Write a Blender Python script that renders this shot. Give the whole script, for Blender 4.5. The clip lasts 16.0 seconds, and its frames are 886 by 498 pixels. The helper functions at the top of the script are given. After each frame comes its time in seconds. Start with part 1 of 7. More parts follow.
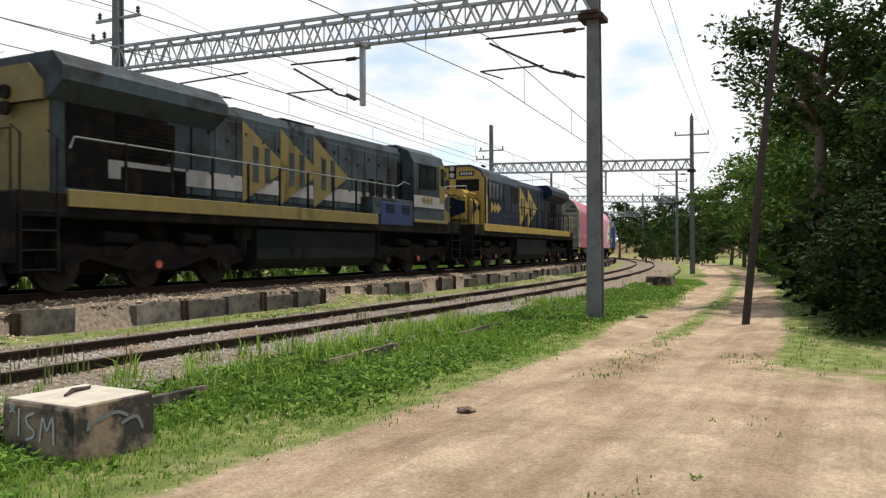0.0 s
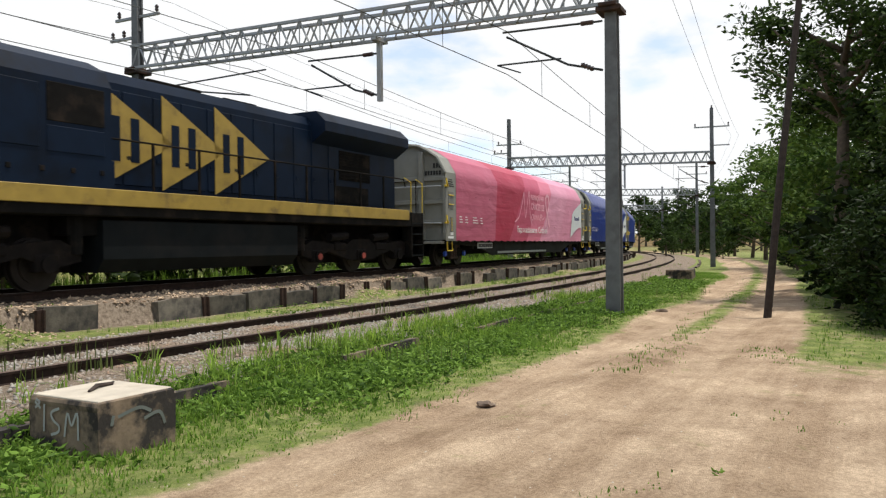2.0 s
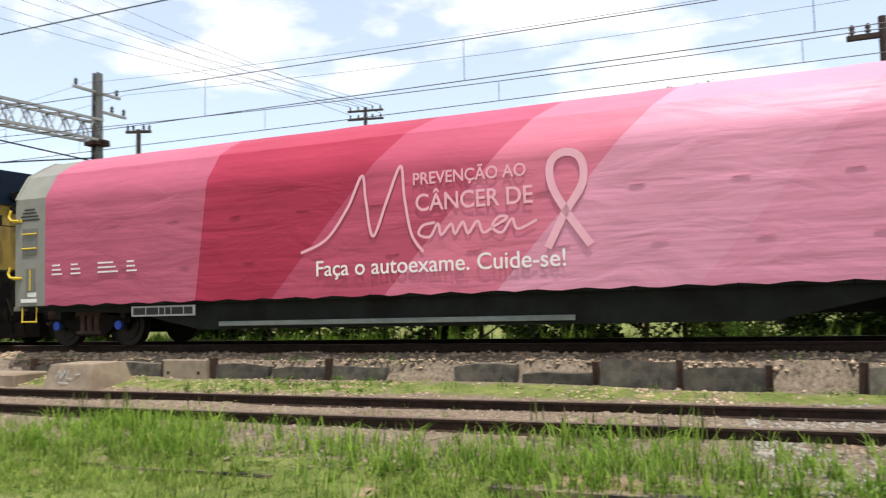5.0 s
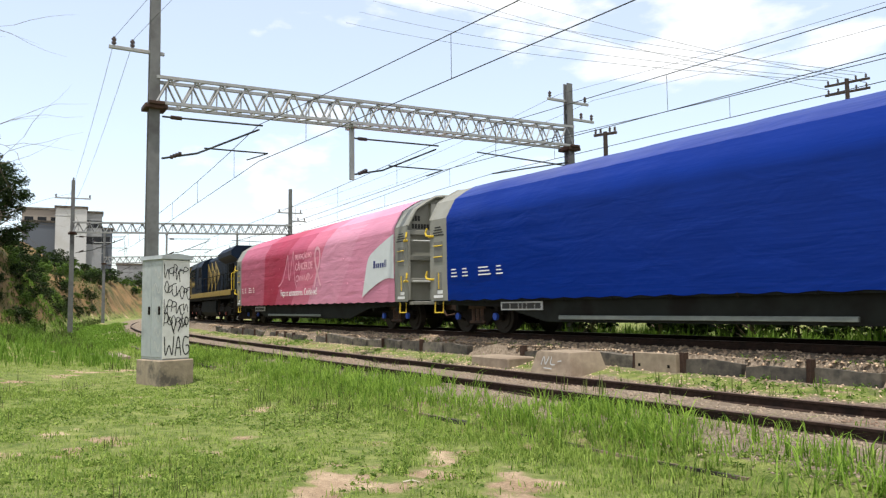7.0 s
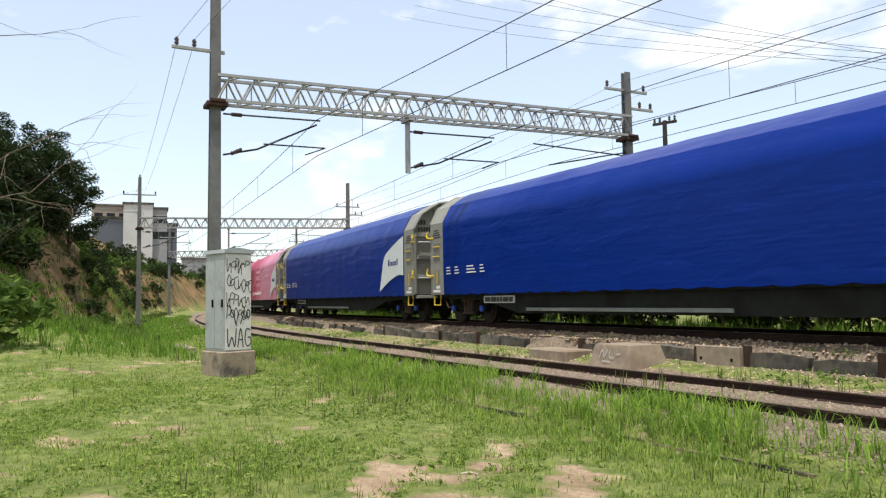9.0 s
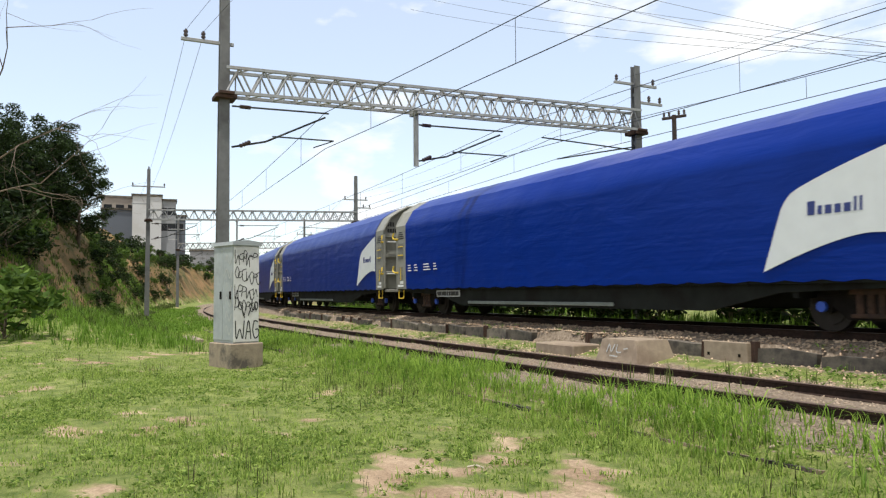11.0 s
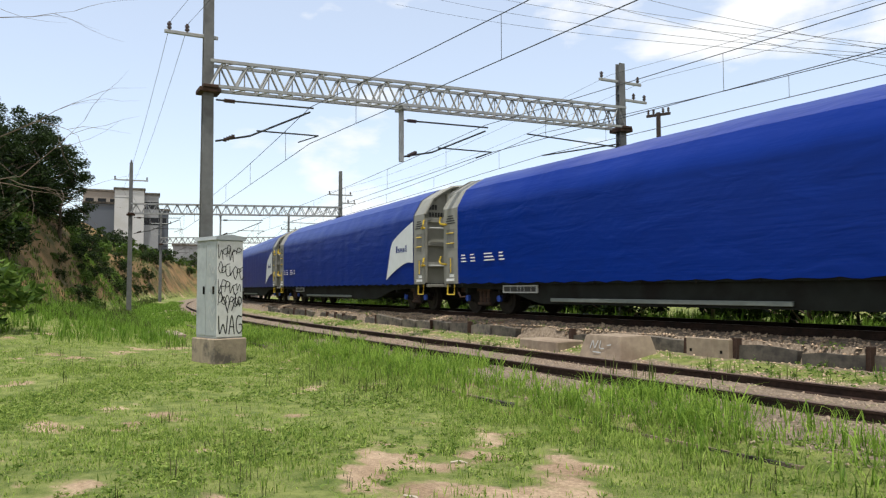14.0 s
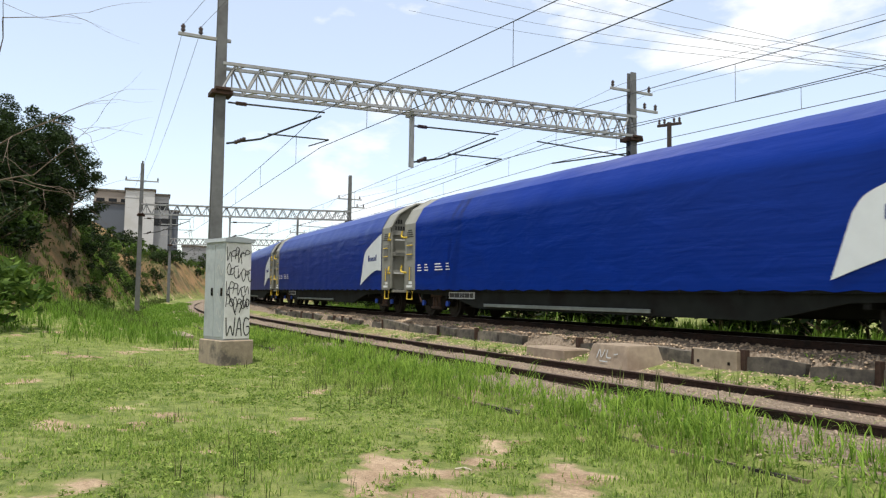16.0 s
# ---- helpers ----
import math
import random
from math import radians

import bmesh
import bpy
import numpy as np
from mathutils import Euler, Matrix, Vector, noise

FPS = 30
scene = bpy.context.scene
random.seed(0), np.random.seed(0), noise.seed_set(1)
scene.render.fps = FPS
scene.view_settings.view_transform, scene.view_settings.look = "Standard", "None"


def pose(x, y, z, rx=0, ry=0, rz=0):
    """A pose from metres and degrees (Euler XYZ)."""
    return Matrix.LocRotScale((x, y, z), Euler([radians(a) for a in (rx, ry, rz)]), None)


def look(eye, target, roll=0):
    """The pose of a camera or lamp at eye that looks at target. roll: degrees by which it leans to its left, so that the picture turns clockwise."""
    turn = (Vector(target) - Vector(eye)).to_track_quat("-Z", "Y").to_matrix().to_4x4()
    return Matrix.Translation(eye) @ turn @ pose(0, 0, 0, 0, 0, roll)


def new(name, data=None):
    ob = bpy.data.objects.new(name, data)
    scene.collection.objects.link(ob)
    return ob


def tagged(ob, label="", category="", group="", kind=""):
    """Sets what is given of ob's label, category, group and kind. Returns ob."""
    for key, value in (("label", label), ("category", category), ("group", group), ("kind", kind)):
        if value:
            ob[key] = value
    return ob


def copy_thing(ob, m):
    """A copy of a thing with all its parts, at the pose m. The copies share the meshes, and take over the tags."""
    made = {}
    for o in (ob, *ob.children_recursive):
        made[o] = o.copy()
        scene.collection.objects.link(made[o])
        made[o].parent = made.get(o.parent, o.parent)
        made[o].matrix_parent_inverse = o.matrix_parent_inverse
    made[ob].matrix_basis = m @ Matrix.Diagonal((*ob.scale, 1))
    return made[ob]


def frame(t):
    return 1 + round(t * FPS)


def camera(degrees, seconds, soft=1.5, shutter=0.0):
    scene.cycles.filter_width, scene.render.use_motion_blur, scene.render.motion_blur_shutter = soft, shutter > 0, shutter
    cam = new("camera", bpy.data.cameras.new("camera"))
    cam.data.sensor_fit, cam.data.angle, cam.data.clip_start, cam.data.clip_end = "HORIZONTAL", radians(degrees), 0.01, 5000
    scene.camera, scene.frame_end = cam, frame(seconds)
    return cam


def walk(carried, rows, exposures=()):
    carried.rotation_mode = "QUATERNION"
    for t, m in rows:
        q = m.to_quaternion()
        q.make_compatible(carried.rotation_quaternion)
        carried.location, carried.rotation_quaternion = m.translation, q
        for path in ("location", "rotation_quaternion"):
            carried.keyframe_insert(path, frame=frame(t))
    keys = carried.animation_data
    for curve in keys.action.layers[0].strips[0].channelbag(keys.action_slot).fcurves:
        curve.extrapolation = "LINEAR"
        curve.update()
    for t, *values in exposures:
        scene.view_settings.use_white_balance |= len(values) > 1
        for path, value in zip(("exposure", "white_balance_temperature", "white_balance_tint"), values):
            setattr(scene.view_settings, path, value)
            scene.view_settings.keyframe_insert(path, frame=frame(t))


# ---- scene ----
# ---- camera ----
FOV, EYE = 60.0, 1.317
cam = camera(FOV, 16.0, soft=1.25, shutter=0.12)
# seconds, heading (ccw from +x), pitch, roll; held in the hand, turning on the spot
PATH = (
    (0.0, 28.39, 0.14, 0.29),
    (0.5, 27.69, -0.48, 0.46),
    (1.0, 27.87, -0.87, 1.13),
    (1.5, 28.91, -0.71, 0.93),
    (2.0, 29.76, -0.23, 0.69),
    (2.5, 30.92, 0.17, 0.27),
    (3.0, 36.39, 1.34, 0.70),
    (3.5, 49.60, 2.84, 1.35),
    (3.7, 56.60, 3.55, 1.40),
    (4.0, 68.10, 3.85, 1.45),
    (4.3, 81.05, 4.00, 1.50),
    (4.6, 94.35, 4.07, 1.52),
    (4.9, 107.11, 4.06, 1.50),
    (5.2, 118.39, 4.05, 1.57),
    (5.5, 127.26, 4.07, 1.57),
    (5.8, 132.78, 4.17, 1.47),
    (6.0, 135.08, 4.26, 1.14),
    (6.5, 141.15, 4.09, 1.21),
    (7.0, 144.94, 4.30, 0.70),
    (7.5, 147.06, 4.18, 0.61),
    (8.0, 148.05, 4.17, 0.63),
    (8.5, 148.97, 4.04, 0.65),
    (9.0, 149.16, 3.80, 0.78),
    (11.5, 149.73, 3.27, 0.32),
    (12.0, 149.32, 3.31, 0.26),
    (12.5, 148.58, 3.14, -0.02),
    (13.0, 148.43, 3.19, 0.27),
    (13.5, 148.54, 3.12, 0.48),
    (14.0, 148.55, 3.00, 0.16),
    (14.5, 148.38, 3.07, -0.05),
    (15.0, 148.49, 3.28, -0.24),
    (15.5, 148.86, 3.48, -0.41),
    (16.0, 149.10, 3.44, -0.92),
)

walk(cam, [(t, pose(0, 0, EYE, 90 + p, r, h - 90)) for t, h, p, r in PATH],
     exposures=[(0, -0.04), (2.5, -0.06), (3.7, 0.04), (5.8, 0.23), (7.0, 0.23), (9.0, 0.14), (11.5, 0.12), (13.0, 0.06), (14.0, 0.02), (15.0, 0.07), (16.0, 0.12)])

# ---- light ----
SUN_AZ, SUN_EL = -45.0, 77.0     # near the zenith, a little to the camera's side
world = bpy.data.worlds.new("world")
scene.world = world
world.use_nodes = True
wn, wl = world.node_tree.nodes, world.node_tree.links
wn.clear()
w_out = wn.new("ShaderNodeOutputWorld")
w_bg = wn.new("ShaderNodeBackground")
w_sky = wn.new("ShaderNodeTexSky")
w_sky.sky_type = "NISHITA"
w_sky.sun_disc = False
w_sky.sun_elevation = radians(SUN_EL)
w_sky.sun_rotation = radians(90 - SUN_AZ)
w_sky.air_density, w_sky.dust_density, w_sky.ozone_density = 1.0, 1.0, 0.8
w_co = wn.new("ShaderNodeTexCoord")
w_sep = wn.new("ShaderNodeSeparateXYZ")
w_div = wn.new("ShaderNodeVectorMath")
w_div.operation = "MULTIPLY"
w_div.inputs[1].default_value = (1.0, 1.0, 2.3)   # flat-bottomed heaps
w_n = wn.new("ShaderNodeTexNoise")
w_n.inputs["Scale"].default_value, w_n.inputs["Detail"].default_value = 3.1, 9.0
w_n.inputs["Roughness"].default_value = 0.52
w_ramp = wn.new("ShaderNodeValToRGB")
w_ramp.color_ramp.elements[0].position, w_ramp.color_ramp.elements[1].position = 0.46, 0.53
w_ramp.color_ramp.elements[0].color = (0.36, 0.36, 0.36, 1)
w_mix = wn.new("ShaderNodeMix")
w_mix.data_type = "RGBA"
w_mix.inputs[7].default_value = (9.3, 9.4, 9.5, 1)   # sunlit cloud
wl.new(w_co.outputs["Generated"], w_sep.inputs[0])
wl.new(w_co.outputs["Generated"], w_div.inputs[0])
wl.new(w_div.outputs[0], w_n.inputs["Vector"])
w_glare = wn.new("ShaderNodeMath")          # more cloud and haze towards the sun
w_glare.operation, w_glare.inputs[1].default_value = "MULTIPLY_ADD", 0.11
wl.new(w_sep.outputs["X"], w_glare.inputs[0])
wl.new(w_n.outputs["Fac"], w_glare.inputs[2])
wl.new(w_glare.outputs[0], w_ramp.inputs[0])
w_gain = wn.new("ShaderNodeVectorMath")
w_gain.operation, w_gain.inputs[3].default_value = "SCALE", 1.9
wl.new(w_ramp.outputs["Color"], w_mix.inputs[0])
wl.new(w_sky.outputs[0], w_gain.inputs[0])
wl.new(w_gain.outputs[0], w_mix.inputs[6])
wl.new(w_mix.outputs[2], w_bg.inputs["Color"])
wl.new(w_bg.outputs[0], w_out.inputs["Surface"])
w_bg.inputs["Strength"].default_value = 0.112

sun = new("sun", bpy.data.lights.new("sun", "SUN"))
sun.data.energy, sun.data.angle, sun.data.color = 4.3, radians(0.6), (1.0, 0.95, 0.87)
sun_dir = Vector((math.cos(radians(SUN_AZ)) * math.cos(radians(SUN_EL)), math.sin(radians(SUN_AZ)) * math.cos(radians(SUN_EL)), math.sin(radians(SUN_EL))))
sun.matrix_world = look(sun_dir * 60, (0, 0, 0))


# ---- materials ----
def mat(name, color, rough=0.7, metal=0.0, vary=0.15, scale=6.0, bump=0.1, bump_scale=40.0, second=None, second_scale=1.2,
        second_at=(0.5, 0.65), rand=0.0, spec=0.5, detail=5.0, bump_dist=0.01):
    """Principled colour with fine grain, a second colour in large stains, and relief."""
    m = bpy.data.materials.new(name)
    m.use_nodes = True
    n, k = m.node_tree.nodes, m.node_tree.links
    b = n["Principled BSDF"]
    b.inputs["Roughness"].default_value, b.inputs["Metallic"].default_value = rough, metal
    b.inputs["Specular IOR Level"].default_value = spec
    co = n.new("ShaderNodeTexCoord")
    fine = n.new("ShaderNodeTexNoise")
    fine.inputs["Scale"].default_value, fine.inputs["Detail"].default_value = scale, detail
    k.new(co.outputs["Object"], fine.inputs["Vector"])
    ramp = n.new("ShaderNodeValToRGB")
    lo, hi = ramp.color_ramp.elements
    lo.position, hi.position = 0.3, 0.7
    lo.color = (*[c * (1 - vary) for c in color], 1)
    hi.color = (*[min(1, c * (1 + vary)) for c in color], 1)
    k.new(fine.outputs["Fac"], ramp.inputs[0])
    out = ramp.outputs["Color"]
    if second:
        big = n.new("ShaderNodeTexNoise")
        big.inputs["Scale"].default_value, big.inputs["Detail"].default_value = second_scale, 6.0
        big.inputs["Roughness"].default_value = 0.62
        k.new(co.outputs["Object"], big.inputs["Vector"])
        r2 = n.new("ShaderNodeValToRGB")
        r2.color_ramp.elements[0].position, r2.color_ramp.elements[1].position = second_at
        k.new(big.outputs["Fac"], r2.inputs[0])
        mix = n.new("ShaderNodeMix")
        mix.data_type = "RGBA"
        mix.inputs[7].default_value = (*second, 1)
        k.new(r2.outputs["Color"], mix.inputs[0])
        k.new(out, mix.inputs[6])
        out = mix.outputs[2]
    if rand:
        info = n.new("ShaderNodeObjectInfo")
        hsv = n.new("ShaderNodeHueSaturation")
        mr = n.new("ShaderNodeMapRange")
        mr.inputs["To Min"].default_value, mr.inputs["To Max"].default_value = 1 - rand, 1 + rand
        k.new(info.outputs["Random"], mr.inputs["Value"])
        k.new(mr.outputs[0], hsv.inputs["Value"])
        k.new(out, hsv.inputs["Color"])
        out = hsv.outputs["Color"]
    k.new(out, b.inputs["Base Color"])
    if bump:
        bn = n.new("ShaderNodeTexNoise")
        bn.inputs["Scale"].default_value, bn.inputs["Detail"].default_value = bump_scale, 4.0
        k.new(co.outputs["Object"], bn.inputs["Vector"])
        bu = n.new("ShaderNodeBump")
        bu.inputs["Strength"].default_value, bu.inputs["Distance"].default_value = bump, bump_dist
        k.new(bn.outputs["Fac"], bu.inputs["Height"])
        k.new(bu.outputs[0], b.inputs["Normal"])
    return m


def leaf_mat(name, dark, light, back=0.35):
    """Leaves: a colour of its own for each leaf, some light shining through."""
    m = bpy.data.materials.new(name)
    m.use_nodes = True
    n, k = m.node_tree.nodes, m.node_tree.links
    b = n["Principled BSDF"]
    b.inputs["Roughness"].default_value = 0.55
    b.inputs["Specular IOR Level"].default_value = 0.12
    geo = n.new("ShaderNodeNewGeometry")
    ramp = n.new("ShaderNodeValToRGB")
    ramp.color_ramp.elements[0].color, ramp.color_ramp.elements[1].color = (*dark, 1), (*light, 1)
    k.new(geo.outputs["Random Per Island"], ramp.inputs[0])
    k.new(ramp.outputs["Color"], b.inputs["Base Color"])
    tr = n.new("ShaderNodeBsdfTranslucent")
    k.new(ramp.outputs["Color"], tr.inputs["Color"])
    mx = n.new("ShaderNodeMixShader")
    mx.inputs[0].default_value = back
    k.new(b.outputs[0], mx.inputs[1])
    k.new(tr.outputs[0], mx.inputs[2])
    k.new(mx.outputs[0], n["Material Output"].inputs["Surface"])
    return m


M = {}
M["ballast"] = mat("ballast", (0.34, 0.30, 0.26), 0.95, vary=0.45, scale=22, bump=0.9, bump_scale=26, second=(0.20, 0.15, 0.11), second_scale=0.9, bump_dist=0.03)
M["stone"] = mat("ballast_stone", (0.28, 0.255, 0.22), 0.9, vary=0.3, scale=9, bump=0.3, second=(0.26, 0.17, 0.11), second_scale=0.7)
M["stone_brown"] = mat("brown_ballast_stone", (0.46, 0.345, 0.235), 0.92, vary=0.4, scale=12, bump=0.3, second=(0.24, 0.155, 0.10), second_scale=0.8)
M["stone_mixed"] = mat("mixed_ballast_stone", (0.27, 0.21, 0.15), 0.9, vary=0.4, scale=9, bump=0.3, second=(0.20, 0.13, 0.09), second_scale=0.9)
M["rail"] = mat("rusty_rail", (0.032, 0.019, 0.014), 0.85, 0.1, vary=0.4, scale=14, bump=0.3, second=(0.017, 0.012, 0.010), second_scale=2.0, spec=0.2)
M["railhead"] = mat("worn_rail_head", (0.32, 0.29, 0.27), 0.42, 0.8, vary=0.2, scale=9, bump=0.05)
M["railhead_dull"] = mat("dull_rail_head", (0.10, 0.068, 0.052), 0.7, 0.3, vary=0.35, scale=9, bump=0.1)
M["concrete"] = mat("weathered_concrete", (0.125, 0.108, 0.085), 0.92, vary=0.22, scale=7, bump=0.5, bump_scale=30, second=(0.04, 0.036, 0.032), second_scale=2.6, second_at=(0.42, 0.60), rand=0.45)
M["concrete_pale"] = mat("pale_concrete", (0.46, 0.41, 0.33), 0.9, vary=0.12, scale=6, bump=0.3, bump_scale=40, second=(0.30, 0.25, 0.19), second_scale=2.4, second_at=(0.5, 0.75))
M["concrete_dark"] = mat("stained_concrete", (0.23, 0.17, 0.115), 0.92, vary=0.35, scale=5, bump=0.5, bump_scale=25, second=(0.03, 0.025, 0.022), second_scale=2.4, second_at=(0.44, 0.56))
M["concrete_tan"] = mat("tan_concrete", (0.27, 0.215, 0.155), 0.9, vary=0.18, scale=6, bump=0.4, bump_scale=30, second=(0.19, 0.14, 0.10), second_scale=2.2, second_at=(0.48, 0.72))
M["mast"] = mat("mast_concrete", (0.125, 0.13, 0.13), 0.8, vary=0.14, scale=5, bump=0.2, second=(0.085, 0.085, 0.085), second_scale=1.4)
M["galv"] = mat("galvanised_steel", (0.30, 0.31, 0.31), 0.6, 0.3, vary=0.12, scale=8, bump=0.05, second=(0.30, 0.27, 0.24), second_scale=1.5, second_at=(0.55, 0.75))
M["wire"] = mat("copper_wire", (0.05, 0.055, 0.055), 0.6, 0.5, vary=0.1, bump=0)
M["rust"] = mat("rust", (0.05, 0.026, 0.017), 0.9, 0.1, vary=0.4, scale=9, bump=0.5, second=(0.024, 0.015, 0.012), second_scale=3.0)
M["post_rust"] = mat("rusty_paint", (0.048, 0.020, 0.012), 0.85, 0.1, vary=0.4, scale=10, bump=0.4, second=(0.22, 0.13, 0.085), second_scale=5.0, second_at=(0.64, 0.70))
M["wood"] = mat("old_pole_wood", (0.04, 0.028, 0.022), 0.95, vary=0.35, scale=10, bump=0.6, bump_scale=20)
M["dark"] = mat("grime_and_shade_black", (0.005, 0.0045, 0.004), 0.9, vary=0.4, spec=0.15, scale=6, bump=0.2, second=(0.022, 0.016, 0.012), second_scale=2.0)
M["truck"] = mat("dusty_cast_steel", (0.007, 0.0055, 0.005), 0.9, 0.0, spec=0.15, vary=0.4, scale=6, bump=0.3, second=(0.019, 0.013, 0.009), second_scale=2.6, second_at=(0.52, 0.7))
M["wheel"] = mat("wheel_steel", (0.022, 0.018, 0.016), 0.6, 0.6, vary=0.3, scale=6, bump=0.1)
M["blue"] = mat("loco_blue", (0.0045, 0.0115, 0.027), 0.5, vary=0.12, scale=3, bump=0.03, second=(0.004, 0.006, 0.010), second_scale=1.1, second_at=(0.5, 0.75), spec=0.12)
M["grey_blue"] = mat("faded_grey_blue", (0.043, 0.058, 0.066), 0.65, vary=0.15, scale=4, bump=0.05, second=(0.018, 0.014, 0.012), second_scale=1.1, second_at=(0.48, 0.66), spec=0.15)
M["yellow"] = mat("loco_yellow", (0.33, 0.225, 0.042), 0.5, vary=0.12, scale=4, bump=0.03, second=(0.13, 0.085, 0.03), second_scale=1.9, second_at=(0.52, 0.74))
M["yellow_old"] = mat("faded_yellow", (0.16, 0.12, 0.030), 0.65, vary=0.15, scale=4, bump=0.05, second=(0.11, 0.09, 0.045), second_scale=1.3, second_at=(0.5, 0.75))
M["white_old"] = mat("faded_white_band", (0.29, 0.28, 0.27), 0.6, vary=0.1, scale=4, bump=0.03, second=(0.22, 0.21, 0.2), second_scale=1.6)
M["bright_blue"] = mat("bright_blue_paint", (0.008, 0.020, 0.09), 0.45, vary=0.1, bump=0.02)
M["safety"] = mat("safety_yellow", (0.62, 0.44, 0.03), 0.5, vary=0.1, bump=0.05)
M["grey"] = mat("wagon_grey", (0.245, 0.245, 0.215), 0.55, spec=0.3, vary=0.06, scale=3, bump=0.03, second=(0.20, 0.195, 0.172), second_scale=0.9, second_at=(0.5, 0.8))
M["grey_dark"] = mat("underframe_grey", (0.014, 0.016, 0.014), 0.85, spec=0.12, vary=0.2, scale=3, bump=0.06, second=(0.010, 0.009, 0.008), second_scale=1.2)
M["strip"] = mat("pale_grey_paint", (0.40, 0.41, 0.40), 0.5, vary=0.08, bump=0.02)
M["strip_dim"] = mat("dusty_green_grey_paint", (0.13, 0.15, 0.14), 0.6, vary=0.15, bump=0.02)
M["white"] = mat("white_paint", (0.74, 0.75, 0.74), 0.5, vary=0.05, bump=0.02)
M["ink"] = mat("dark_blue_ink", (0.02, 0.035, 0.16), 0.5, vary=0.05, bump=0)
M["black_ink"] = mat("black_ink", (0.02, 0.02, 0.02), 0.6, vary=0.05, bump=0)
M["letter"] = mat("white_lettering", (0.80, 0.76, 0.76), 0.5, vary=0.04, bump=0)
M["letter_pink"] = mat("pale_pink_lettering", (0.80, 0.42, 0.50), 0.5, vary=0.04, bump=0)
M["logo_white"] = mat("tarp_white_print", (0.62, 0.66, 0.66), 0.5, vary=0.04, scale=3, bump=0.05)
M["glass"] = mat("dark_glass", (0.008, 0.010, 0.012), 0.12, vary=0.1, bump=0, spec=0.25)
M["lamp_glass"] = mat("lamp_glass", (0.28, 0.27, 0.25), 0.15, vary=0.1, bump=0)
M["red"] = mat("red_cap", (0.30, 0.05, 0.035), 0.6, vary=0.2, bump=0.05)
M["blue_cap"] = mat("blue_cap", (0.02, 0.07, 0.42), 0.5, vary=0.1, bump=0.02)
# set darker for the cabinet's shaded sides; the post's box shares it
M["cab_grey"] = mat("cabinet_grey_paint", (0.33, 0.36, 0.37), 0.6, vary=0.1, scale=4, bump=0.05, second=(0.20, 0.22, 0.225), second_scale=1.8, second_at=(0.5, 0.75))
# lighter cabinet colour that carries the sun on its end
M["cab_lit"] = mat("cabinet_lit_paint", (0.62, 0.62, 0.60), 0.7, vary=0.07, scale=5, bump=0.06, second=(0.44, 0.43, 0.40), second_scale=2.2, second_at=(0.52, 0.75))
M["insulator"] = mat("brown_porcelain", (0.05, 0.03, 0.025), 0.25, vary=0.1, bump=0)
M["bark"] = mat("bark", (0.12, 0.09, 0.065), 0.95, vary=0.35, scale=10, bump=0.7, bump_scale=22)
M["house_white"] = mat("house_render", (0.50, 0.51, 0.51), 0.85, vary=0.06, bump=0.05, second=(0.45, 0.45, 0.43), second_scale=0.25)
M["house_dark"] = mat("house_dark_cladding", (0.10, 0.115, 0.14), 0.7, vary=0.1, bump=0.03)
M["house_grey"] = mat("house_grey_render", (0.27, 0.28, 0.29), 0.85, vary=0.1, bump=0.05)
M["house_brown"] = mat("house_brown_render", (0.30, 0.26, 0.22), 0.85, vary=0.1, bump=0.05)
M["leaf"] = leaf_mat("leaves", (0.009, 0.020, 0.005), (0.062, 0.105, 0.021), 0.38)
# darker copy of the leaves, with the shade under the canopy in its colour
M["leaf_shaded"] = leaf_mat("shaded_leaves", (0.005, 0.011, 0.003), (0.033, 0.060, 0.013), 0.2)
M["leaf_light"] = leaf_mat("young_leaves", (0.03, 0.07, 0.012), (0.12, 0.19, 0.035))
M["grass"] = leaf_mat("grass_blades", (0.06, 0.13, 0.014), (0.22, 0.36, 0.055), 0.5)
M["grass_meadow"] = leaf_mat("meadow_blades", (0.085, 0.160, 0.022), (0.36, 0.46, 0.105), 0.5)
M["grass_bright"] = leaf_mat("sunny_grass_blades", (0.07, 0.15, 0.016), (0.29, 0.43, 0.068), 0.5)
M["stalk"] = leaf_mat("dark_stalks", (0.022, 0.028, 0.012), (0.12, 0.12, 0.05), 0.2)
M["bank_blade"] = leaf_mat("bank_grass_blades", (0.03, 0.05, 0.014), (0.13, 0.165, 0.045), 0.3)
M["weed"] = leaf_mat("weed_stems", (0.06, 0.09, 0.022), (0.20, 0.23, 0.075), 0.35)
M["sand"] = mat("stone_on_road", (0.12, 0.085, 0.06), 0.9, vary=0.3, bump=0.4)


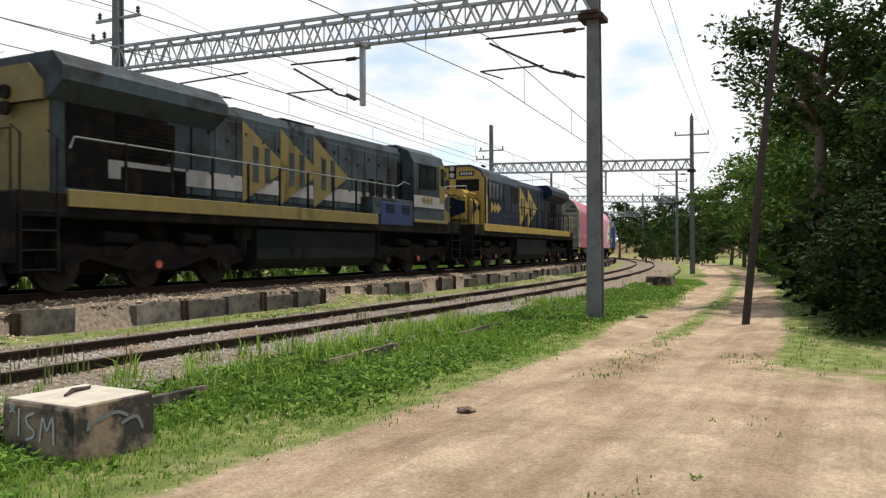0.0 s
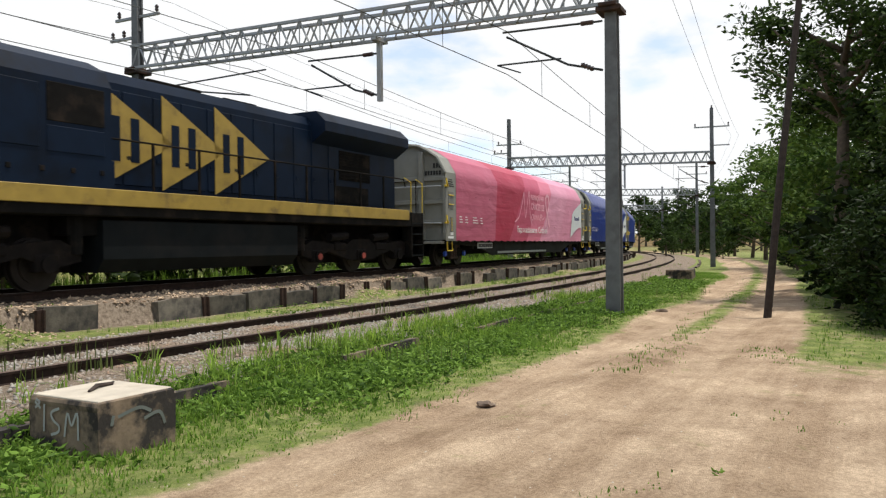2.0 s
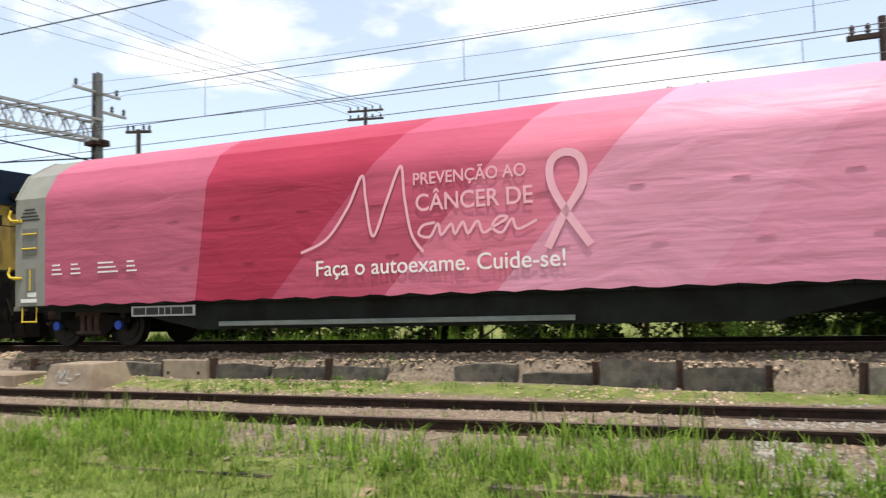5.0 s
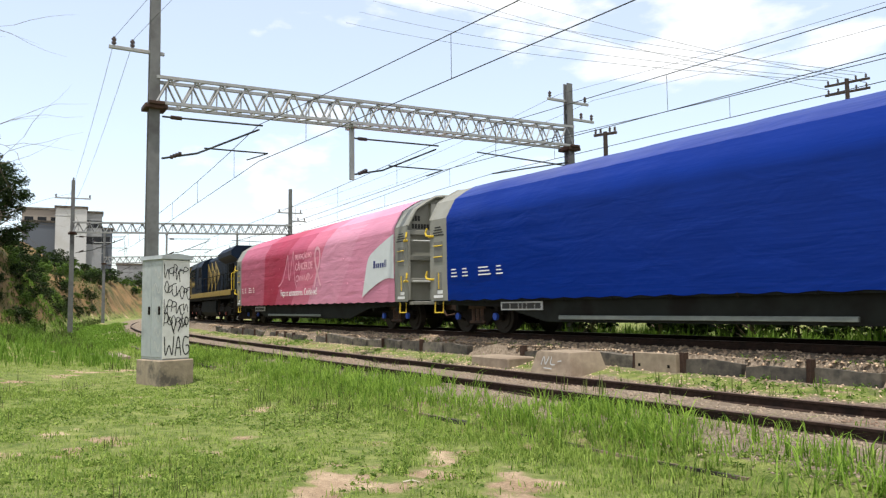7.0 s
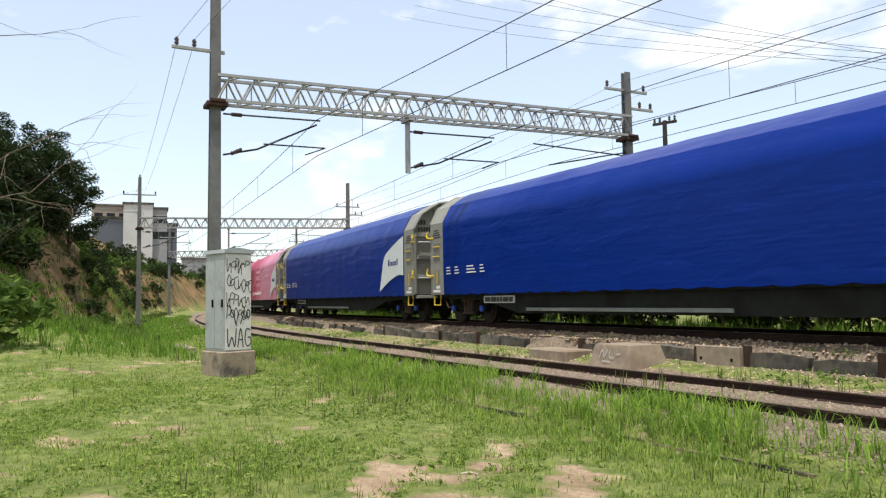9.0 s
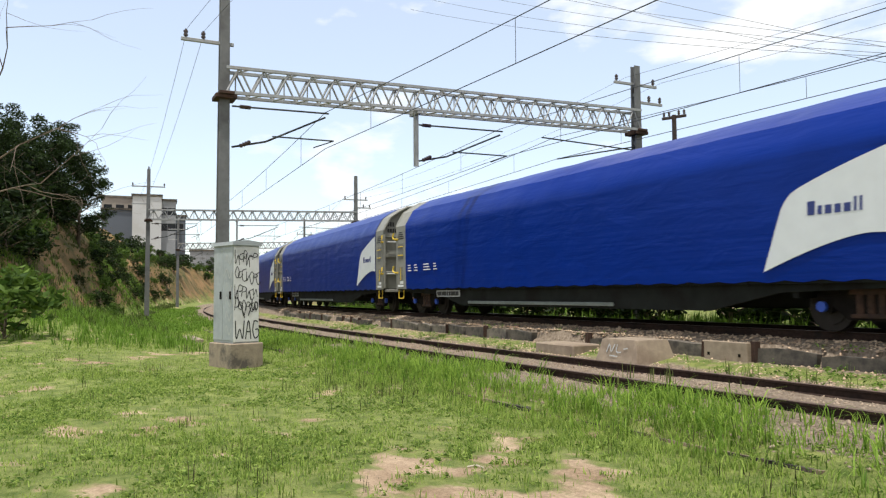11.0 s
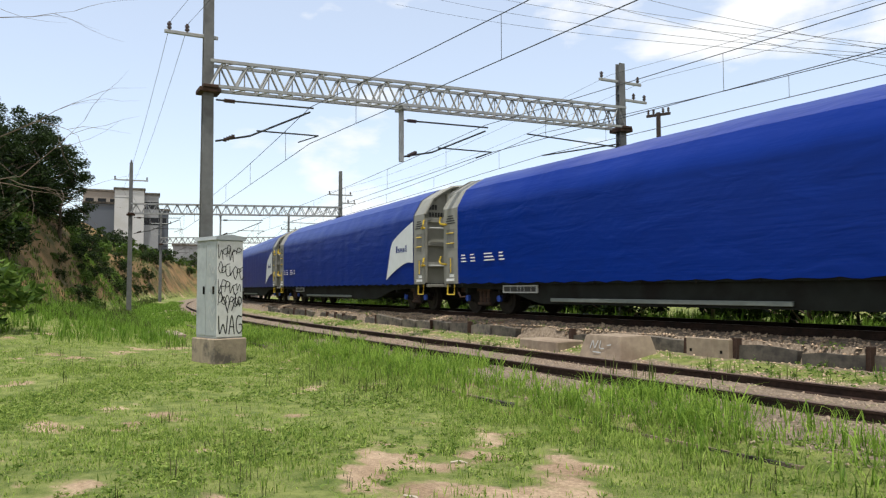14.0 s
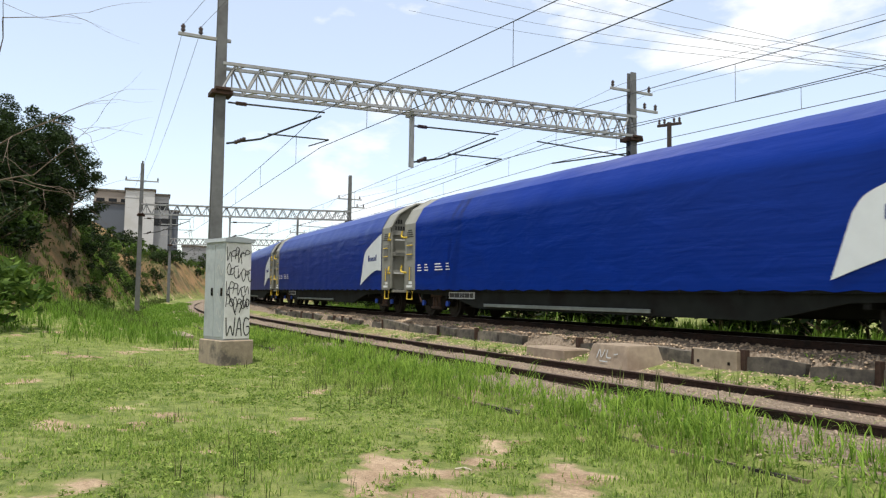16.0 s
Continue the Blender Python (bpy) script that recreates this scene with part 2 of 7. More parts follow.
def tarp_mat(name, base, fields=(), rough=0.5, spec=0.3, fold_depth=0.42):
    """Coated tarpaulin: printed fields along its length, with folds and sag lines in relief."""
    m = bpy.data.materials.new(name)
    m.use_nodes = True
    n, k = m.node_tree.nodes, m.node_tree.links
    b = n["Principled BSDF"]
    b.inputs["Roughness"].default_value = rough
    b.inputs["Specular IOR Level"].default_value = spec
    co = n.new("ShaderNodeTexCoord")
    sp = n.new("ShaderNodeSeparateXYZ")
    k.new(co.outputs["Object"], sp.inputs[0])
    rgb = n.new("ShaderNodeRGB")
    rgb.outputs[0].default_value = (*base, 1)
    out = rgb.outputs[0]
    for x, slant, c in fields:
        mu = n.new("ShaderNodeMath")
        mu.operation, mu.inputs[1].default_value = "MULTIPLY_ADD", -slant
        k.new(sp.outputs["Z"], mu.inputs[0])
        k.new(sp.outputs["X"], mu.inputs[2])
        gt = n.new("ShaderNodeMath")
        gt.operation, gt.inputs[1].default_value = "GREATER_THAN", x
        k.new(mu.outputs[0], gt.inputs[0])
        mx = n.new("ShaderNodeMix")
        mx.data_type = "RGBA"
        mx.inputs[7].default_value = (*c, 1)
        k.new(gt.outputs[0], mx.inputs[0])
        k.new(out, mx.inputs[6])
        out = mx.outputs[2]
    dirt = n.new("ShaderNodeTexNoise")
    dirt.inputs["Scale"].default_value, dirt.inputs["Detail"].default_value = 0.7, 6
    k.new(co.outputs["Object"], dirt.inputs["Vector"])
    dm = n.new("ShaderNodeMapRange")
    dm.inputs["To Min"].default_value, dm.inputs["To Max"].default_value = 0.82, 1.14
    k.new(dirt.outputs["Fac"], dm.inputs["Value"])
    hsv = n.new("ShaderNodeHueSaturation")
    k.new(out, hsv.inputs["Color"])
    k.new(dm.outputs[0], hsv.inputs["Value"])
    k.new(hsv.outputs["Color"], b.inputs["Base Color"])
    st = n.new("ShaderNodeMapping")
    st.inputs["Scale"].default_value = (0.55, 1.0, 1.6)
    st.inputs["Rotation"].default_value = (0, radians(24), 0)
    k.new(co.outputs["Object"], st.inputs["Vector"])
    fold = n.new("ShaderNodeTexNoise")
    fold.inputs["Scale"].default_value, fold.inputs["Detail"].default_value = 1.3, 3
    fold.inputs["Distortion"].default_value = 0.6
    k.new(st.outputs[0], fold.inputs["Vector"])
    bu = n.new("ShaderNodeBump")
    bu.inputs["Strength"].default_value, bu.inputs["Distance"].default_value = fold_depth, 0.08
    lay = n.new("ShaderNodeMapping")
    lay.inputs["Scale"].default_value = (0.22, 1.0, 5.0)
    k.new(co.outputs["Object"], lay.inputs["Vector"])
    crease = n.new("ShaderNodeTexNoise")
    crease.inputs["Scale"].default_value, crease.inputs["Detail"].default_value = 1.0, 4
    k.new(lay.outputs[0], crease.inputs["Vector"])
    both = n.new("ShaderNodeMath")
    both.operation, both.inputs[1].default_value = "MULTIPLY_ADD", 0.45
    k.new(crease.outputs["Fac"], both.inputs[0])
    k.new(fold.outputs["Fac"], both.inputs[2])
    k.new(both.outputs[0], bu.inputs["Height"])
    k.new(bu.outputs[0], b.inputs["Normal"])
    return m


FIELDS = [(-5.32, 0.13, (0.38, 0.026, 0.066)), (-4.26, 0.93, (0.47, 0.075, 0.14)), (-1.9, 0.93, (0.622, 0.168, 0.252)), (0.2, 0.9, (0.66, 0.28, 0.39)), (3.4, 0.9, (0.64, 0.25, 0.36))]
M["tarp_pink"] = tarp_mat("pink_tarpaulin", (0.45, 0.100, 0.165), FIELDS)
M["tarp_blue"] = tarp_mat("blue_tarpaulin", (0.0008, 0.0215, 0.20), rough=0.32, spec=0.12, fold_depth=0.30)


def ground_mat():
    """Soil, gravel and low growth, mixed by where each grows along the line."""
    m = bpy.data.materials.new("ground_soil")
    m.use_nodes = True
    n, k = m.node_tree.nodes, m.node_tree.links
    b = n["Principled BSDF"]
    b.inputs["Roughness"].default_value = 0.95
    b.inputs["Specular IOR Level"].default_value = 0.2
    co = n.new("ShaderNodeTexCoord")

    def noise_ramp(scale, detail, a, c, p0=0.35, p1=0.65, rough=0.6):
        t = n.new("ShaderNodeTexNoise")
        t.inputs["Scale"].default_value, t.inputs["Detail"].default_value, t.inputs["Roughness"].default_value = scale, detail, rough
        k.new(co.outputs["Object"], t.inputs["Vector"])
        r = n.new("ShaderNodeValToRGB")
        r.color_ramp.elements[0].position, r.color_ramp.elements[1].position = p0, p1
        r.color_ramp.elements[0].color, r.color_ramp.elements[1].color = (*a, 1), (*c, 1)
        k.new(t.outputs["Fac"], r.inputs[0])
        return r.outputs["Color"], t

    def mix(f, a, c):
        x = n.new("ShaderNodeMix")
        x.data_type = "RGBA"
        k.new(f, x.inputs[0])
        k.new(a, x.inputs[6])
        k.new(c, x.inputs[7])
        return x.outputs[2]

    soil, _ = noise_ramp(0.9, 12, (0.25, 0.175, 0.112), (0.53, 0.41, 0.285), 0.32, 0.64, 0.74)
    grit, gt = noise_ramp(26, 9, (0.55, 0.52, 0.50), (1.25, 1.25, 1.25), 0.36, 0.64, 0.8)
    mul = n.new("ShaderNodeMix")
    mul.data_type, mul.blend_type = "RGBA", "MULTIPLY"
    mul.inputs[0].default_value = 0.8
    k.new(soil, mul.inputs[6])
    k.new(grit, mul.inputs[7])
    runs = n.new("ShaderNodeMapping")
    runs.inputs["Scale"].default_value = (0.16, 1.9, 1.0)
    runs.inputs["Rotation"].default_value = (0, 0, radians(-3))
    k.new(co.outputs["Object"], runs.inputs["Vector"])
    rut = n.new("ShaderNodeTexNoise")
    rut.inputs["Scale"].default_value, rut.inputs["Detail"].default_value, rut.inputs["Roughness"].default_value = 1.0, 8, 0.66
    k.new(runs.outputs[0], rut.inputs["Vector"])
    rr = n.new("ShaderNodeValToRGB")
    rr.color_ramp.elements[0].position, rr.color_ramp.elements[1].position = 0.40, 0.56
    rr.color_ramp.elements[0].color, rr.color_ramp.elements[1].color = (0.78, 0.73, 0.68, 1), (1.10, 1.09, 1.08, 1)
    k.new(rut.outputs["Fac"], rr.inputs[0])
    worn = n.new("ShaderNodeMix")
    worn.data_type, worn.blend_type = "RGBA", "MULTIPLY"
    worn.inputs[0].default_value = 0.85
    k.new(mul.outputs[2], worn.inputs[6])
    k.new(rr.outputs["Color"], worn.inputs[7])
    green, _ = noise_ramp(3.0, 9, (0.075, 0.115, 0.022), (0.26, 0.285, 0.088), 0.36, 0.66, 0.78)
    grav, _ = noise_ramp(16, 6, (0.10, 0.074, 0.052), (0.31, 0.25, 0.188), 0.3, 0.7)
    bank, _ = noise_ramp(0.34, 11, (0.030, 0.050, 0.014), (0.29, 0.165, 0.078), 0.36, 0.68, 0.75)
    att = n.new("ShaderNodeVertexColor")
    att.layer_name = "cover"
    sp = n.new("ShaderNodeSeparateColor")
    k.new(att.outputs["Color"], sp.inputs[0])
    patch = n.new("ShaderNodeTexNoise")
    patch.inputs["Scale"].default_value, patch.inputs["Detail"].default_value, patch.inputs["Roughness"].default_value = 1.7, 10, 0.72
    k.new(co.outputs["Object"], patch.inputs["Vector"])

    def weight(chan, soft=0.12):
        s = n.new("ShaderNodeMath")
        s.operation = "SUBTRACT"
        k.new(sp.outputs[chan], s.inputs[0])
        k.new(patch.outputs["Fac"], s.inputs[1])
        r = n.new("ShaderNodeMapRange")
        r.inputs["From Min"].default_value, r.inputs["From Max"].default_value = -soft, soft
        k.new(s.outputs[0], r.inputs["Value"])
        return r.outputs[0]

    c = mix(weight(0, 0.09), worn.outputs[2], green)
    c = mix(weight(1, 0.08), c, grav)
    c = mix(weight(2, 0.2), c, bank)
    k.new(c, b.inputs["Base Color"])
    bu = n.new("ShaderNodeBump")
    bu.inputs["Strength"].default_value, bu.inputs["Distance"].default_value = 0.9, 0.035
    k.new(gt.outputs["Fac"], bu.inputs["Height"])
    k.new(bu.outputs[0], b.inputs["Normal"])
    return m


M["ground"] = ground_mat()


# ---- plan: the line lies on a wide arc; s runs along it, y is the distance across it from the camera ----
RAD, YM, YS, ZM = 310.0, 13.79, 9.13, 0.59
YC = RAD + YM
GAUGE = 0.835


def P(s, y, z=0.0):
    a = s / RAD
    return Vector(((YC - y) * math.sin(a), YC - (YC - y) * math.cos(a), z))


def along(s, y, z=0.0, turn=0.0):
    """A pose on the line: local x along it, local y across it, away from the camera."""
    p = P(s, y, z)
    return pose(p.x, p.y, p.z, 0, 0, math.degrees(s / RAD) + turn)


def sy(x, y):
    """Plan coordinates of places in the world (arrays)."""
    return RAD * np.arctan2(x, YC - y), YC - np.hypot(x, YC - y)


def smooth(a, b, v):
    t = np.clip((v - a) / (b - a), 0.0, 1.0)
    return t * t * (3 - 2 * t)


# ---- mesh helpers ----
def solid(bm, x0, x1, y0, y1, z0, z1, bev=0.0, m=None):
    """A box with its edges taken off."""
    mm = Matrix.Translation(((x0 + x1) / 2, (y0 + y1) / 2, (z0 + z1) / 2)) @ Matrix.Diagonal((abs(x1 - x0), abs(y1 - y0), abs(z1 - z0), 1))
    if m is not None:
        mm = m @ mm
    r = bmesh.ops.create_cube(bm, size=1, matrix=mm)
    if bev:
        ed = list({e for v in r["verts"] for e in v.link_edges})
        bmesh.ops.bevel(bm, geom=ed, offset=bev, segments=1, affect="EDGES")


def tube(bm, pts, r, n=6, caps=True):
    """A round bar through the points; r may be a list of radii."""
    pts = [Vector(p) for p in pts]
    rr = r if isinstance(r, (list, tuple)) else [r] * len(pts)
    rings = []
    for i, p in enumerate(pts):
        d = (pts[min(i + 1, len(pts) - 1)] - pts[max(i - 1, 0)]).normalized()
        a = d.cross(Vector((0, 0, 1)) if abs(d.z) < 0.9 else Vector((1, 0, 0))).normalized()
        b = d.cross(a)
        rings.append([bm.verts.new(p + (a * math.cos(2 * math.pi * j / n) + b * math.sin(2 * math.pi * j / n)) * rr[i]) for j in range(n)])
    for u, v in zip(rings, rings[1:]):
        for j in range(n):
            bm.faces.new((u[j], u[(j + 1) % n], v[(j + 1) % n], v[j]))
    if caps:
        bm.faces.new(rings[0][::-1])
        bm.faces.new(rings[-1])


def prism(bm, prof, x0, x1, axis="x"):
    """A profile of (across, up) pairs pulled along x (or across pairs of (along, up) pulled along y)."""
    def put(u, v, x):
        return (x, u, v) if axis == "x" else (u, x, v)
    a = [bm.verts.new(put(u, v, x0)) for u, v in prof]
    b = [bm.verts.new(put(u, v, x1)) for u, v in prof]
    n = len(prof)
    for i in range(n):
        bm.faces.new((a[i], a[(i + 1) % n], b[(i + 1) % n], b[i]))
    bm.faces.new(a[::-1])
    bm.faces.new(b)


def disc(bm, c, r, depth, axis="y", n=20):
    rot = {"y": Matrix.Rotation(math.pi / 2, 4, "X"), "x": Matrix.Rotation(math.pi / 2, 4, "Y"), "z": Matrix.Identity(4)}[axis]
    bmesh.ops.create_cone(bm, cap_ends=True, segments=n, radius1=r, radius2=r, depth=depth, matrix=Matrix.Translation(c) @ rot)


def mesh_of(bm, name, material, sm=False):
    bmesh.ops.recalc_face_normals(bm, faces=bm.faces[:])
    me = bpy.data.meshes.new(name)
    bm.to_mesh(me)
    bm.free()
    me.materials.append(material)
    if sm:
        me.shade_smooth()
    return me


def part(name, bm, material, parent=None, label="", m=None, sm=False):
    ob = new(name, mesh_of(bm, name, material, sm))
    if parent is not None:
        ob.parent = parent
    if m is not None:
        ob.matrix_basis = m
    if label:
        tagged(ob, label)
    return ob


def raw(name, verts, faces, material, parent=None):
    me = bpy.data.meshes.new(name)
    me.from_pydata(verts, [], faces)
    me.materials.append(material)
    ob = new(name, me)
    if parent is not None:
        ob.parent = parent
    return ob


def empty(name, m, label, category, group="", kind=""):
    ob = new(name)
    ob.empty_display_size = 0.3
    ob.matrix_basis = m
    return tagged(ob, label, category, group, kind)


def fast_mesh(name, co, tris, material, n_side=3):
    """A mesh out of big arrays: co (n,3), tris (m,n_side)."""
    me = bpy.data.meshes.new(name)
    co = np.ascontiguousarray(co, dtype=np.float32)
    idx = np.ascontiguousarray(tris, dtype=np.int32)
    me.vertices.add(len(co))
    me.vertices.foreach_set("co", co.ravel())
    me.loops.add(idx.size)
    me.loops.foreach_set("vertex_index", idx.ravel())
    me.polygons.add(len(idx))
    me.polygons.foreach_set("loop_start", np.arange(0, idx.size, n_side, dtype=np.int32))
    me.polygons.foreach_set("loop_total", np.full(len(idx), n_side, dtype=np.int32))
    me.update(calc_edges=True)
    me.materials.append(material)
    return me


# ---- ground ----
def wob(x, y, f, seed=0.0):
    """A cheap smooth unevenness."""
    return (np.sin(x * f + 1.3 * np.sin(y * f * 0.7 + seed) + seed) + np.sin(y * f * 1.13 + 1.7 * np.sin(x * f * 0.6 + 2 * seed)) + np.sin((x + y) * f * 0.61 + seed * 3)) / 3


def height(x, y):
    s, v = sy(x, y)
    z = -0.30 + 0.035 * wob(x, y, 0.9) + 0.02 * wob(x, y, 2.3, 1.0)
    z = z - 0.05 * np.exp(-((v - 2.0) / 0.35) ** 2) * smooth(3, 8, s) - 0.05 * np.exp(-((v - 3.5) / 0.35) ** 2) * smooth(3, 8, s)
    bed = smooth(6.0, 6.5, v)
    z = z * (1 - bed) + (-0.14 + 0.02 * wob(x, y, 1.7, 2.0)) * bed
    spill = np.clip(wob(s, s * 0, 0.62, 4.0) - 0.25, 0, 1) + np.exp(-((s - 17.5) / 0.7) ** 2) + np.exp(-((s - 6.7) / 0.7) ** 2)
    z = z + (0.05 + 0.10 * smooth(1, -4, s) + 0.24 * np.clip(spill, 0, 1)) * smooth(10.8, 12.2, v)
    top = smooth(12.24, 12.33, v)
    z = z * (1 - top) + (0.33 + 0.10 * smooth(12.30, 12.80, v) + 0.03 * wob(x, y, 3.0, 5.0)) * top
    out = smooth(15.6, 18.0, v)
    z = z * (1 - out) + (0.0 + 0.2 * wob(x, y, 0.4, 4.0)) * out
    # cutting: the bank beside the line on the camera's side
    z = z + 1.0 * smooth(-12, -40, s) * smooth(5.0, 0.0, v)
    foot = -1.6 + 2.4 * smooth(-22, -40, s) + 2.6 * smooth(-38, -53, s) + 0.5 * wob(s, s * 0, 0.16) + 0.35 * wob(x, y, 0.9, 3.0)
    rise = np.minimum(np.maximum(foot - v, 0) * 1.3, 5.0 - 0.03 * np.maximum(-s - 55, 0) * smooth(-140, -110, s))
    rise = np.maximum(rise, 0)
    z = z + rise * smooth(-20, -34, s) * (1 + 0.18 * wob(x, y, 0.5, 5.0))
    # rising land beyond the line and far off
    far = np.maximum(v - 24, 0)
    z = z + np.minimum(far * 0.10, 6.0) * (1 + 0.3 * wob(x, y, 0.05, 1.0))
    d = np.hypot(x, y)
    z = z + smooth(140, 420, d) * (5 + 3 * wob(x, y, 0.012, 2.0)) * (1 - 0.7 * smooth(500, 1500, d))
    # the hill on which the buildings stand
    z = z + 9.5 * np.exp(-(((x + 146) / 30) ** 2 + ((y - 8) / 13) ** 2))
    return z


def bare_soil(x, y):
    """Where the turf of the clearing is worn through, 0 to 1."""
    f = 0.6 * wob(x, y, 1.3, 3.0) + 0.8 * wob(x, y, 3.7, 1.0) + 0.8 * wob(x, y, 8.3, 2.0)
    near = smooth(12, 4, np.hypot(x, y)) * smooth(5.4, 4.0, y)
    return smooth(0.1, 0.9, f + 0.55 * near - 0.25)


def ground():
    def steps(lo, hi, fine_lo, fine_hi, d):
        a = list(np.arange(fine_lo, fine_hi, d))
        g, q = d, fine_hi
        up = []
        while q < hi:
            up.append(q)
            g *= 1.04 if q < 110 else 1.12
            q += g
        g, q = d, fine_lo
        dn = []
        while q > lo:
            g *= 1.04 if q > -110 else 1.12
            q -= g
            dn.append(q)
        return np.array(dn[::-1] + a + up)
    xs, ys = steps(-2600, 2600, -34, 34, 0.3), steps(-2600, 2600, -6, 19, 0.13)
    X, Y = np.meshgrid(xs, ys)
    Z = height(X, Y)
    nx, ny = len(xs), len(ys)
    i = np.arange(nx * ny).reshape(ny, nx)
    q = np.stack([i[:-1, :-1], i[:-1, 1:], i[1:, 1:], i[1:, :-1]], -1).reshape(-1, 4)
    me = fast_mesh("ground", np.stack([X, Y, Z], -1).reshape(-1, 3), q, M["ground"], 4)
    me.shade_smooth()
    s, v = sy(X, Y)
    # share of low growth, of gravel, of overgrown bank
    road_l = 3.9 + 0.5 * smooth(20, 60, s) + 0.25 * wob(s, s * 0, 0.8)
    road_r = 1.2 + 0.6 * smooth(10, 50, s) + 0.3 * wob(s, s * 0, 0.6, 2.0)
    verge = smooth(-0.35, 0.35, v - road_l)
    tree_side = smooth(-0.2, 0.5, road_r - v) * smooth(7, 12, s)
    mid = 0.62 * np.exp(-((v - 2.75) / 0.42) ** 2) * smooth(9, 15, s)
    open_left = 0.74 * smooth(2.5, -4, s - 0.6 * (v - 3))
    grow = np.clip(np.maximum(np.maximum(verge * 0.64, tree_side * 0.60), np.maximum(mid, np.maximum(open_left, 0.30))), 0, 1)
    bare = 0.10 * np.exp(-(((X + 6.6) / 2.6) ** 2 + ((Y - 3.3) / 0.8) ** 2)) + 0.40 * bare_soil(X, Y) * (X < 1)
    grow = grow - bare
    gravel = smooth(6.3, 6.6, v) * smooth(11.0, 10.2, v) * 0.75 + smooth(12.0, 12.3, v) * smooth(17.5, 16, v)
    strip = np.exp(-((v - 11.6) / 0.55) ** 2)
    gravel = np.clip(np.maximum(gravel, smooth(10.3, 10.5, v) * smooth(17.5, 16, v) * 0.72) - 0.35 * strip, 0, 1)
    bank = np.clip(smooth(0.2, 1.2, Z) * (v < 6) + smooth(17, 20, v) * 0.35 + smooth(60, 160, np.hypot(X, Y)) * 0.45, 0, 1)
    col = np.stack([grow, gravel, bank, np.ones_like(grow)], -1).reshape(-1, 4).astype(np.float32)
    ca = me.color_attributes.new("cover", "FLOAT_COLOR", "POINT")
    ca.data.foreach_set("color", col.ravel())
    tagged(new("ground", me), "sandy dirt ground with grass verges and a rutted track", "ground", kind="structure")


ground()


# ---- track ----
def rail(name, y, z, s0, s1, head, label):
    """A flat-bottomed rail bent along the arc."""
    prof = [(-0.07, -0.16), (0.07, -0.16), (0.07, -0.145), (0.014, -0.125), (0.012, -0.045), (0.036, -0.035), (0.036, -0.006), (0.028, 0), (-0.028, 0), (-0.036, -0.006), (-0.036, -0.035), (-0.012, -0.045), (-0.014, -0.125), (-0.07, -0.145)]
    n = int((s1 - s0) / 2)
    vs, fs = [], []
    k = len(prof)
    for i in range(n + 1):
        s = s0 + (s1 - s0) * i / n
        vs += [P(s, y + u, z + w) for u, w in prof]
        if i:
            a, b = (i - 1) * k, i * k
            fs += [(a + j, a + (j + 1) % k, b + (j + 1) % k, b + j) for j in range(k)]
    ob = raw(name, vs, fs, M["rail"])
    ob.data.materials.append(head)
    for i, p in enumerate(ob.data.polygons):
        if i % k in (6, 7, 8):
            p.material_index = 1
    return tagged(ob, label, "rail", kind="structure")


for off in (-GAUGE, GAUGE):
    rail("rail", YS + off, 0.0, -230, 230, M["railhead_dull"], "rusty siding rail half sunk in gravel")
    rail("rail", YM + off, ZM, -260, 260, M["railhead"], "brown main-line rail with a worn shiny head")

ks = []
bm = bmesh.new()
prism(bm, [(-0.10, -0.3), (0.10, -0.3), (0.09, 0.06), (-0.08, 0.07)], -0.98, 0.98)
kerb_me = mesh_of(bm, "kerb_stone", M["concrete_dark"])
kerb = empty("kerb", pose(0, 0, 0), "low broken concrete kerb along the siding ballast", "kerb", kind="structure")
rk = random.Random(4)
for i in range(-24, 36):
    if rk.random() < 0.24:
        continue
    ob = new("kerb_stone", kerb_me)
    ob.parent = kerb
    ob.matrix_basis = along(i * 2.0 + 1.0, 6.22, -0.215 - (0.07 if i < 1 else 0.0) + rk.uniform(-0.04, 0.02)) @ pose(0, 0, 0, rk.uniform(-5, 5), rk.uniform(-1, 1), rk.uniform(-1, 1))


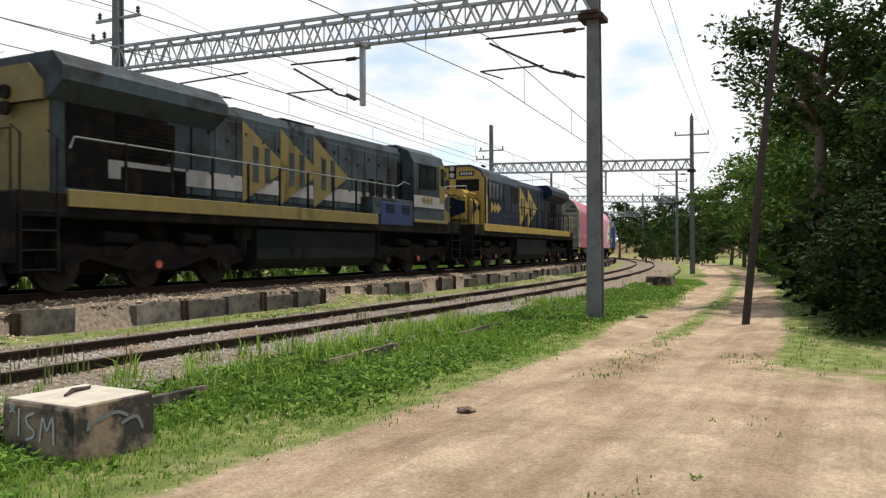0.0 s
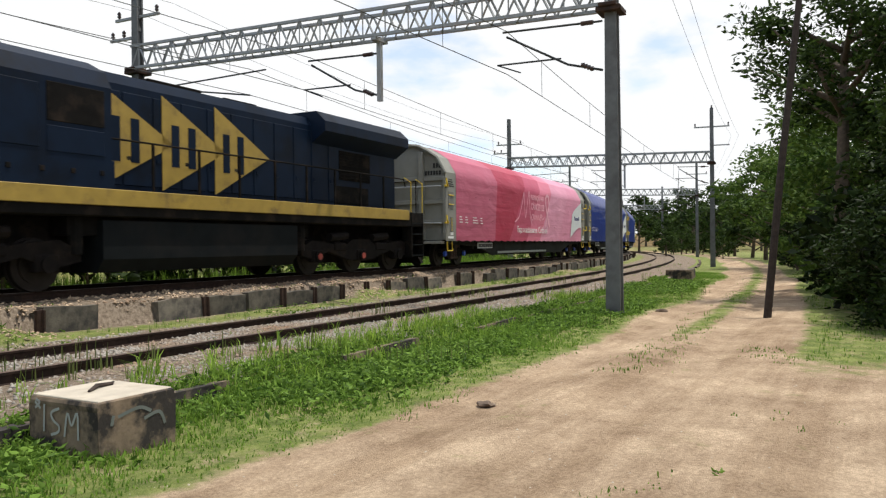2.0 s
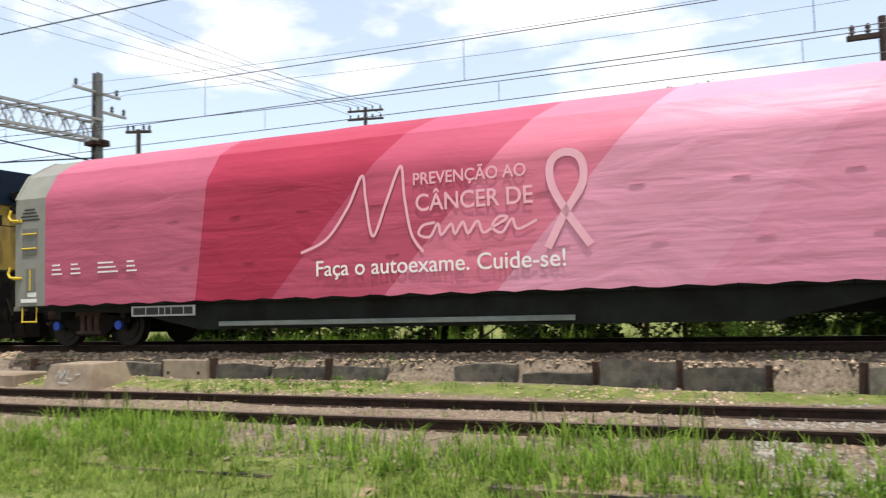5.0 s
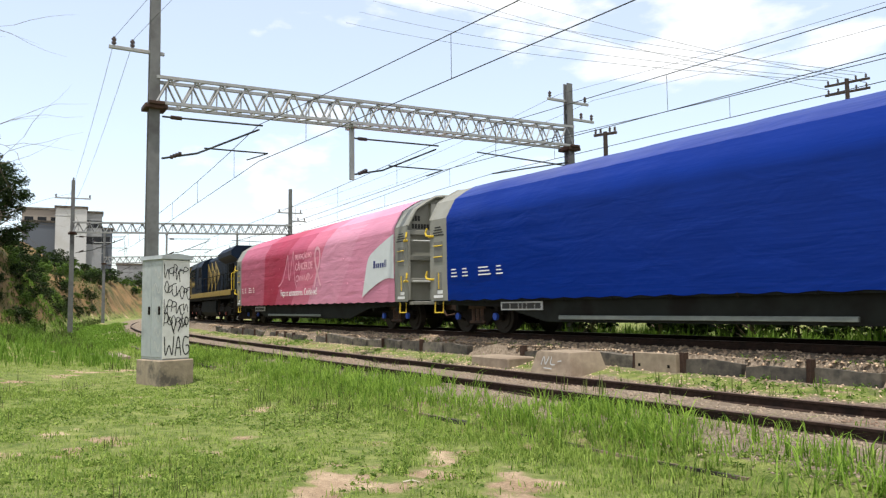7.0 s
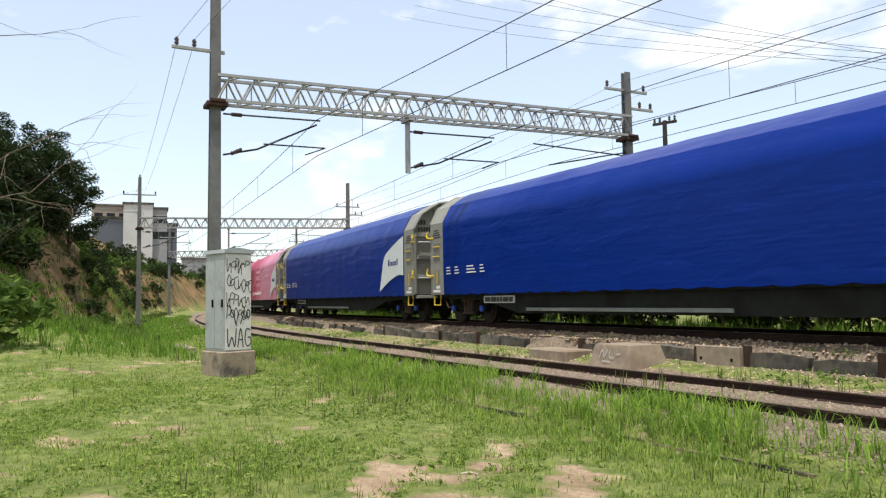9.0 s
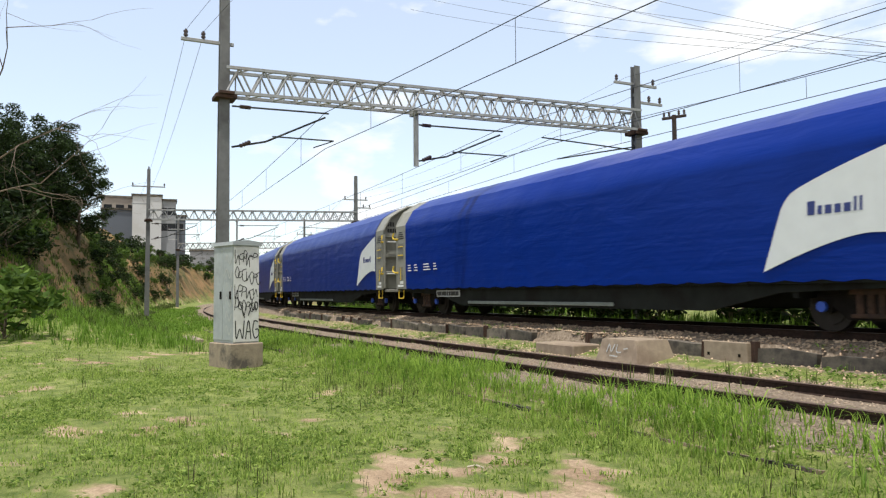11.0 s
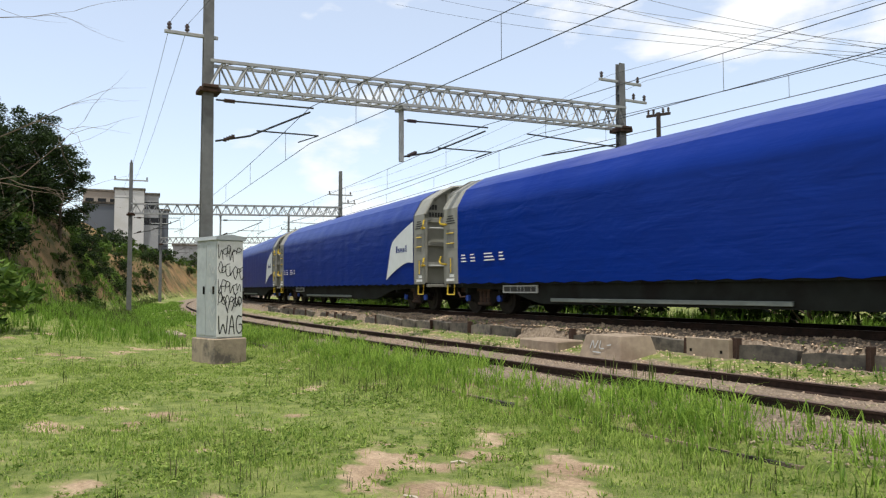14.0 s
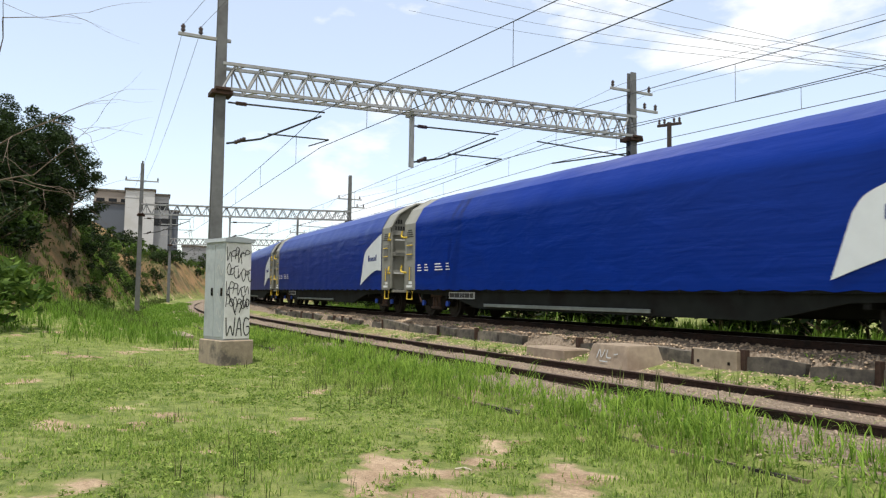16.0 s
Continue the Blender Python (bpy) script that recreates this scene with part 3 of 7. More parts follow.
def retaining_wall():
    """Concrete panels between old rail posts that hold the main line's ballast."""
    wall = empty("retaining_wall", pose(0, 0, 0), "low wall of stained concrete panels between rusty rail posts", "wall", kind="structure")
    rr = random.Random(7)
    metals = []
    for v in range(4):
        b = bmesh.new()
        h = 0.34 - 0.022 * v
        prism(b, [(-0.55, -0.2), (0.55, -0.2), (0.55, h + rr.uniform(-0.03, 0.02)), (0.2, h + rr.uniform(-0.03, 0.02)), (-0.2, h), (-0.55, h + rr.uniform(-0.04, 0.02))], -0.05, 0.13, axis="y")
        metals.append(mesh_of(b, "panel", M["concrete"]))
    b = bmesh.new()
    solid(b, -0.5, 0.5, -0.06, 0.06, -0.2, 0.33, 0.012)
    pale_me = mesh_of(b, "panel", M["concrete_tan"])
    b = bmesh.new()
    prism(b, [(-0.07, -0.05), (0.07, -0.05), (0.07, -0.03), (0.015, -0.02), (0.015, 0.05), (0.04, 0.06), (-0.04, 0.06), (-0.015, 0.05), (-0.015, -0.02), (-0.07, -0.03)], -0.2, 0.34)
    bmesh.ops.rotate(b, verts=b.verts[:], cent=(0, 0, 0), matrix=Matrix.Rotation(math.radians(-90), 3, "Y"))
    post_me = mesh_of(b, "post", M["rust"])
    s, i = -46.0, 0
    while s < 88:
        w = 1.22 * rr.uniform(0.94, 1.06)
        broken = (16.9 < s < 18.1) or (6.2 < s < 7.2) or rr.random() < 0.06
        if not broken:
            ob = new("panel", pale_me if s < -14 and rr.random() < 0.1 else metals[i % 4])
            ob.parent = wall
            ob.matrix_basis = along(s + w / 2, 12.15 - (rr.random() < 0.2) * 0.07, rr.uniform(-0.07, 0.05) - 0.03 * (s < -3)) @ pose(0, 0, 0, rr.uniform(-6, 4), rr.uniform(-3, 3), rr.uniform(-2.5, 2.5)) @ Matrix.Diagonal((w / 1.20, 1, 1, 1))
        if rr.random() < (0.28 if s < -3 else 0.55):
            ob = new("post", post_me)
            ob.parent = wall
            ob.matrix_basis = along(s, 12.09, rr.uniform(-0.04, 0.05)) @ pose(0, 0, 0, rr.uniform(-4, 4), rr.uniform(-3, 3), 0) @ Matrix.Diagonal((rr.uniform(0.9, 1.3), 1, 1, 1))
        s += w
        i += 1
    b = bmesh.new()
    solid(b, -0.52, 0.52, -0.06, 0.06, -0.2, 0.34, 0.012)
    pl = part("panel", b, M["concrete_tan"], wall, "newer pale concrete panel", along(-10.0, 12.02, 0.02))
    # two small holes as dark patches on the face, shade in the colour
    for x in (-0.40, 0.34):
        b = bmesh.new()
        solid(b, x - 0.03, x + 0.03, -0.064, -0.056, 0.06, 0.12)
        part("recess", b, M["dark"], pl)


retaining_wall()


# ---- overhead line ----
def mast(m, tall=10.3, label="tall grey concrete mast of the overhead line"):
    """A tapered H-shaped mast with recessed faces between battens."""
    t = empty("catenary_mast", m, label, "mast", "overhead line masts")
    b = bmesh.new()
    w0, w1 = 0.17, 0.115
    for sx in (-1, 1):
        vs = []
        for z, w in ((-0.8, w0), (tall, w1)):
            vs += [b.verts.new((sx * w, y, z)) for y in (-w, w)] + [b.verts.new((sx * (w - 0.05), y, z)) for y in (w, -w)]
        for i in range(4):
            b.faces.new((vs[i], vs[(i + 1) % 4], vs[4 + (i + 1) % 4], vs[4 + i]))
        b.faces.new(vs[:4][::-1])
        b.faces.new(vs[4:])
    part("flange", b, M["mast"], t)
    b = bmesh.new()
    z = -0.4
    while z < tall - 0.2:
        k = (z + 0.8) / (tall + 0.8)
        w = w0 + (w1 - w0) * k - 0.05
        solid(b, -w, w, -w - 0.01, w + 0.01, z, z + 0.14)
        z += 1.72
    w = w1 - 0.05
    solid(b, -0.10, 0.10, -0.035, 0.035, -0.7, tall - 0.02)
    part("web", b, M["mast"], t)
    b = bmesh.new()
    for zz in np.arange(5.35, 6.45, 0.11):
        for xx in (-0.035, 0.035):
            solid(b, xx - 0.014, xx + 0.014, -0.042, 0.042, zz, zz + 0.03)
    tagged(part("bolt_holes", b, M["strip"], t), kind="stuff")
    return t


def insulator(b, x, y, z, up=1):
    for i, r in enumerate((0.03, 0.06, 0.035, 0.06, 0.03)):
        disc(b, (x, y, z + up * (0.03 + 0.045 * i)), r, 0.05, "z", 8)


def gantry(s, y0, y1, yd, zb=6.72, lift=0.27, depth=0.68):
    """A lattice beam from mast to mast, with a drop post and hinged arms that hold the wires."""
    g = empty("catenary_gantry", along(s, 0), "galvanised lattice beam spanning both tracks", "gantry", "lattice gantries")
    span = y1 - y0
    w = 0.26
    def at(y, dz=0.0):
        return zb + lift * (y - y0) / span + dz

    for dz in (0, depth):
        for dx in (-w, w):
            b = bmesh.new()
            prism(b, [(y0, at(y0, dz) - 0.04), (y1, at(y1, dz) - 0.04), (y1, at(y1, dz) + 0.04), (y0, at(y0, dz) + 0.04)], dx - 0.04, dx + 0.04)
            part("chord", b, M["galv"], g)
    n = max(8, int(span / 0.66))
    b = bmesh.new()
    for i in range(n):
        ya, yb = y0 + span * i / n, y0 + span * (i + 1) / n
        ymid = (ya + yb) / 2
        for dx in (-w, w):
            tube(b, [(dx, ya, at(ya)), (dx, ymid, at(ymid, depth))], 0.030, 4, False)
            tube(b, [(dx, ymid, at(ymid, depth)), (dx, yb, at(yb))], 0.030, 4, False)
        tube(b, [(-w, ya, at(ya)), (w, ymid, at(ymid))], 0.022, 4, False)
        tube(b, [(-w, ymid, at(ymid, depth)), (w, yb, at(yb, depth))], 0.022, 4, False)
        tube(b, [(-w, ymid, at(ymid)), (-w, ymid, at(ymid, depth))], 0.020, 4, False)
    tagged(part("lacing", b, M["galv"], g), kind="stuff")
    for yy in (y0, y1):
        b = bmesh.new()
        solid(b, -0.3, 0.3, yy - 0.28, yy + 0.28, at(yy) - 0.16, at(yy) - 0.045, 0.01)
        solid(b, -0.36, 0.36, yy - 0.20, yy + 0.20, at(yy) - 0.06, at(yy) + 0.02, 0.01)
        part("bracket", b, M["rust"], g)
    for yb, yw in ((y0 + 0.2, 7.4), (yd, 13.2)):
        if yb > y0 + 1:
            b = bmesh.new()
            solid(b, -0.06, 0.06, yb - 0.06, yb + 0.06, 5.15, at(yb))
            solid(b, -0.3, 0.3, yb - 0.08, yb + 0.08, at(yb) - 0.12, at(yb) - 0.05)
            part("drop_post", b, M["galv"], g)
        b = bmesh.new()
        tube(b, [(0, yb, 6.42), (0, yw + 0.1, 6.48)], 0.026, 6)
        tube(b, [(0, yb, 5.3), (0, yb + (yw - yb) * 0.35, 5.52), (0, yw, 6.36)], 0.03, 6)
        tube(b, [(0, yb + (yw - yb) * 0.42, 5.68), (0, yw + 0.25, 5.70)], 0.022, 6)
        tube(b, [(0, yw + 0.25, 5.70), (0, yw - 0.35, 5.46)], 0.018, 6)
        part("registration_arm", b, M["wire"], g)
        for za, zs in ((6.425, 0.0), (5.36, 0.035)):
            b = bmesh.new()
            for q in range(4):
                disc(b, (0, yb + 0.25 + 0.07 * q, za + zs * q), 0.055, 0.075, "y", 8)
            part("insulator", b, M["insulator"], g)
    b = bmesh.new()
    yb, yw = y1 - 0.2, 15.4
    tube(b, [(0, yb, 6.4), (0, yw, 5.75)], 0.026, 6)
    tube(b, [(0, yb, 6.3), (0, yw - 0.6, 6.42)], 0.024, 6)
    part("registration_arm", b, M["wire"], g)
    return g


GANTRIES = [(16.64, 4.85, 19.9), (52.3, 5.3, 19.25), (88, 5.3, 19.4), (124, 5.3, 19.4), (160, 5.3, 19.4),
            (-20.0, 4.58, 18.8), (-56, 4.15, 19.2), (-92, 4.6, 19.2), (-128, 5.0, 19.2), (-164, 5.0, 19.2)]
for s, ya, yb in GANTRIES:
    gantry(s, ya, yb, 11.0 if s > 0 else 10.25)
    far = s > 20 or s < -30
    a = mast(along(s, ya - 0.02))
    # arms of the field-side mast: the farther ones carry a full arm and a short one below it
    b = bmesh.new()
    arm_z = 9.02 if far else 8.05
    if far:
        solid(b, -0.04, 0.04, -1.12, 1.12, arm_z, arm_z + 0.09, 0.008)
        part("crossarm", b, M["galv"], a)
        b = bmesh.new()
        solid(b, -0.035, 0.035, -1.12, 0.0, 7.78, 7.86, 0.008)
    else:
        solid(b, -0.04, 0.04, -1.12, 0.25, arm_z, arm_z + 0.09, 0.008)
    part("crossarm", b, M["galv"], a)
    for yy in (-1.05, 1.05) if far else (-1.0, -0.55):
        b = bmesh.new()
        insulator(b, 0, yy, arm_z + 0.08)
        part("insulator", b, M["insulator"], a)
    b = bmesh.new()
    insulator(b, 0, 0, 10.28)
    part("insulator", b, M["insulator"], a)
    a = mast(along(s, yb), 9.3 if s == -20.0 else 10.5)
    b = bmesh.new()
    zt = 8.6
    solid(b, -0.04, 0.04, -0.95, 0.95, zt, zt + 0.09, 0.008)
    part("crossarm", b, M["galv"], a)
    b = bmesh.new()
    solid(b, -0.04, 0.04, 0.0, 1.2, zt - 0.62, zt - 0.53, 0.008)
    part("crossarm", b, M["galv"], a)
    for yy, dz in ((-0.85, 0), (0.8, 0), (0.6, -0.62), (1.1, -0.62)):
        b = bmesh.new()
        insulator(b, 0, yy, zt + 0.09 + dz)
        part("insulator", b, M["insulator"], a)


def overhead_wires():
    ss = sorted(g[0] for g in GANTRIES)
    for y, zc, zm, dip, lab in ((7.4, 5.46, 6.50, 0.30, "siding"), (13.2, 5.62, 6.55, 0.16, "main line"), (15.4, 5.75, 6.5, 0.35, "far track")):
        w = empty("catenary_wire", pose(0, 0, 0), "contact and carrier wires above the %s" % lab, "overhead wire", "overhead wires")
        con, car, drop = bmesh.new(), bmesh.new(), bmesh.new()
        con_pts, car_pts = [], []
        for a, c in zip(ss, ss[1:]):
            cp, mp = [], []
            for i in range(13):
                u = i / 12
                s = a + (c - a) * u
                sag = 4 * u * (1 - u)
                # each span is straight between its masts
                p = P(a, y).lerp(P(c, y), u)
                cp.append((p.x, p.y, zc - 0.03 * sag))
                mp.append((p.x, p.y, zm - dip * sag))
                if 0 < i < 12 and i % 2:
                    tube(drop, [cp[-1], mp[-1]], 0.007, 4, False)
            con_pts += cp if not con_pts else cp[1:]
            car_pts += mp if not car_pts else mp[1:]
        tube(con, con_pts, 0.010, 5, False)
        tube(car, car_pts, 0.010, 5, False)
        part("contact_wire", con, M["wire"], w)
        part("carrier_wire", car, M["wire"], w)
        tagged(part("dropper", drop, M["wire"], w), kind="stuff")
    for y, z in ((3.6, 8.4), (4.05, 8.4), (18.35, 8.85), (20.0, 8.85)):
        b = bmesh.new()
        run = []
        for a, c in zip(ss, ss[1:]):
            pa, pc = P(a, y), P(c, y)
            run += [(*(pa.lerp(pc, i / 8)).xy, z - 0.5 * 4 * (i / 8) * (1 - i / 8)) for i in range(8 if c != ss[-1] else 9)]
        tube(b, run, 0.006, 4, False)
        tagged(part("feeder_wire", b, M["wire"]), "thin feeder wire slung from mast to mast", "wire", "feeder wires")


overhead_wires()


# ---- the train ----
WHEELSETS = []


def wheelset(parent, x, r=0.44, cap=None):
    """An axle with two wheels; it turns about its own middle."""
    b = bmesh.new()
    for sgn in (-1, 1):
        disc(b, (0, sgn * 0.83, 0), r, 0.13, "y", 28)
        disc(b, (0, sgn * 0.755, 0), r + 0.03, 0.03, "y", 28)
        disc(b, (0, sgn * 0.91, 0), r * 0.72, 0.03, "y", 20)
        disc(b, (0, sgn * 0.95, 0), 0.12, 0.12, "y", 12)
    disc(b, (0, 0, 0), 0.085, 1.7, "y", 10)
    w = part("wheelset", b, M["wheel"], parent)
    w.matrix_parent_inverse = Matrix.Translation((x, 0, r))
    WHEELSETS.append(w)
    return w


def bar_rows(b, x0, x1, y, z, h, rng, gap=0.35):
    """Unreadable writing: a row of plain bars."""
    x = x0
    while x < x1 - 0.02:
        w = min(rng.uniform(0.5, 1.4) * h * 1.6, x1 - x)
        solid(b, x, x + w, y - 0.006, y, z, z + h)
        x += w + h * gap


def freight_bogie(t, x):
    sides = []
    for sgn in (-1, 1):
        g = bmesh.new()
        y = sgn * 1.03
        prism(g, [(-1.12, 0.50), (-1.12, 0.60), (-0.55, 0.66), (-0.32, 0.80), (0.32, 0.80), (0.55, 0.66), (1.12, 0.60), (1.12, 0.50), (0.72, 0.46), (0.42, 0.22), (-0.42, 0.22), (-0.72, 0.46)], y - 0.07, y + 0.07, axis="y")
        sides.append(part("side_frame", g, M["truck"]))
    g = bmesh.new()
    solid(g, -0.22, 0.22, -1.05, 1.05, 0.5, 0.68)
    bo = part("bogie", g, M["truck"], t, m=pose(x, 0, 0))
    for o in sides:
        o.parent = bo
    for sgn in (-1, 1):
        g = bmesh.new()
        y = sgn * 1.06
        for q in (-0.2, 0, 0.2):
            disc(g, (q, y, 0.50), 0.085, 0.34, "z", 10)
        solid(g, -0.34, 0.34, y - 0.09, y + 0.09, 0.26, 0.33, 0.01)
        solid(g, -0.36, 0.36, y - 0.1, y + 0.1, 0.66, 0.76, 0.01)
        part("spring_nest", g, M["rust"], bo)
    for q in (-0.88, 0.88):
        wheelset(bo, q, 0.44)
        for sgn in (-1, 1):
            g = bmesh.new()
            solid(g, q - 0.16, q + 0.16, sgn * 1.04 - 0.08, sgn * 1.04 + 0.08, 0.36, 0.56, 0.02)
            part("axle_box", g, M["truck"], bo)
            g = bmesh.new()
            disc(g, (q, sgn * 1.14, 0.45), 0.095, 0.10, "y", 14)
            part("axle_cap", g, M["blue_cap"], bo, "blue axle box cover")
    return bo


PROFILE = [(1.55, 0.90), (1.56, 1.6), (1.56, 3.08), (1.555, 3.26), (1.41, 3.53), (1.25, 3.80), (0.90, 4.03), (0.55, 4.22), (0.25, 4.26), (0.0, 4.27)]


def shell(b, x0, x1, grow=0.0, nx=2, flutter=0.0, seed=0):
    """The arched body skin from side to side, with sag and folds."""
    prof = [(-(u + grow), z + (grow if z > 3.2 else 0)) for u, z in PROFILE] + [(u + grow, z + (grow if z > 3.2 else 0)) for u, z in PROFILE[-2::-1]]
    rows = []
    for i in range(nx + 1):
        x = x0 + (x1 - x0) * i / nx
        ring = []
        for j, (u, z) in enumerate(prof):
            f = flutter * (noise.noise((x * 0.8 + seed, u * 0.7, z * 0.9)) + 0.5 * noise.noise((x * 2.4 + seed, u, z * 2.2 + 5)))
            f -= flutter * 0.55 * abs(math.sin(x * math.pi / 1.53)) * (1 if 3.2 < z < 4.1 else 0)
            sgn = -1 if u < 0 else 1
            low = 0.02 * noise.noise((x * 3, seed, 0)) + 0.018 * math.sin(x * 8.2) if z < 1.0 and flutter else 0
            ring.append(b.verts.new((x, u + sgn * f * (1 if z < 3.6 else 0.3), z + low + (f if z > 3.3 else 0))))
        rows.append(ring)
    for a, c in zip(rows, rows[1:]):
        for j in range(len(prof) - 1):
            b.faces.new((a[j], a[j + 1], c[j + 1], c[j]))
    return rows


def text_part(parent, body, size, x, z, y, material, name="lettering", label="", shear=0.0, squeeze=1.0, bold=0.012):
    """Lettering on the side that faces -y."""
    cu = bpy.data.curves.new(name, "FONT")
    cu.body, cu.size, cu.extrude, cu.shear, cu.offset = body, size, 0.002, shear, bold * size
    cu.materials.append(material)
    ob = new(name, cu)
    ob.parent = parent
    ob.matrix_basis = pose(x, y, z, 90, 0, 0) @ Matrix.Diagonal((squeeze, 1, 1, 1))
    if label:
        tagged(ob, label)
    return ob


def stroke(parent, pts, r, material, name="stroke", label=""):
    """A painted line: a flat ribbon that lies on the face y = const."""
    b = bmesh.new()
    vs = []
    pts = [Vector(p) for p in pts]
    for i, p in enumerate(pts):
        d = (pts[min(i + 1, len(pts) - 1)] - pts[max(i - 1, 0)]).normalized()
        n = Vector((-d.z, 0, d.x)) * r
        vs.append((b.verts.new(p + n), b.verts.new(p - n)))
    for a, c in zip(vs, vs[1:]):
        b.faces.new((a[0], a[1], c[1], c[0]))
    return part(name, b, material, parent, label)


def curve_pts(ctrl, y, n=10):
    """A smooth run through the control points (x, z)."""
    out = []
    c = [ctrl[0]] + list(ctrl) + [ctrl[-1]]
    for a, b, d, e in zip(c, c[1:], c[2:], c[3:]):
        for i in range(n):
            t = i / n
            out.append(tuple(0.5 * (2 * b[k] + (d[k] - a[k]) * t + (2 * a[k] - 5 * b[k] + 4 * d[k] - e[k]) * t * t + (3 * b[k] - a[k] - 3 * d[k] + e[k]) * t ** 3) for k in (0, 1)))
    out.append(ctrl[-1])
    return [(x, y, z) for x, z in out]


HALF = 10.75


def covered_wagon(m, pink):
    """A long flat wagon under an arched tarpaulin hood with grey steel ends."""
    rng = random.Random(11)
    t = empty("freight_wagon", m, ("long freight wagon under a pink printed tarpaulin hood with grey ends" if pink else "long freight wagon under a bright blue tarpaulin hood with grey ends"),
              "freight wagon", "covered wagons of the train")
    b = bmesh.new()
    shell(b, -9.22, 9.22, 0.012, 96, 0.012, 3 if pink else 8)
    tp = part("tarpaulin", b, M["tarp_pink" if pink else "tarp_blue"], t, "creased pink tarpaulin with printed fields" if pink else "creased deep blue tarpaulin", sm=True)
    ridges = (5, 13)          # the hoops under the hood leave a hard line along it
    for e in tp.data.edges:
        j0, j1 = (v % 19 for v in e.vertices)
        if j0 == j1 and j0 in ridges:
            e.use_edge_sharp = True
    # ends
    for sg in (-1, 1):
        b = bmesh.new()
        x0, x1 = sorted((sg * 9.15, sg * 10.12))
        shell(b, x0, x1, 0.0, 1)
        part("end_skin", b, M["grey"], t)
        # end wall set back behind a rim
        b = bmesh.new()
        full = [(u * 0.985, z) for u, z in PROFILE] + [(-u * 0.985, z) for u, z in PROFILE[-2::-1]]
        prism(b, full, sg * 9.90, sg * 9.96)
        part("end_wall", b, M["grey"], t)
        for u, w, z1 in ((-0.62, 0.09, 3.98), (0.62, 0.09, 3.98), (-1.50, 0.05, 3.1), (1.50, 0.05, 3.1)):
            b = bmesh.new()
            solid(b, sg * 9.95, sg * 10.12, u - w, u + w, 0.95, z1, 0.01)
            part("end_post", b, M["grey"], t)
        for z in (1.55, 2.25, 3.05):
            b = bmesh.new()
            solid(b, sg * 9.95, sg * 10.06, -1.5, 1.5, z - 0.07, z + 0.07, 0.01)
            part("end_rib", b, M["grey"], t)
        b = bmesh.new()
        for z, h, runs in ((3.42, 0.17, 3), (3.18, 0.15, 6)):
            for q in range(runs):
                y0 = -1.32 + 0.105 * q
                solid(b, sg * 9.962, sg * 9.972, y0, y0 + 0.075, z, z + h)
        tagged(part("end_number", b, M["black_ink"], t), kind="stuff")
        b = bmesh.new()
        rim = [(u, z) for u, z in PROFILE[3:]] + [(-u, z) for u, z in PROFILE[-2:2:-1]]
        tube(b, [(sg * 10.10, u * 0.99, z * 0.995) for u, z in rim], 0.055, 6)
        part("end_rim", b, M["grey"], t)
        # recesses with yellow rungs: flat plates, the shade inside put into a darker grey
        for side in (-1, 1):
            xa = sg * 9.68
            y = side * 1.562
            for za, zb, wa, wb in ((2.02, 2.60, -0.22, 0.22), (1.22, 1.72, -0.10, 0.16)):
                b = bmesh.new()
                solid(b, xa + wa, xa + wb, y - 0.012, y + 0.012, za, zb)
                part("recess", b, M["recess_shade"], t)
            b = bmesh.new()
            for z in (2.16, 2.48):
                tube(b, [(xa - 0.22, y * 1.012, z), (xa + 0.22, y * 1.012, z)], 0.017, 5)
                part("rung", b, M["safety"], t)
                b = bmesh.new()
            tube(b, [(xa + 0.03, y * 1.012, 1.24), (xa + 0.03, y * 1.012, 1.70)], 0.017, 5)
            part("rung", b, M["safety"], t)
            for z in (1.52, 2.78):
                b = bmesh.new()
                xh = sg * 10.02
                tube(b, [(xh - sg * 0.05, y * 1.02, z), (xh + sg * 0.14, y * 1.06, z + 0.02), (xh + sg * 0.20, y * 1.06, z + 0.10), (xh + sg * 0.17, y * 1.04, z + 0.25)], 0.030, 6)
                solid(b, xh - 0.16, xh + 0.10, y * 1.0 - 0.03, y * 1.0 + 0.03, z - 0.03, z + 0.03, 0.01)
                part("latch", b, M["safety"], t, "yellow latch handle")
            b = bmesh.new()
            xs = sg * 9.72
            tube(b, [(xs - 0.21, y * 0.97, 0.88), (xs - 0.21, y * 0.98, 0.56), (xs + 0.21, y * 0.98, 0.56), (xs + 0.21, y * 0.97, 0.88)], 0.024, 6)
            part("step", b, M["safety"], t, "yellow foot stirrup")
            b = bmesh.new()
            for q in range(4):
                w = 0.16 + 0.05 * q
                solid(b, xa - 0.02 - w, xa - 0.02 + w, y - 0.004, y + 0.004, 3.0 - 0.075 * q, 3.035 - 0.075 * q)
            part("marking", b, M["black_ink"], t)
            b = bmesh.new()
            solid(b, xa - 0.26, xa + 0.22, y - 0.004, y + 0.004, 0.98, 1.06)
            solid(b, xa - 0.06, xa + 0.20, y - 0.004, y + 0.004, 1.10, 1.20)
            part("marking", b, M["white"], t)
        b = bmesh.new()
        tube(b, [(sg * 10.16, -1.4, 2.78), (sg * 10.16, 1.4, 2.78)], 0.03, 6)
        tube(b, [(sg * 10.16, -1.4, 1.52), (sg * 10.16, 1.4, 1.52)], 0.03, 6)
        part("lock_bar", b, M["strip"], t)
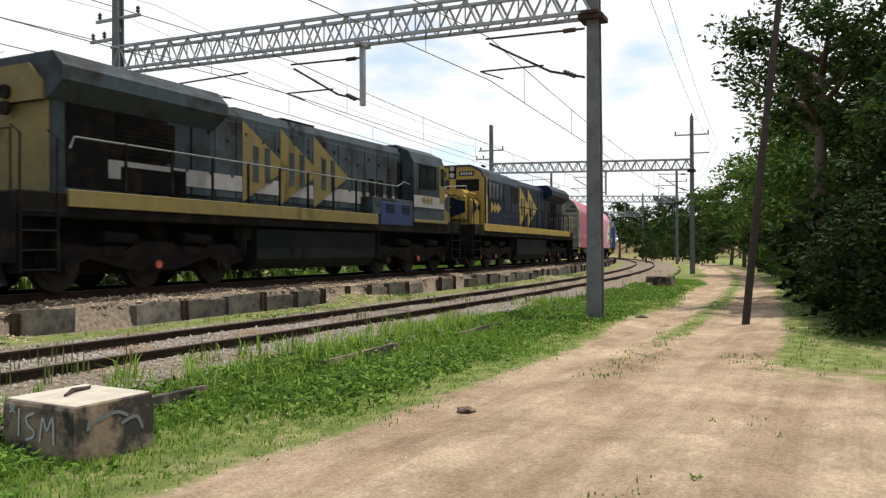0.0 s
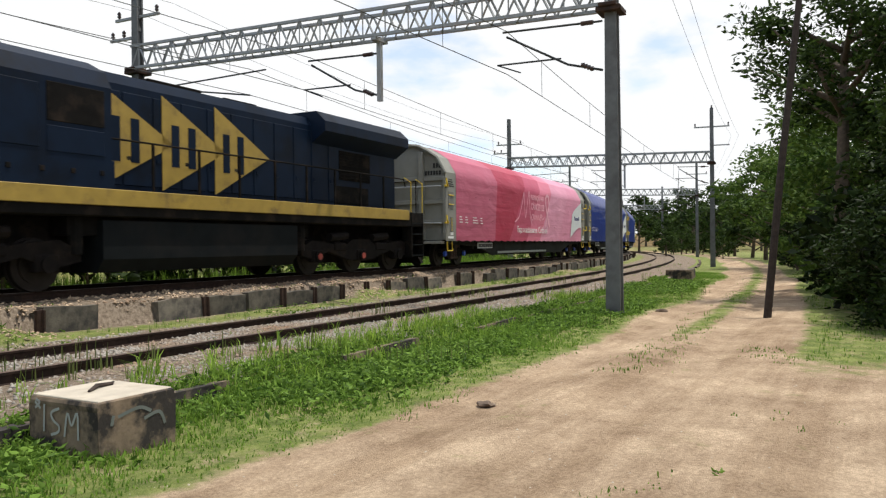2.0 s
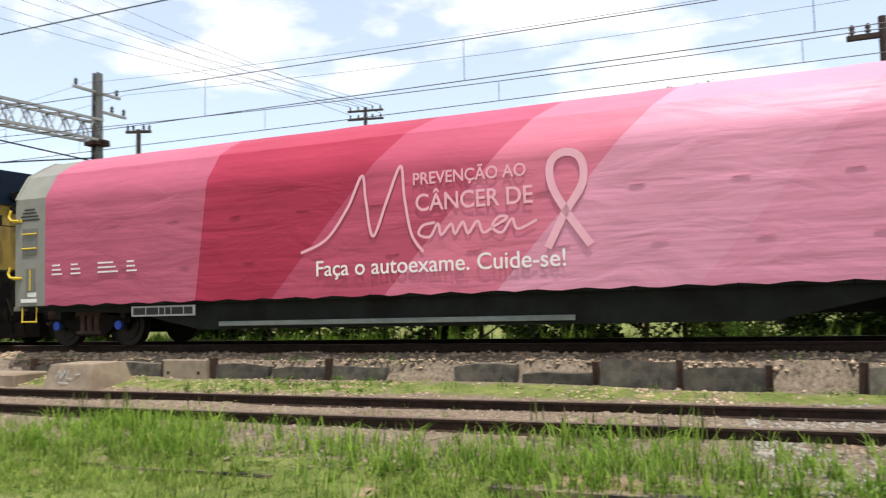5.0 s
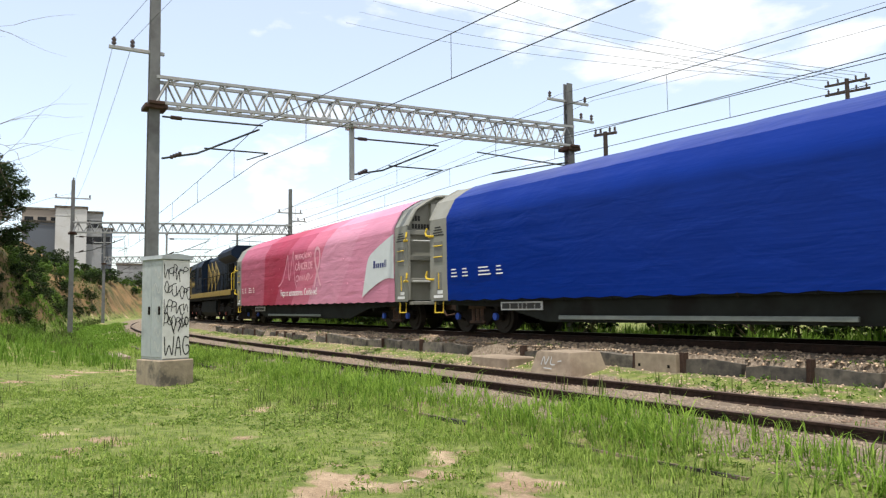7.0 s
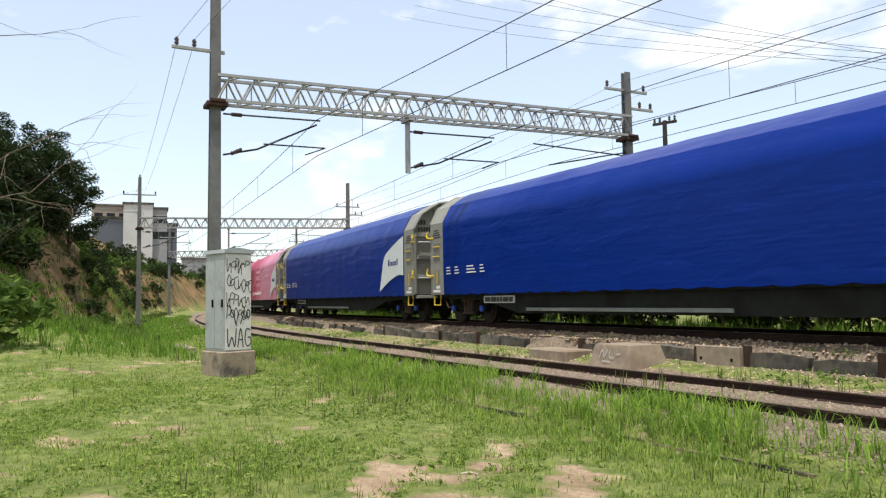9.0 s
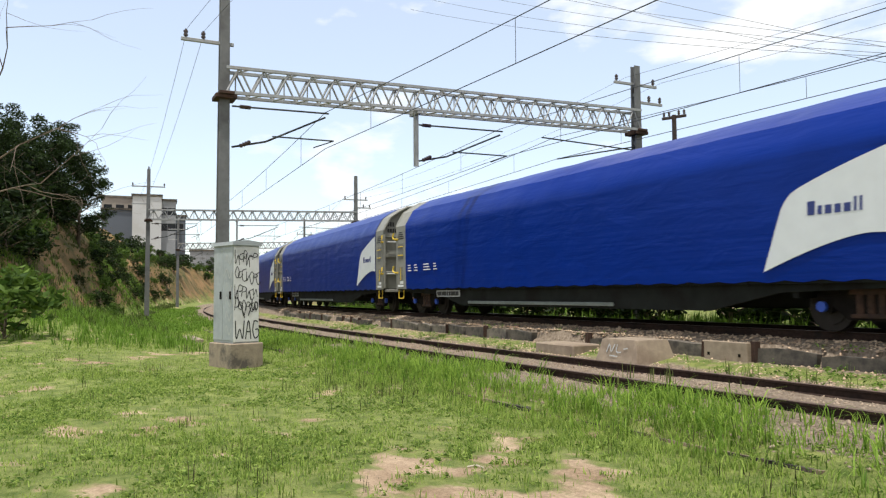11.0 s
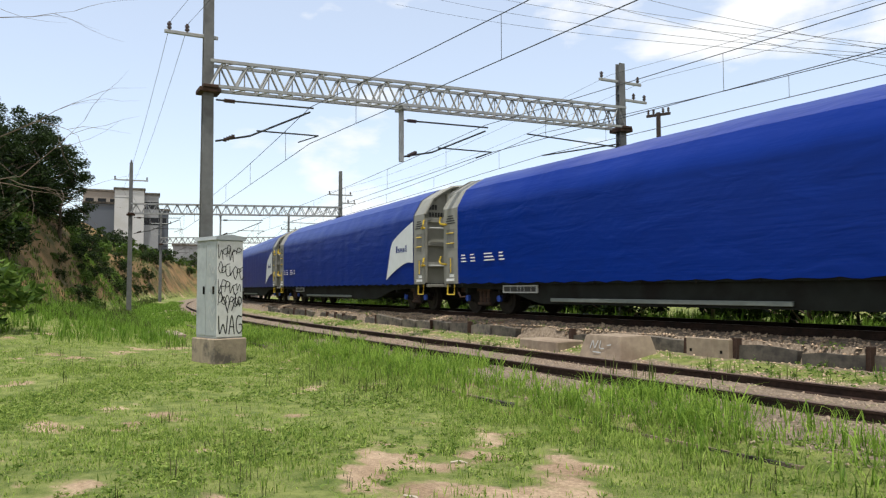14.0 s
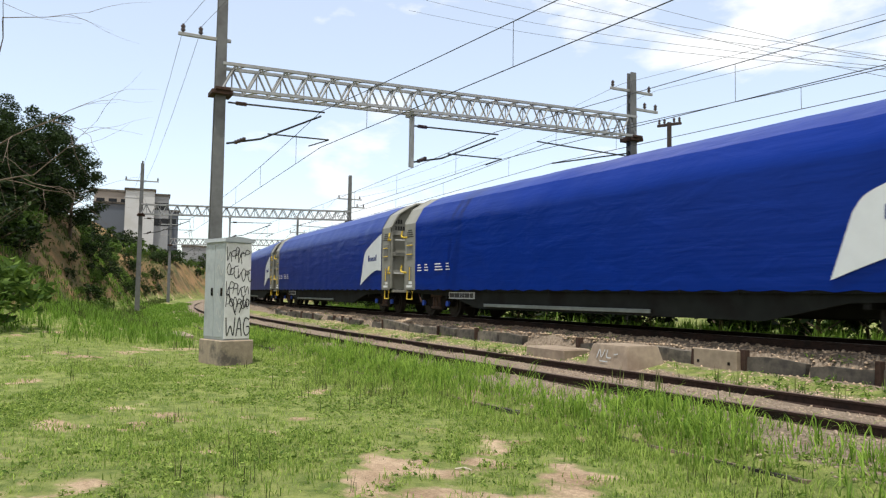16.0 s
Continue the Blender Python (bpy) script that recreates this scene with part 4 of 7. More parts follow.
        if sg > 0:
            b = bmesh.new()
            disc(b, (sg * 10.2, -0.35, 1.62), 0.17, 0.22, "x", 14)
            solid(b, sg * 10.0, sg * 10.25, -0.6, -0.1, 1.35, 1.9, 0.03)
            tube(b, [(sg * 10.3, -0.3, 1.8), (sg * 10.42, -0.1, 1.55), (sg * 10.36, 0.1, 1.1)], 0.03, 6)
            part("brake_gear", b, M["dark"], t)
        # platform and coupler
        b = bmesh.new()
        solid(b, sg * 10.0, sg * 10.3, -1.45, 1.45, 0.80, 0.90, 0.01)
        part("end_platform", b, M["grey"], t)
        b = bmesh.new()
        solid(b, sg * 9.9, sg * 10.62, -0.11, 0.11, 0.62, 0.84, 0.03)
        solid(b, sg * 10.48, sg * 10.78, -0.17, 0.17, 0.58, 0.88, 0.05)
        tube(b, [(sg * 10.1, -0.35, 0.75), (sg * 10.45, -0.38, 0.45), (sg * 10.72, -0.2, 0.5)], 0.03, 6)
        part("coupler", b, M["rust"], t)
        freight_bogie(t, sg * 8.42)
    # underframe
    b = bmesh.new()
    for sg in (-1, 1):
        y = sg * 1.40
        prism(b, [(-9.9, 0.80), (-9.9, 0.92), (9.9, 0.92), (9.9, 0.80), (6.9, 0.70), (5.2, 0.34), (-5.2, 0.34), (-6.9, 0.70)], y - 0.03, y + 0.03, axis="y")
        solid(b, -10.0, 10.0, y - 0.13, y + 0.13, 0.86, 0.94)
    solid(b, -9.9, 9.9, -0.25, 0.25, 0.42, 0.90)
    for x in np.arange(-9, 9.1, 1.8):
        solid(b, x - 0.06, x + 0.06, -1.4, 1.4, 0.6, 0.88)
    solid(b, -10.0, 10.0, -1.5, 1.5, 0.88, 0.93)
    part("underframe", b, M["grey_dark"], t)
    for sg in (-1, 1):
        b = bmesh.new()
        solid(b, -4.7, 2.3, sg * 1.47 - 0.02, sg * 1.47 + 0.02, 0.40, 0.49, 0.008)
        part("side_strip", b, M["strip_dim"], t)
        b = bmesh.new()
        solid(b, -6.9, -5.28, sg * 1.46 - 0.012, sg * 1.46 + 0.012, 0.62, 0.83)
        pl = part("number_plate", b, M["strip"], t)
        b = bmesh.new()
        bar_rows(b, -6.84, -5.34, sg * 1.46 - 0.013 if sg < 0 else 1.479, 0.655, 0.14, random.Random(2), 0.22)
        tagged(part("plate_writing", b, M["black_ink"], pl), kind="stuff")
        b = bmesh.new()
        for x in np.arange(-9, 9.1, 1.53):
            tube(b, [(x, sg * 1.585, 0.92), (x, sg * 1.55, 0.82)], 0.012, 5)
        tagged(part("tarp_hook", b, M["dark"], t), kind="stuff")
    # printing on the side towards the camera
    y = -1.592
    b = bmesh.new()
    for x0, w in ((-8.98, 0.30), (-8.44, 0.29), (-7.69, 0.55), (-6.91, 0.27)):
        for q in range(3):
            bar_rows(b, x0, x0 + w * (0.75 + 0.12 * q), y, 1.74 - 0.095 * q, 0.034, rng, 0.2)
    tagged(part("data_lettering", b, M["letter"], t), kind="stuff")
    b = bmesh.new()
    top = curve_pts([(7.10, 2.20), (7.32, 2.46), (7.8, 2.66), (8.5, 2.88), (9.21, 3.07)], 0)
    mid = curve_pts([(9.21, 1.64), (8.7, 1.66), (8.1, 1.55), (7.4, 1.34), (6.69, 1.08)], 0)
    left = curve_pts([(6.69, 1.08), (6.88, 1.60), (7.10, 2.20)], 0)
    b.faces.new([b.verts.new((x, y - 0.004, z)) for x, _, z in top[:-1] + [top[-1]] + mid[:-1] + left[:-1]])
    pl = part("printed_panel", b, M["logo_white"], t, "white printed panel with a dark blue mark")
    x = 7.64
    for w, h in ((0.15, 0.24), (0.09, 0.15), (0.13, 0.15), (0.12, 0.15), (0.13, 0.15), (0.05, 0.24), (0.05, 0.24)):
        b = bmesh.new()
        prism(b, [(x, 2.04), (x + w, 2.04), (x + w + 0.05 * h, 2.04 + h), (x + 0.05 * h, 2.04 + h)], y - 0.010, y - 0.006, axis="y")
        part("mark", b, M["ink"], pl)
        x += w + 0.05
    if pink:
        b = bmesh.new()
        for k, z in enumerate((2.52, 1.62)):
            for q in range(11):
                x0 = -7.4 + 1.52 * q + 0.3 * k
                prism(b, [(x0, z - 0.02 * q * 0.1), (x0 + 0.13, z - 0.022), (x0 + 0.27, z - 0.002), (x0 + 0.13, z + 0.018)], y + 0.006, y + 0.016, axis="y")
        tagged(part("tuck", b, M["tarp_pink"], t), kind="stuff")
        text_part(t, "Faça o autoexame. Cuide-se!", 0.40, -2.45, 1.28, y - 0.004, M["letter"], squeeze=1.0, bold=0.007)
        text_part(t, "PREVENÇÃO AO", 0.30, -0.46, 2.80, y - 0.004, M["letter_pink"], squeeze=0.92)
        text_part(t, "CÂNCER DE", 0.42, -0.42, 2.34, y - 0.004, M["letter_pink"], squeeze=0.92)
        # the handwritten word below
        stroke(t, curve_pts([(-2.75, 1.72), (-2.2, 1.95), (-1.75, 2.5), (-1.45, 3.05), (-1.38, 2.6), (-1.25, 1.95), (-0.95, 2.6), (-0.68, 3.16), (-0.62, 2.6), (-0.5, 1.95), (-0.28, 1.62)], y), 0.026, M["letter_pink"], "lettering", "handwritten first letter")
        stroke(t, curve_pts([(-0.05, 2.12), (-0.28, 2.08), (-0.36, 1.93), (-0.15, 1.88), (0.0, 2.1), (0.06, 1.90), (0.25, 2.08), (0.31, 1.9), (0.46, 2.1), (0.55, 1.9), (0.72, 2.1), (0.82, 1.9), (1.0, 1.98), (1.25, 2.12), (1.1, 2.14), (0.98, 1.98), (1.15, 1.88), (1.33, 2.1), (1.42, 1.92), (1.75, 2.05)], y, 6), 0.024, M["letter_pink"], "lettering", "handwritten word")
        stroke(t, curve_pts([(1.92, 1.58), (2.2, 2.1), (2.52, 2.6), (2.50, 3.0), (2.25, 3.12), (2.02, 2.98), (2.02, 2.6), (2.28, 2.1), (2.62, 1.60)], y - 0.002), 0.065, M["letter_pink"], "ribbon", "pale pink ribbon sign")
    return t


def loco(m, fresh):
    """A hood diesel: low nose and cab at -x, long hood behind it, wings over the radiators at +x."""
    body_m, yel = (M["blue"], M["yellow"]) if fresh else (M["grey_blue"], M["yellow_old"])
    t = empty("diesel_locomotive", m, ("dark blue and yellow hood diesel locomotive" if fresh else "faded grey blue and yellow hood diesel locomotive, running hood first"), "locomotive", "locomotives of the train")
    L = 9.55
    # frame and sill
    b = bmesh.new()
    solid(b, -L, L, -1.44, 1.44, 1.35, 1.80, 0.02)
    # dark filler boxes added below the deck to shut out light from beyond
    solid(b, -9.4, 9.4, -0.7, 0.7, 0.8, 1.4)
    solid(b, -3.6, 3.6, -1.2, 1.2, 1.0, 1.4)
    solid(b, -9.0, 9.0, -0.45, 0.45, 0.32, 0.9)
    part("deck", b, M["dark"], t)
    for sg in (-1, 1):
        b = bmesh.new()
        solid(b, -8.3 if fresh else -2.95, 8.55, sg * 1.46 - 0.03, sg * 1.46 + 0.03, 1.55, 1.86, 0.01)
        part("sill_stripe", b, yel, t)
        if not fresh:
            b = bmesh.new()
            solid(b, -8.3, -5.5, sg * 1.46 - 0.03, sg * 1.46 + 0.03, 1.70, 1.80, 0.01)
            part("sill_stripe", b, yel, t)
    # long hood
    hw = 0.98
    b = bmesh.new()
    prof = [(-hw, 1.80), (hw, 1.80), (hw, 3.98), (hw - 0.12, 4.20), (hw - 0.5, 4.30), (-hw + 0.5, 4.30), (-hw + 0.12, 4.20), (-hw, 3.98)]
    prism(b, prof, -5.55, 8.5)
    part("long_hood", b, body_m, t)
    # doors of the hood, each a little proud
    x, i = -5.3, 0
    while x < 5.0:
        w = 0.78
        for sg in (-1, 1):
            b = bmesh.new()
            solid(b, x + 0.03, x + w - 0.03, sg * (hw + 0.005) - 0.018, sg * (hw + 0.005) + 0.018, 2.0, 3.84, 0.012)
            solid(b, x + 0.1, x + 0.2, sg * (hw + 0.02) - 0.02, sg * (hw + 0.02) + 0.02, 2.5, 2.58)
            part("hood_door", b, body_m, t)
        x += w
        i += 1
    if not fresh:
        for sg in (-1, 1):
            b = bmesh.new()
            solid(b, -5.5, 7.2, sg * (hw + 0.026) - 0.004, sg * (hw + 0.026) + 0.004, 2.18, 2.55)
            part("white_band", b, M["white_old"], t)
    # radiator end with wings
    b = bmesh.new()
    prism(b, [(-1.44, 3.82), (-hw, 3.5), (hw, 3.5), (1.44, 3.82), (1.44, 4.08), (1.15, 4.36), (-1.15, 4.36), (-1.44, 4.08)], 4.1, 8.62)
    part("radiator_wing", b, body_m if not fresh else M["blue"], t, "overhanging radiator roof")
    for sg in (-1, 1):
        b = bmesh.new()
        solid(b, 5.35, 7.0, sg * (hw + 0.012) - 0.02, sg * (hw + 0.012) + 0.02, 2.62, 3.45, 0.01)
        for q in np.arange(2.68, 3.45, 0.09):
            solid(b, 5.38, 6.97, sg * (hw + 0.04) - 0.015, sg * (hw + 0.04) + 0.015, q, q + 0.03)
        solid(b, 5.2, 6.9, sg * (hw + 0.012) - 0.02, sg * (hw + 0.012) + 0.02, 1.95, 2.45, 0.01)
        if not fresh:
            # the wing's shadow on the hood side, laid on as a dark panel
            solid(b, 4.3, 8.2, sg * (hw + 0.004) - 0.012, sg * (hw + 0.004) + 0.012, 1.95, 3.55, 0.01)
            solid(b, 5.0, 5.5, sg * (hw + 0.02) - 0.012, sg * (hw + 0.02) + 0.012, 1.9, 2.5, 0.01)
        part("grille", b, M["dark"], t)
        b = bmesh.new()
        solid(b, -7.95, -2.7, sg * 1.2 - 0.22, sg * 1.2 + 0.235, 1.86, 2.40, 0.015)
        bb = part("battery_box", b, body_m if fresh or sg < 0 else body_m, t)
        for q in np.arange(-7.4, -3.0, 0.62):
            b = bmesh.new()
            solid(b, q, q + 0.09, sg * 1.437 - 0.01, sg * 1.437 + 0.01, 2.1, 2.19, 0.005)
            part("latch", b, M["dark"], bb)
    # rear face
    b = bmesh.new()
    solid(b, 8.5, 8.56, -0.95, 0.95, 1.85, 3.5, 0.01)
    if fresh is False:
        prism(b, [(-0.95, 3.5), (0.95, 3.5), (0.95, 3.82), (0.6, 4.18), (-0.6, 4.18), (-0.95, 3.82)], 8.6, 8.68)
    part("end_panel", b, yel, t)
    b = bmesh.new()
    solid(b, 8.68, 8.74, -0.75, -0.35, 2.95, 3.2, 0.01)
    for z in (3.4, 3.7):
        disc(b, (8.72, 0, z), 0.13, 0.10, "x", 14)
    part("end_lights", b, M["dark"], t)
    # cab
    b = bmesh.new()
    prism(b, [(-1.46, 1.80), (1.46, 1.80), (1.46, 3.72), (1.28, 4.05), (0.8, 4.30), (-0.8, 4.30), (-1.28, 4.05), (-1.46, 3.72)], -8.0, -5.5)
    cab = part("cab", b, body_m, t)
    b = bmesh.new()
    prism(b, [(-1.40, 1.82), (1.40, 1.82), (1.40, 3.72), (1.22, 4.02), (0.78, 4.25), (-0.78, 4.25), (-1.22, 4.02), (-1.40, 3.72)], -8.06, -7.99)
    part("cab_front", b, yel, cab)
    b = bmesh.new()
    prism(b, [(-1.42, 3.80), (-1.30, 4.09), (-0.8, 4.33), (0.8, 4.33), (1.30, 4.09), (1.42, 3.80), (1.28, 4.0), (0.78, 4.26), (-0.78, 4.26), (-1.28, 4.0)], -8.12, -5.45)
    part("roof", b, M["grey_blue"], cab)
    for sg in (-1, 1):
        y = sg * 1.468
        b = bmesh.new()
        wx0, wx1 = (-7.72, -5.62) if fresh else (-7.25, -5.95)
        solid(b, wx0, wx1, y - 0.012, y + 0.012, 2.94, 3.64, 0.01)
        part("window", b, M["glass"], cab, "dark sliding side window")
        b = bmesh.new()
        for q in range(5 if fresh else 3):
            xx = wx0 + (wx1 - wx0) * q / (4 if fresh else 2)
            solid(b, xx - 0.025, xx + 0.025, y - 0.03, y + 0.03, 2.90, 3.68)
        for z in (2.90, 3.66):
            solid(b, wx0 - 0.03, wx1 + 0.03, y - 0.03, y + 0.03, z - 0.02, z + 0.03)
        part("window_frame", b, M["blue"] if fresh else M["tank"], cab)
        b = bmesh.new()
        solid(b, -8.09, -8.05, sg * 0.66 - 0.52, sg * 0.66 + 0.52, 3.22, 3.72, 0.02)
        part("windscreen", b, M["glass"], cab)
        b = bmesh.new()
        solid(b, -8.085, -8.05, sg * 0.62 - 0.34, sg * 0.62 + 0.34, 3.86, 4.06, 0.01)
        nb = part("number_board", b, M["black_ink"], cab)
        b = bmesh.new()
        for q in range(5):
            solid(b, -8.095, -8.085, sg * 0.62 - 0.25 + 0.11 * q, sg * 0.62 - 0.21 + 0.11 * q, 3.91, 4.01)
        part("number_bars", b, M["letter"], nb)
        b = bmesh.new()
        solid(b, -8.03, -7.84 if fresh else -7.56, y - 0.010, y + 0.010, 1.90 if fresh else 2.42, 3.80, 0.005)
        part("cab_door", b, yel, cab)
        b = bmesh.new()
        solid(b, -8.0, -7.87 if fresh else -7.66, y - 0.016, y + 0.016, 3.05, 3.68, 0.01)
        part("door_window", b, M["glass"], cab)
        b = bmesh.new()
        if fresh:
            for q in range(3):
                prism(b, [(-7.35 + 0.46 * q, 2.34), (-7.35 + 0.46 * q, 2.82), (-6.85 + 0.46 * q, 2.58)], y - 0.012, y + 0.012, axis="y")
        else:
            for q in range(3):
                prism(b, [(-6.95 + 0.30 * q, 2.32), (-6.95 + 0.30 * q, 2.64), (-6.62 + 0.30 * q, 2.48)], y - 0.016, y + 0.016, axis="y")
        part("cab_mark", b, yel, cab)
        if not fresh:
            b = bmesh.new()
            solid(b, -8.0, -5.5, y - 0.008, y + 0.008, 2.22, 2.62)
            part("white_band", b, M["white_old"], cab)
        # toolbox below the walkway
        b = bmesh.new()
        solid(b, -5.45, -3.2 if not fresh else -5.0, sg * 1.25 - 0.2, sg * 1.25 + 0.2, 1.86 if fresh else 1.55, 2.28, 0.02)
        part("toolbox", b, M["bright_blue"] if not fresh else body_m, t, "blue equipment box" if not fresh else "")
    b = bmesh.new()
    solid(b, -8.12, -8.05, -0.17, 0.17, 3.76, 4.34, 0.03)
    hl = part("headlight_housing", b, M["dark"], cab)
    b = bmesh.new()
    disc(b, (-8.13, 0, 3.90), 0.11, 0.06, "x", 14)
    part("headlight", b, M["lamp_glass"], hl)
    b = bmesh.new()
    disc(b, (-8.13, 0, 4.18), 0.11, 0.06, "x", 14)
    part("headlight", b, M["lamp_glass"], hl)
    if fresh:
        b = bmesh.new()
        prism(b, [(-1.43, 1.82), (1.43, 1.82), (1.43, 3.74), (1.26, 4.06), (0.8, 4.30), (-0.8, 4.30), (-1.26, 4.06), (-1.43, 3.74)], -5.5, -2.78)
        bay = part("equipment_bay", b, body_m, t)
        for sg in (-1, 1):
            for x0, x1, z0, z1, mm in ((-4.15, -2.95, 2.98, 3.66, M["dark"]), (-5.3, -4.3, 2.5, 3.6, body_m), (-4.15, -2.95, 2.45, 2.9, body_m)):
                b = bmesh.new()
                solid(b, x0, x1, sg * 1.43 - 0.015, sg * 1.43 + 0.015, z0, z1, 0.008)
                part("grille" if mm == M["dark"] else "access_door", b, mm, bay)
    else:
        for sg in (-1, 1):
            # first entry paints the shadow gap behind the cab as a dark strip
            for x0, x1, z0, z1 in ((-5.5, -5.15, 1.9, 3.7), (-4.75, -4.42, 2.3, 3.0), (-4.15, -3.82, 2.3, 3.0), (-3.55, -3.22, 2.3, 3.0), (-3.0, -2.8, 2.2, 2.9)):
                b = bmesh.new()
                solid(b, x0, x1, sg * (hw + 0.03) - 0.012, sg * (hw + 0.03) + 0.012, z0, z1, 0.006)
                part("intake_slot", b, M["dark"], t)
            for x0 in (-5.2, -4.1):
                for q in range(5):
                    b = bmesh.new()
                    solid(b, x0, x0 + 0.55, sg * 1.452 - 0.008, sg * 1.452 + 0.008, 1.95 + 0.055 * q, 1.975 + 0.055 * q)
                    part("louvre", b, M["dark"], t)
            for q in range(14):
                b = bmesh.new()
                x0 = -4.6 + 0.68 * q
                solid(b, x0, x0 + 0.07, sg * (hw + 0.03) - 0.012, sg * (hw + 0.03) + 0.012, 3.3 + 0.12 * (q % 3), 3.38 + 0.12 * (q % 3))
                part("latch", b, M["dark"], t)
    # nose
    b = bmesh.new()
    prism(b, [(-1.22, 1.80), (1.22, 1.80), (1.22, 2.94), (0.98, 3.24), (-0.98, 3.24), (-1.22, 2.94)], -9.28, -7.98)
    front_edges = [q for q in b.edges if all(v.co.x < -9.2 for v in q.verts) or (min(v.co.z for v in q.verts) > 2.9)]
    bmesh.ops.bevel(b, geom=front_edges, offset=0.22, segments=4, affect="EDGES")
    nose = part("nose", b, yel, t, sm=False)
    mark = M["blue"] if fresh else M["grey_blue"]
    for sg in (-1, 1):
        b = bmesh.new()
        prism(b, [(-9.02, 2.14), (-9.02, 2.86), (-8.42, 2.50)], sg * 1.222 - 0.006, sg * 1.222 + 0.006, axis="y")
        part("nose_chevron", b, mark, nose)
        b = bmesh.new()
        solid(b, -8.36, -8.14, sg * 1.222 - 0.010, sg * 1.222 + 0.010, 2.42, 2.60, 0.004)
        part("nose_vent", b, M["dark"], nose)
    b = bmesh.new()
    prism(b, [(-0.98, 2.72), (-0.98, 2.28), (0, 1.98), (0.98, 2.28), (0.98, 2.72), (0, 2.98)], -9.292, -9.272)
    part("nose_chevron", b, mark, nose)
    for q in range(3):
        b = bmesh.new()
        prism(b, [(0.50 - 0.30 * q, 2.36), (0.20 - 0.30 * q, 2.50), (0.50 - 0.30 * q, 2.66)], -9.300, -9.290)
        part("nose_mark", b, yel, nose)
    b = bmesh.new()
    tube(b, [(-8.9, -0.9, 3.2), (-8.9, -0.9, 3.38), (-8.9, 0.9, 3.38), (-8.9, 0.9, 3.2)], 0.018, 6)
    part("nose_rail", b, M["dark"] if not fresh else M["strip"], nose)
    # great triangles along the hood, with dark letter blocks
    for sg in (-1, 1):
        y = sg * (hw + 0.034)
        for q in range(3):
            x0 = (-2.72 if fresh else -1.97) + 1.56 * q
            tip = 1.9
            b = bmesh.new()
            prism(b, [(x0, 1.94), (x0, 3.92), (x0 + tip, 2.92)] if sg < 0 or fresh else [(x0 + tip, 1.94), (x0 + tip, 3.92), (x0, 2.92)], y - 0.006, y + 0.006, axis="y")
            lg = part("hood_triangle", b, yel, t)
            b = bmesh.new()
            xc = x0 + (0.62 if sg < 0 or fresh else 1.15)
            yy = y + sg * 0.009
            for dx in (-0.36, 0.12):
                solid(b, xc + dx, xc + dx + 0.22, yy - 0.004, yy + 0.004, 2.46, 3.34)
            part("letter_block", b, body_m, lg)
    # walkway rails
    for sg in (-1, 1):
        y = sg * 1.40
        b = bmesh.new()
        tube(b, [(-5.3, y, 2.95), (-4.9, y, 3.0), (-4.4, y, 2.82), (8.35, y, 2.82), (8.45, y, 2.6)], 0.021, 6)
        part("handrail", b, M["strip_dim"] if not fresh else M["dark"], t)
        for x in np.arange(-4.3, 8.4, 1.27):
            b = bmesh.new()
            solid(b, x - 0.025, x + 0.025, y - 0.02, y + 0.02, 1.5, 2.83)
            part("stanchion", b, M["dark"], t)
    # end platforms: steps, rails, coupler
    for e in (-1, 1):
        for sg in (-1, 1):
            b = bmesh.new()
            x0, x1 = sorted((e * 8.75, e * 9.5))
            for xx in (x0, x1):
                solid(b, xx - 0.02, xx + 0.02, sg * 1.3 - 0.16, sg * 1.3 + 0.16, 0.38, 1.8)
            solid(b, x0, x1, sg * 1.14 - 0.01, sg * 1.14 + 0.01, 0.38, 1.8)
            st = part("step_well", b, M["dark"], t)
            for q, z in enumerate((0.42, 0.76, 1.10, 1.44)):
                b = bmesh.new()
                solid(b, x0, x1, sg * 1.28 - 0.17, sg * 1.28 + 0.17, z, z + 0.035)
                part("step", b, M["tank"], st)
            b = bmesh.new()
            for xx in (x0, x1):
                tube(b, [(xx, sg * 1.42, 0.8), (xx, sg * 1.44, 2.75), (xx - e * 0.0, sg * 1.2, 2.9)], 0.02, 6)
            part("grab_rail", b, M["safety"] if (fresh and e > 0) else M["dark"], t)
        b = bmesh.new()
        tube(b, [(e * 9.5, -1.2, 1.8), (e * 9.5, -1.2, 2.85), (e * 9.5, -0.3, 2.85), (e * 9.5, -0.3, 1.8)], 0.02, 6)
        part("end_rail", b, M["dark"], t)
        b = bmesh.new()
        tube(b, [(e * 9.5, 1.2, 1.8), (e * 9.5, 1.2, 2.85), (e * 9.5, 0.3, 2.85), (e * 9.5, 0.3, 1.8)], 0.02, 6)
        part("end_rail", b, M["dark"], t)
        b = bmesh.new()
        solid(b, e * 9.5, e * 9.62, -1.4, 1.4, 0.55, 1.78, 0.02)
        part("end_beam", b, M["dark"], t)
        b = bmesh.new()
        solid(b, e * 9.6, e * 10.25, -0.12, 0.12, 0.72, 0.96, 0.03)
        solid(b, e * 10.1, e * 10.47, -0.18, 0.18, 0.66, 1.02, 0.05)
        for yy in (-0.8, -0.5, 0.5, 0.8):
            tube(b, [(e * 9.62, yy, 1.1), (e * 9.85, yy, 0.7), (e * 9.7, yy * 0.9, 0.5)], 0.03, 6)
        prism(b, [(-1.3, 0.18), (1.3, 0.18), (1.1, 0.55), (-1.1, 0.55)], e * 9.62, e * 9.80)
        part("coupler_and_pilot", b, M["truck"], t)
        # truck
        g = bmesh.new()
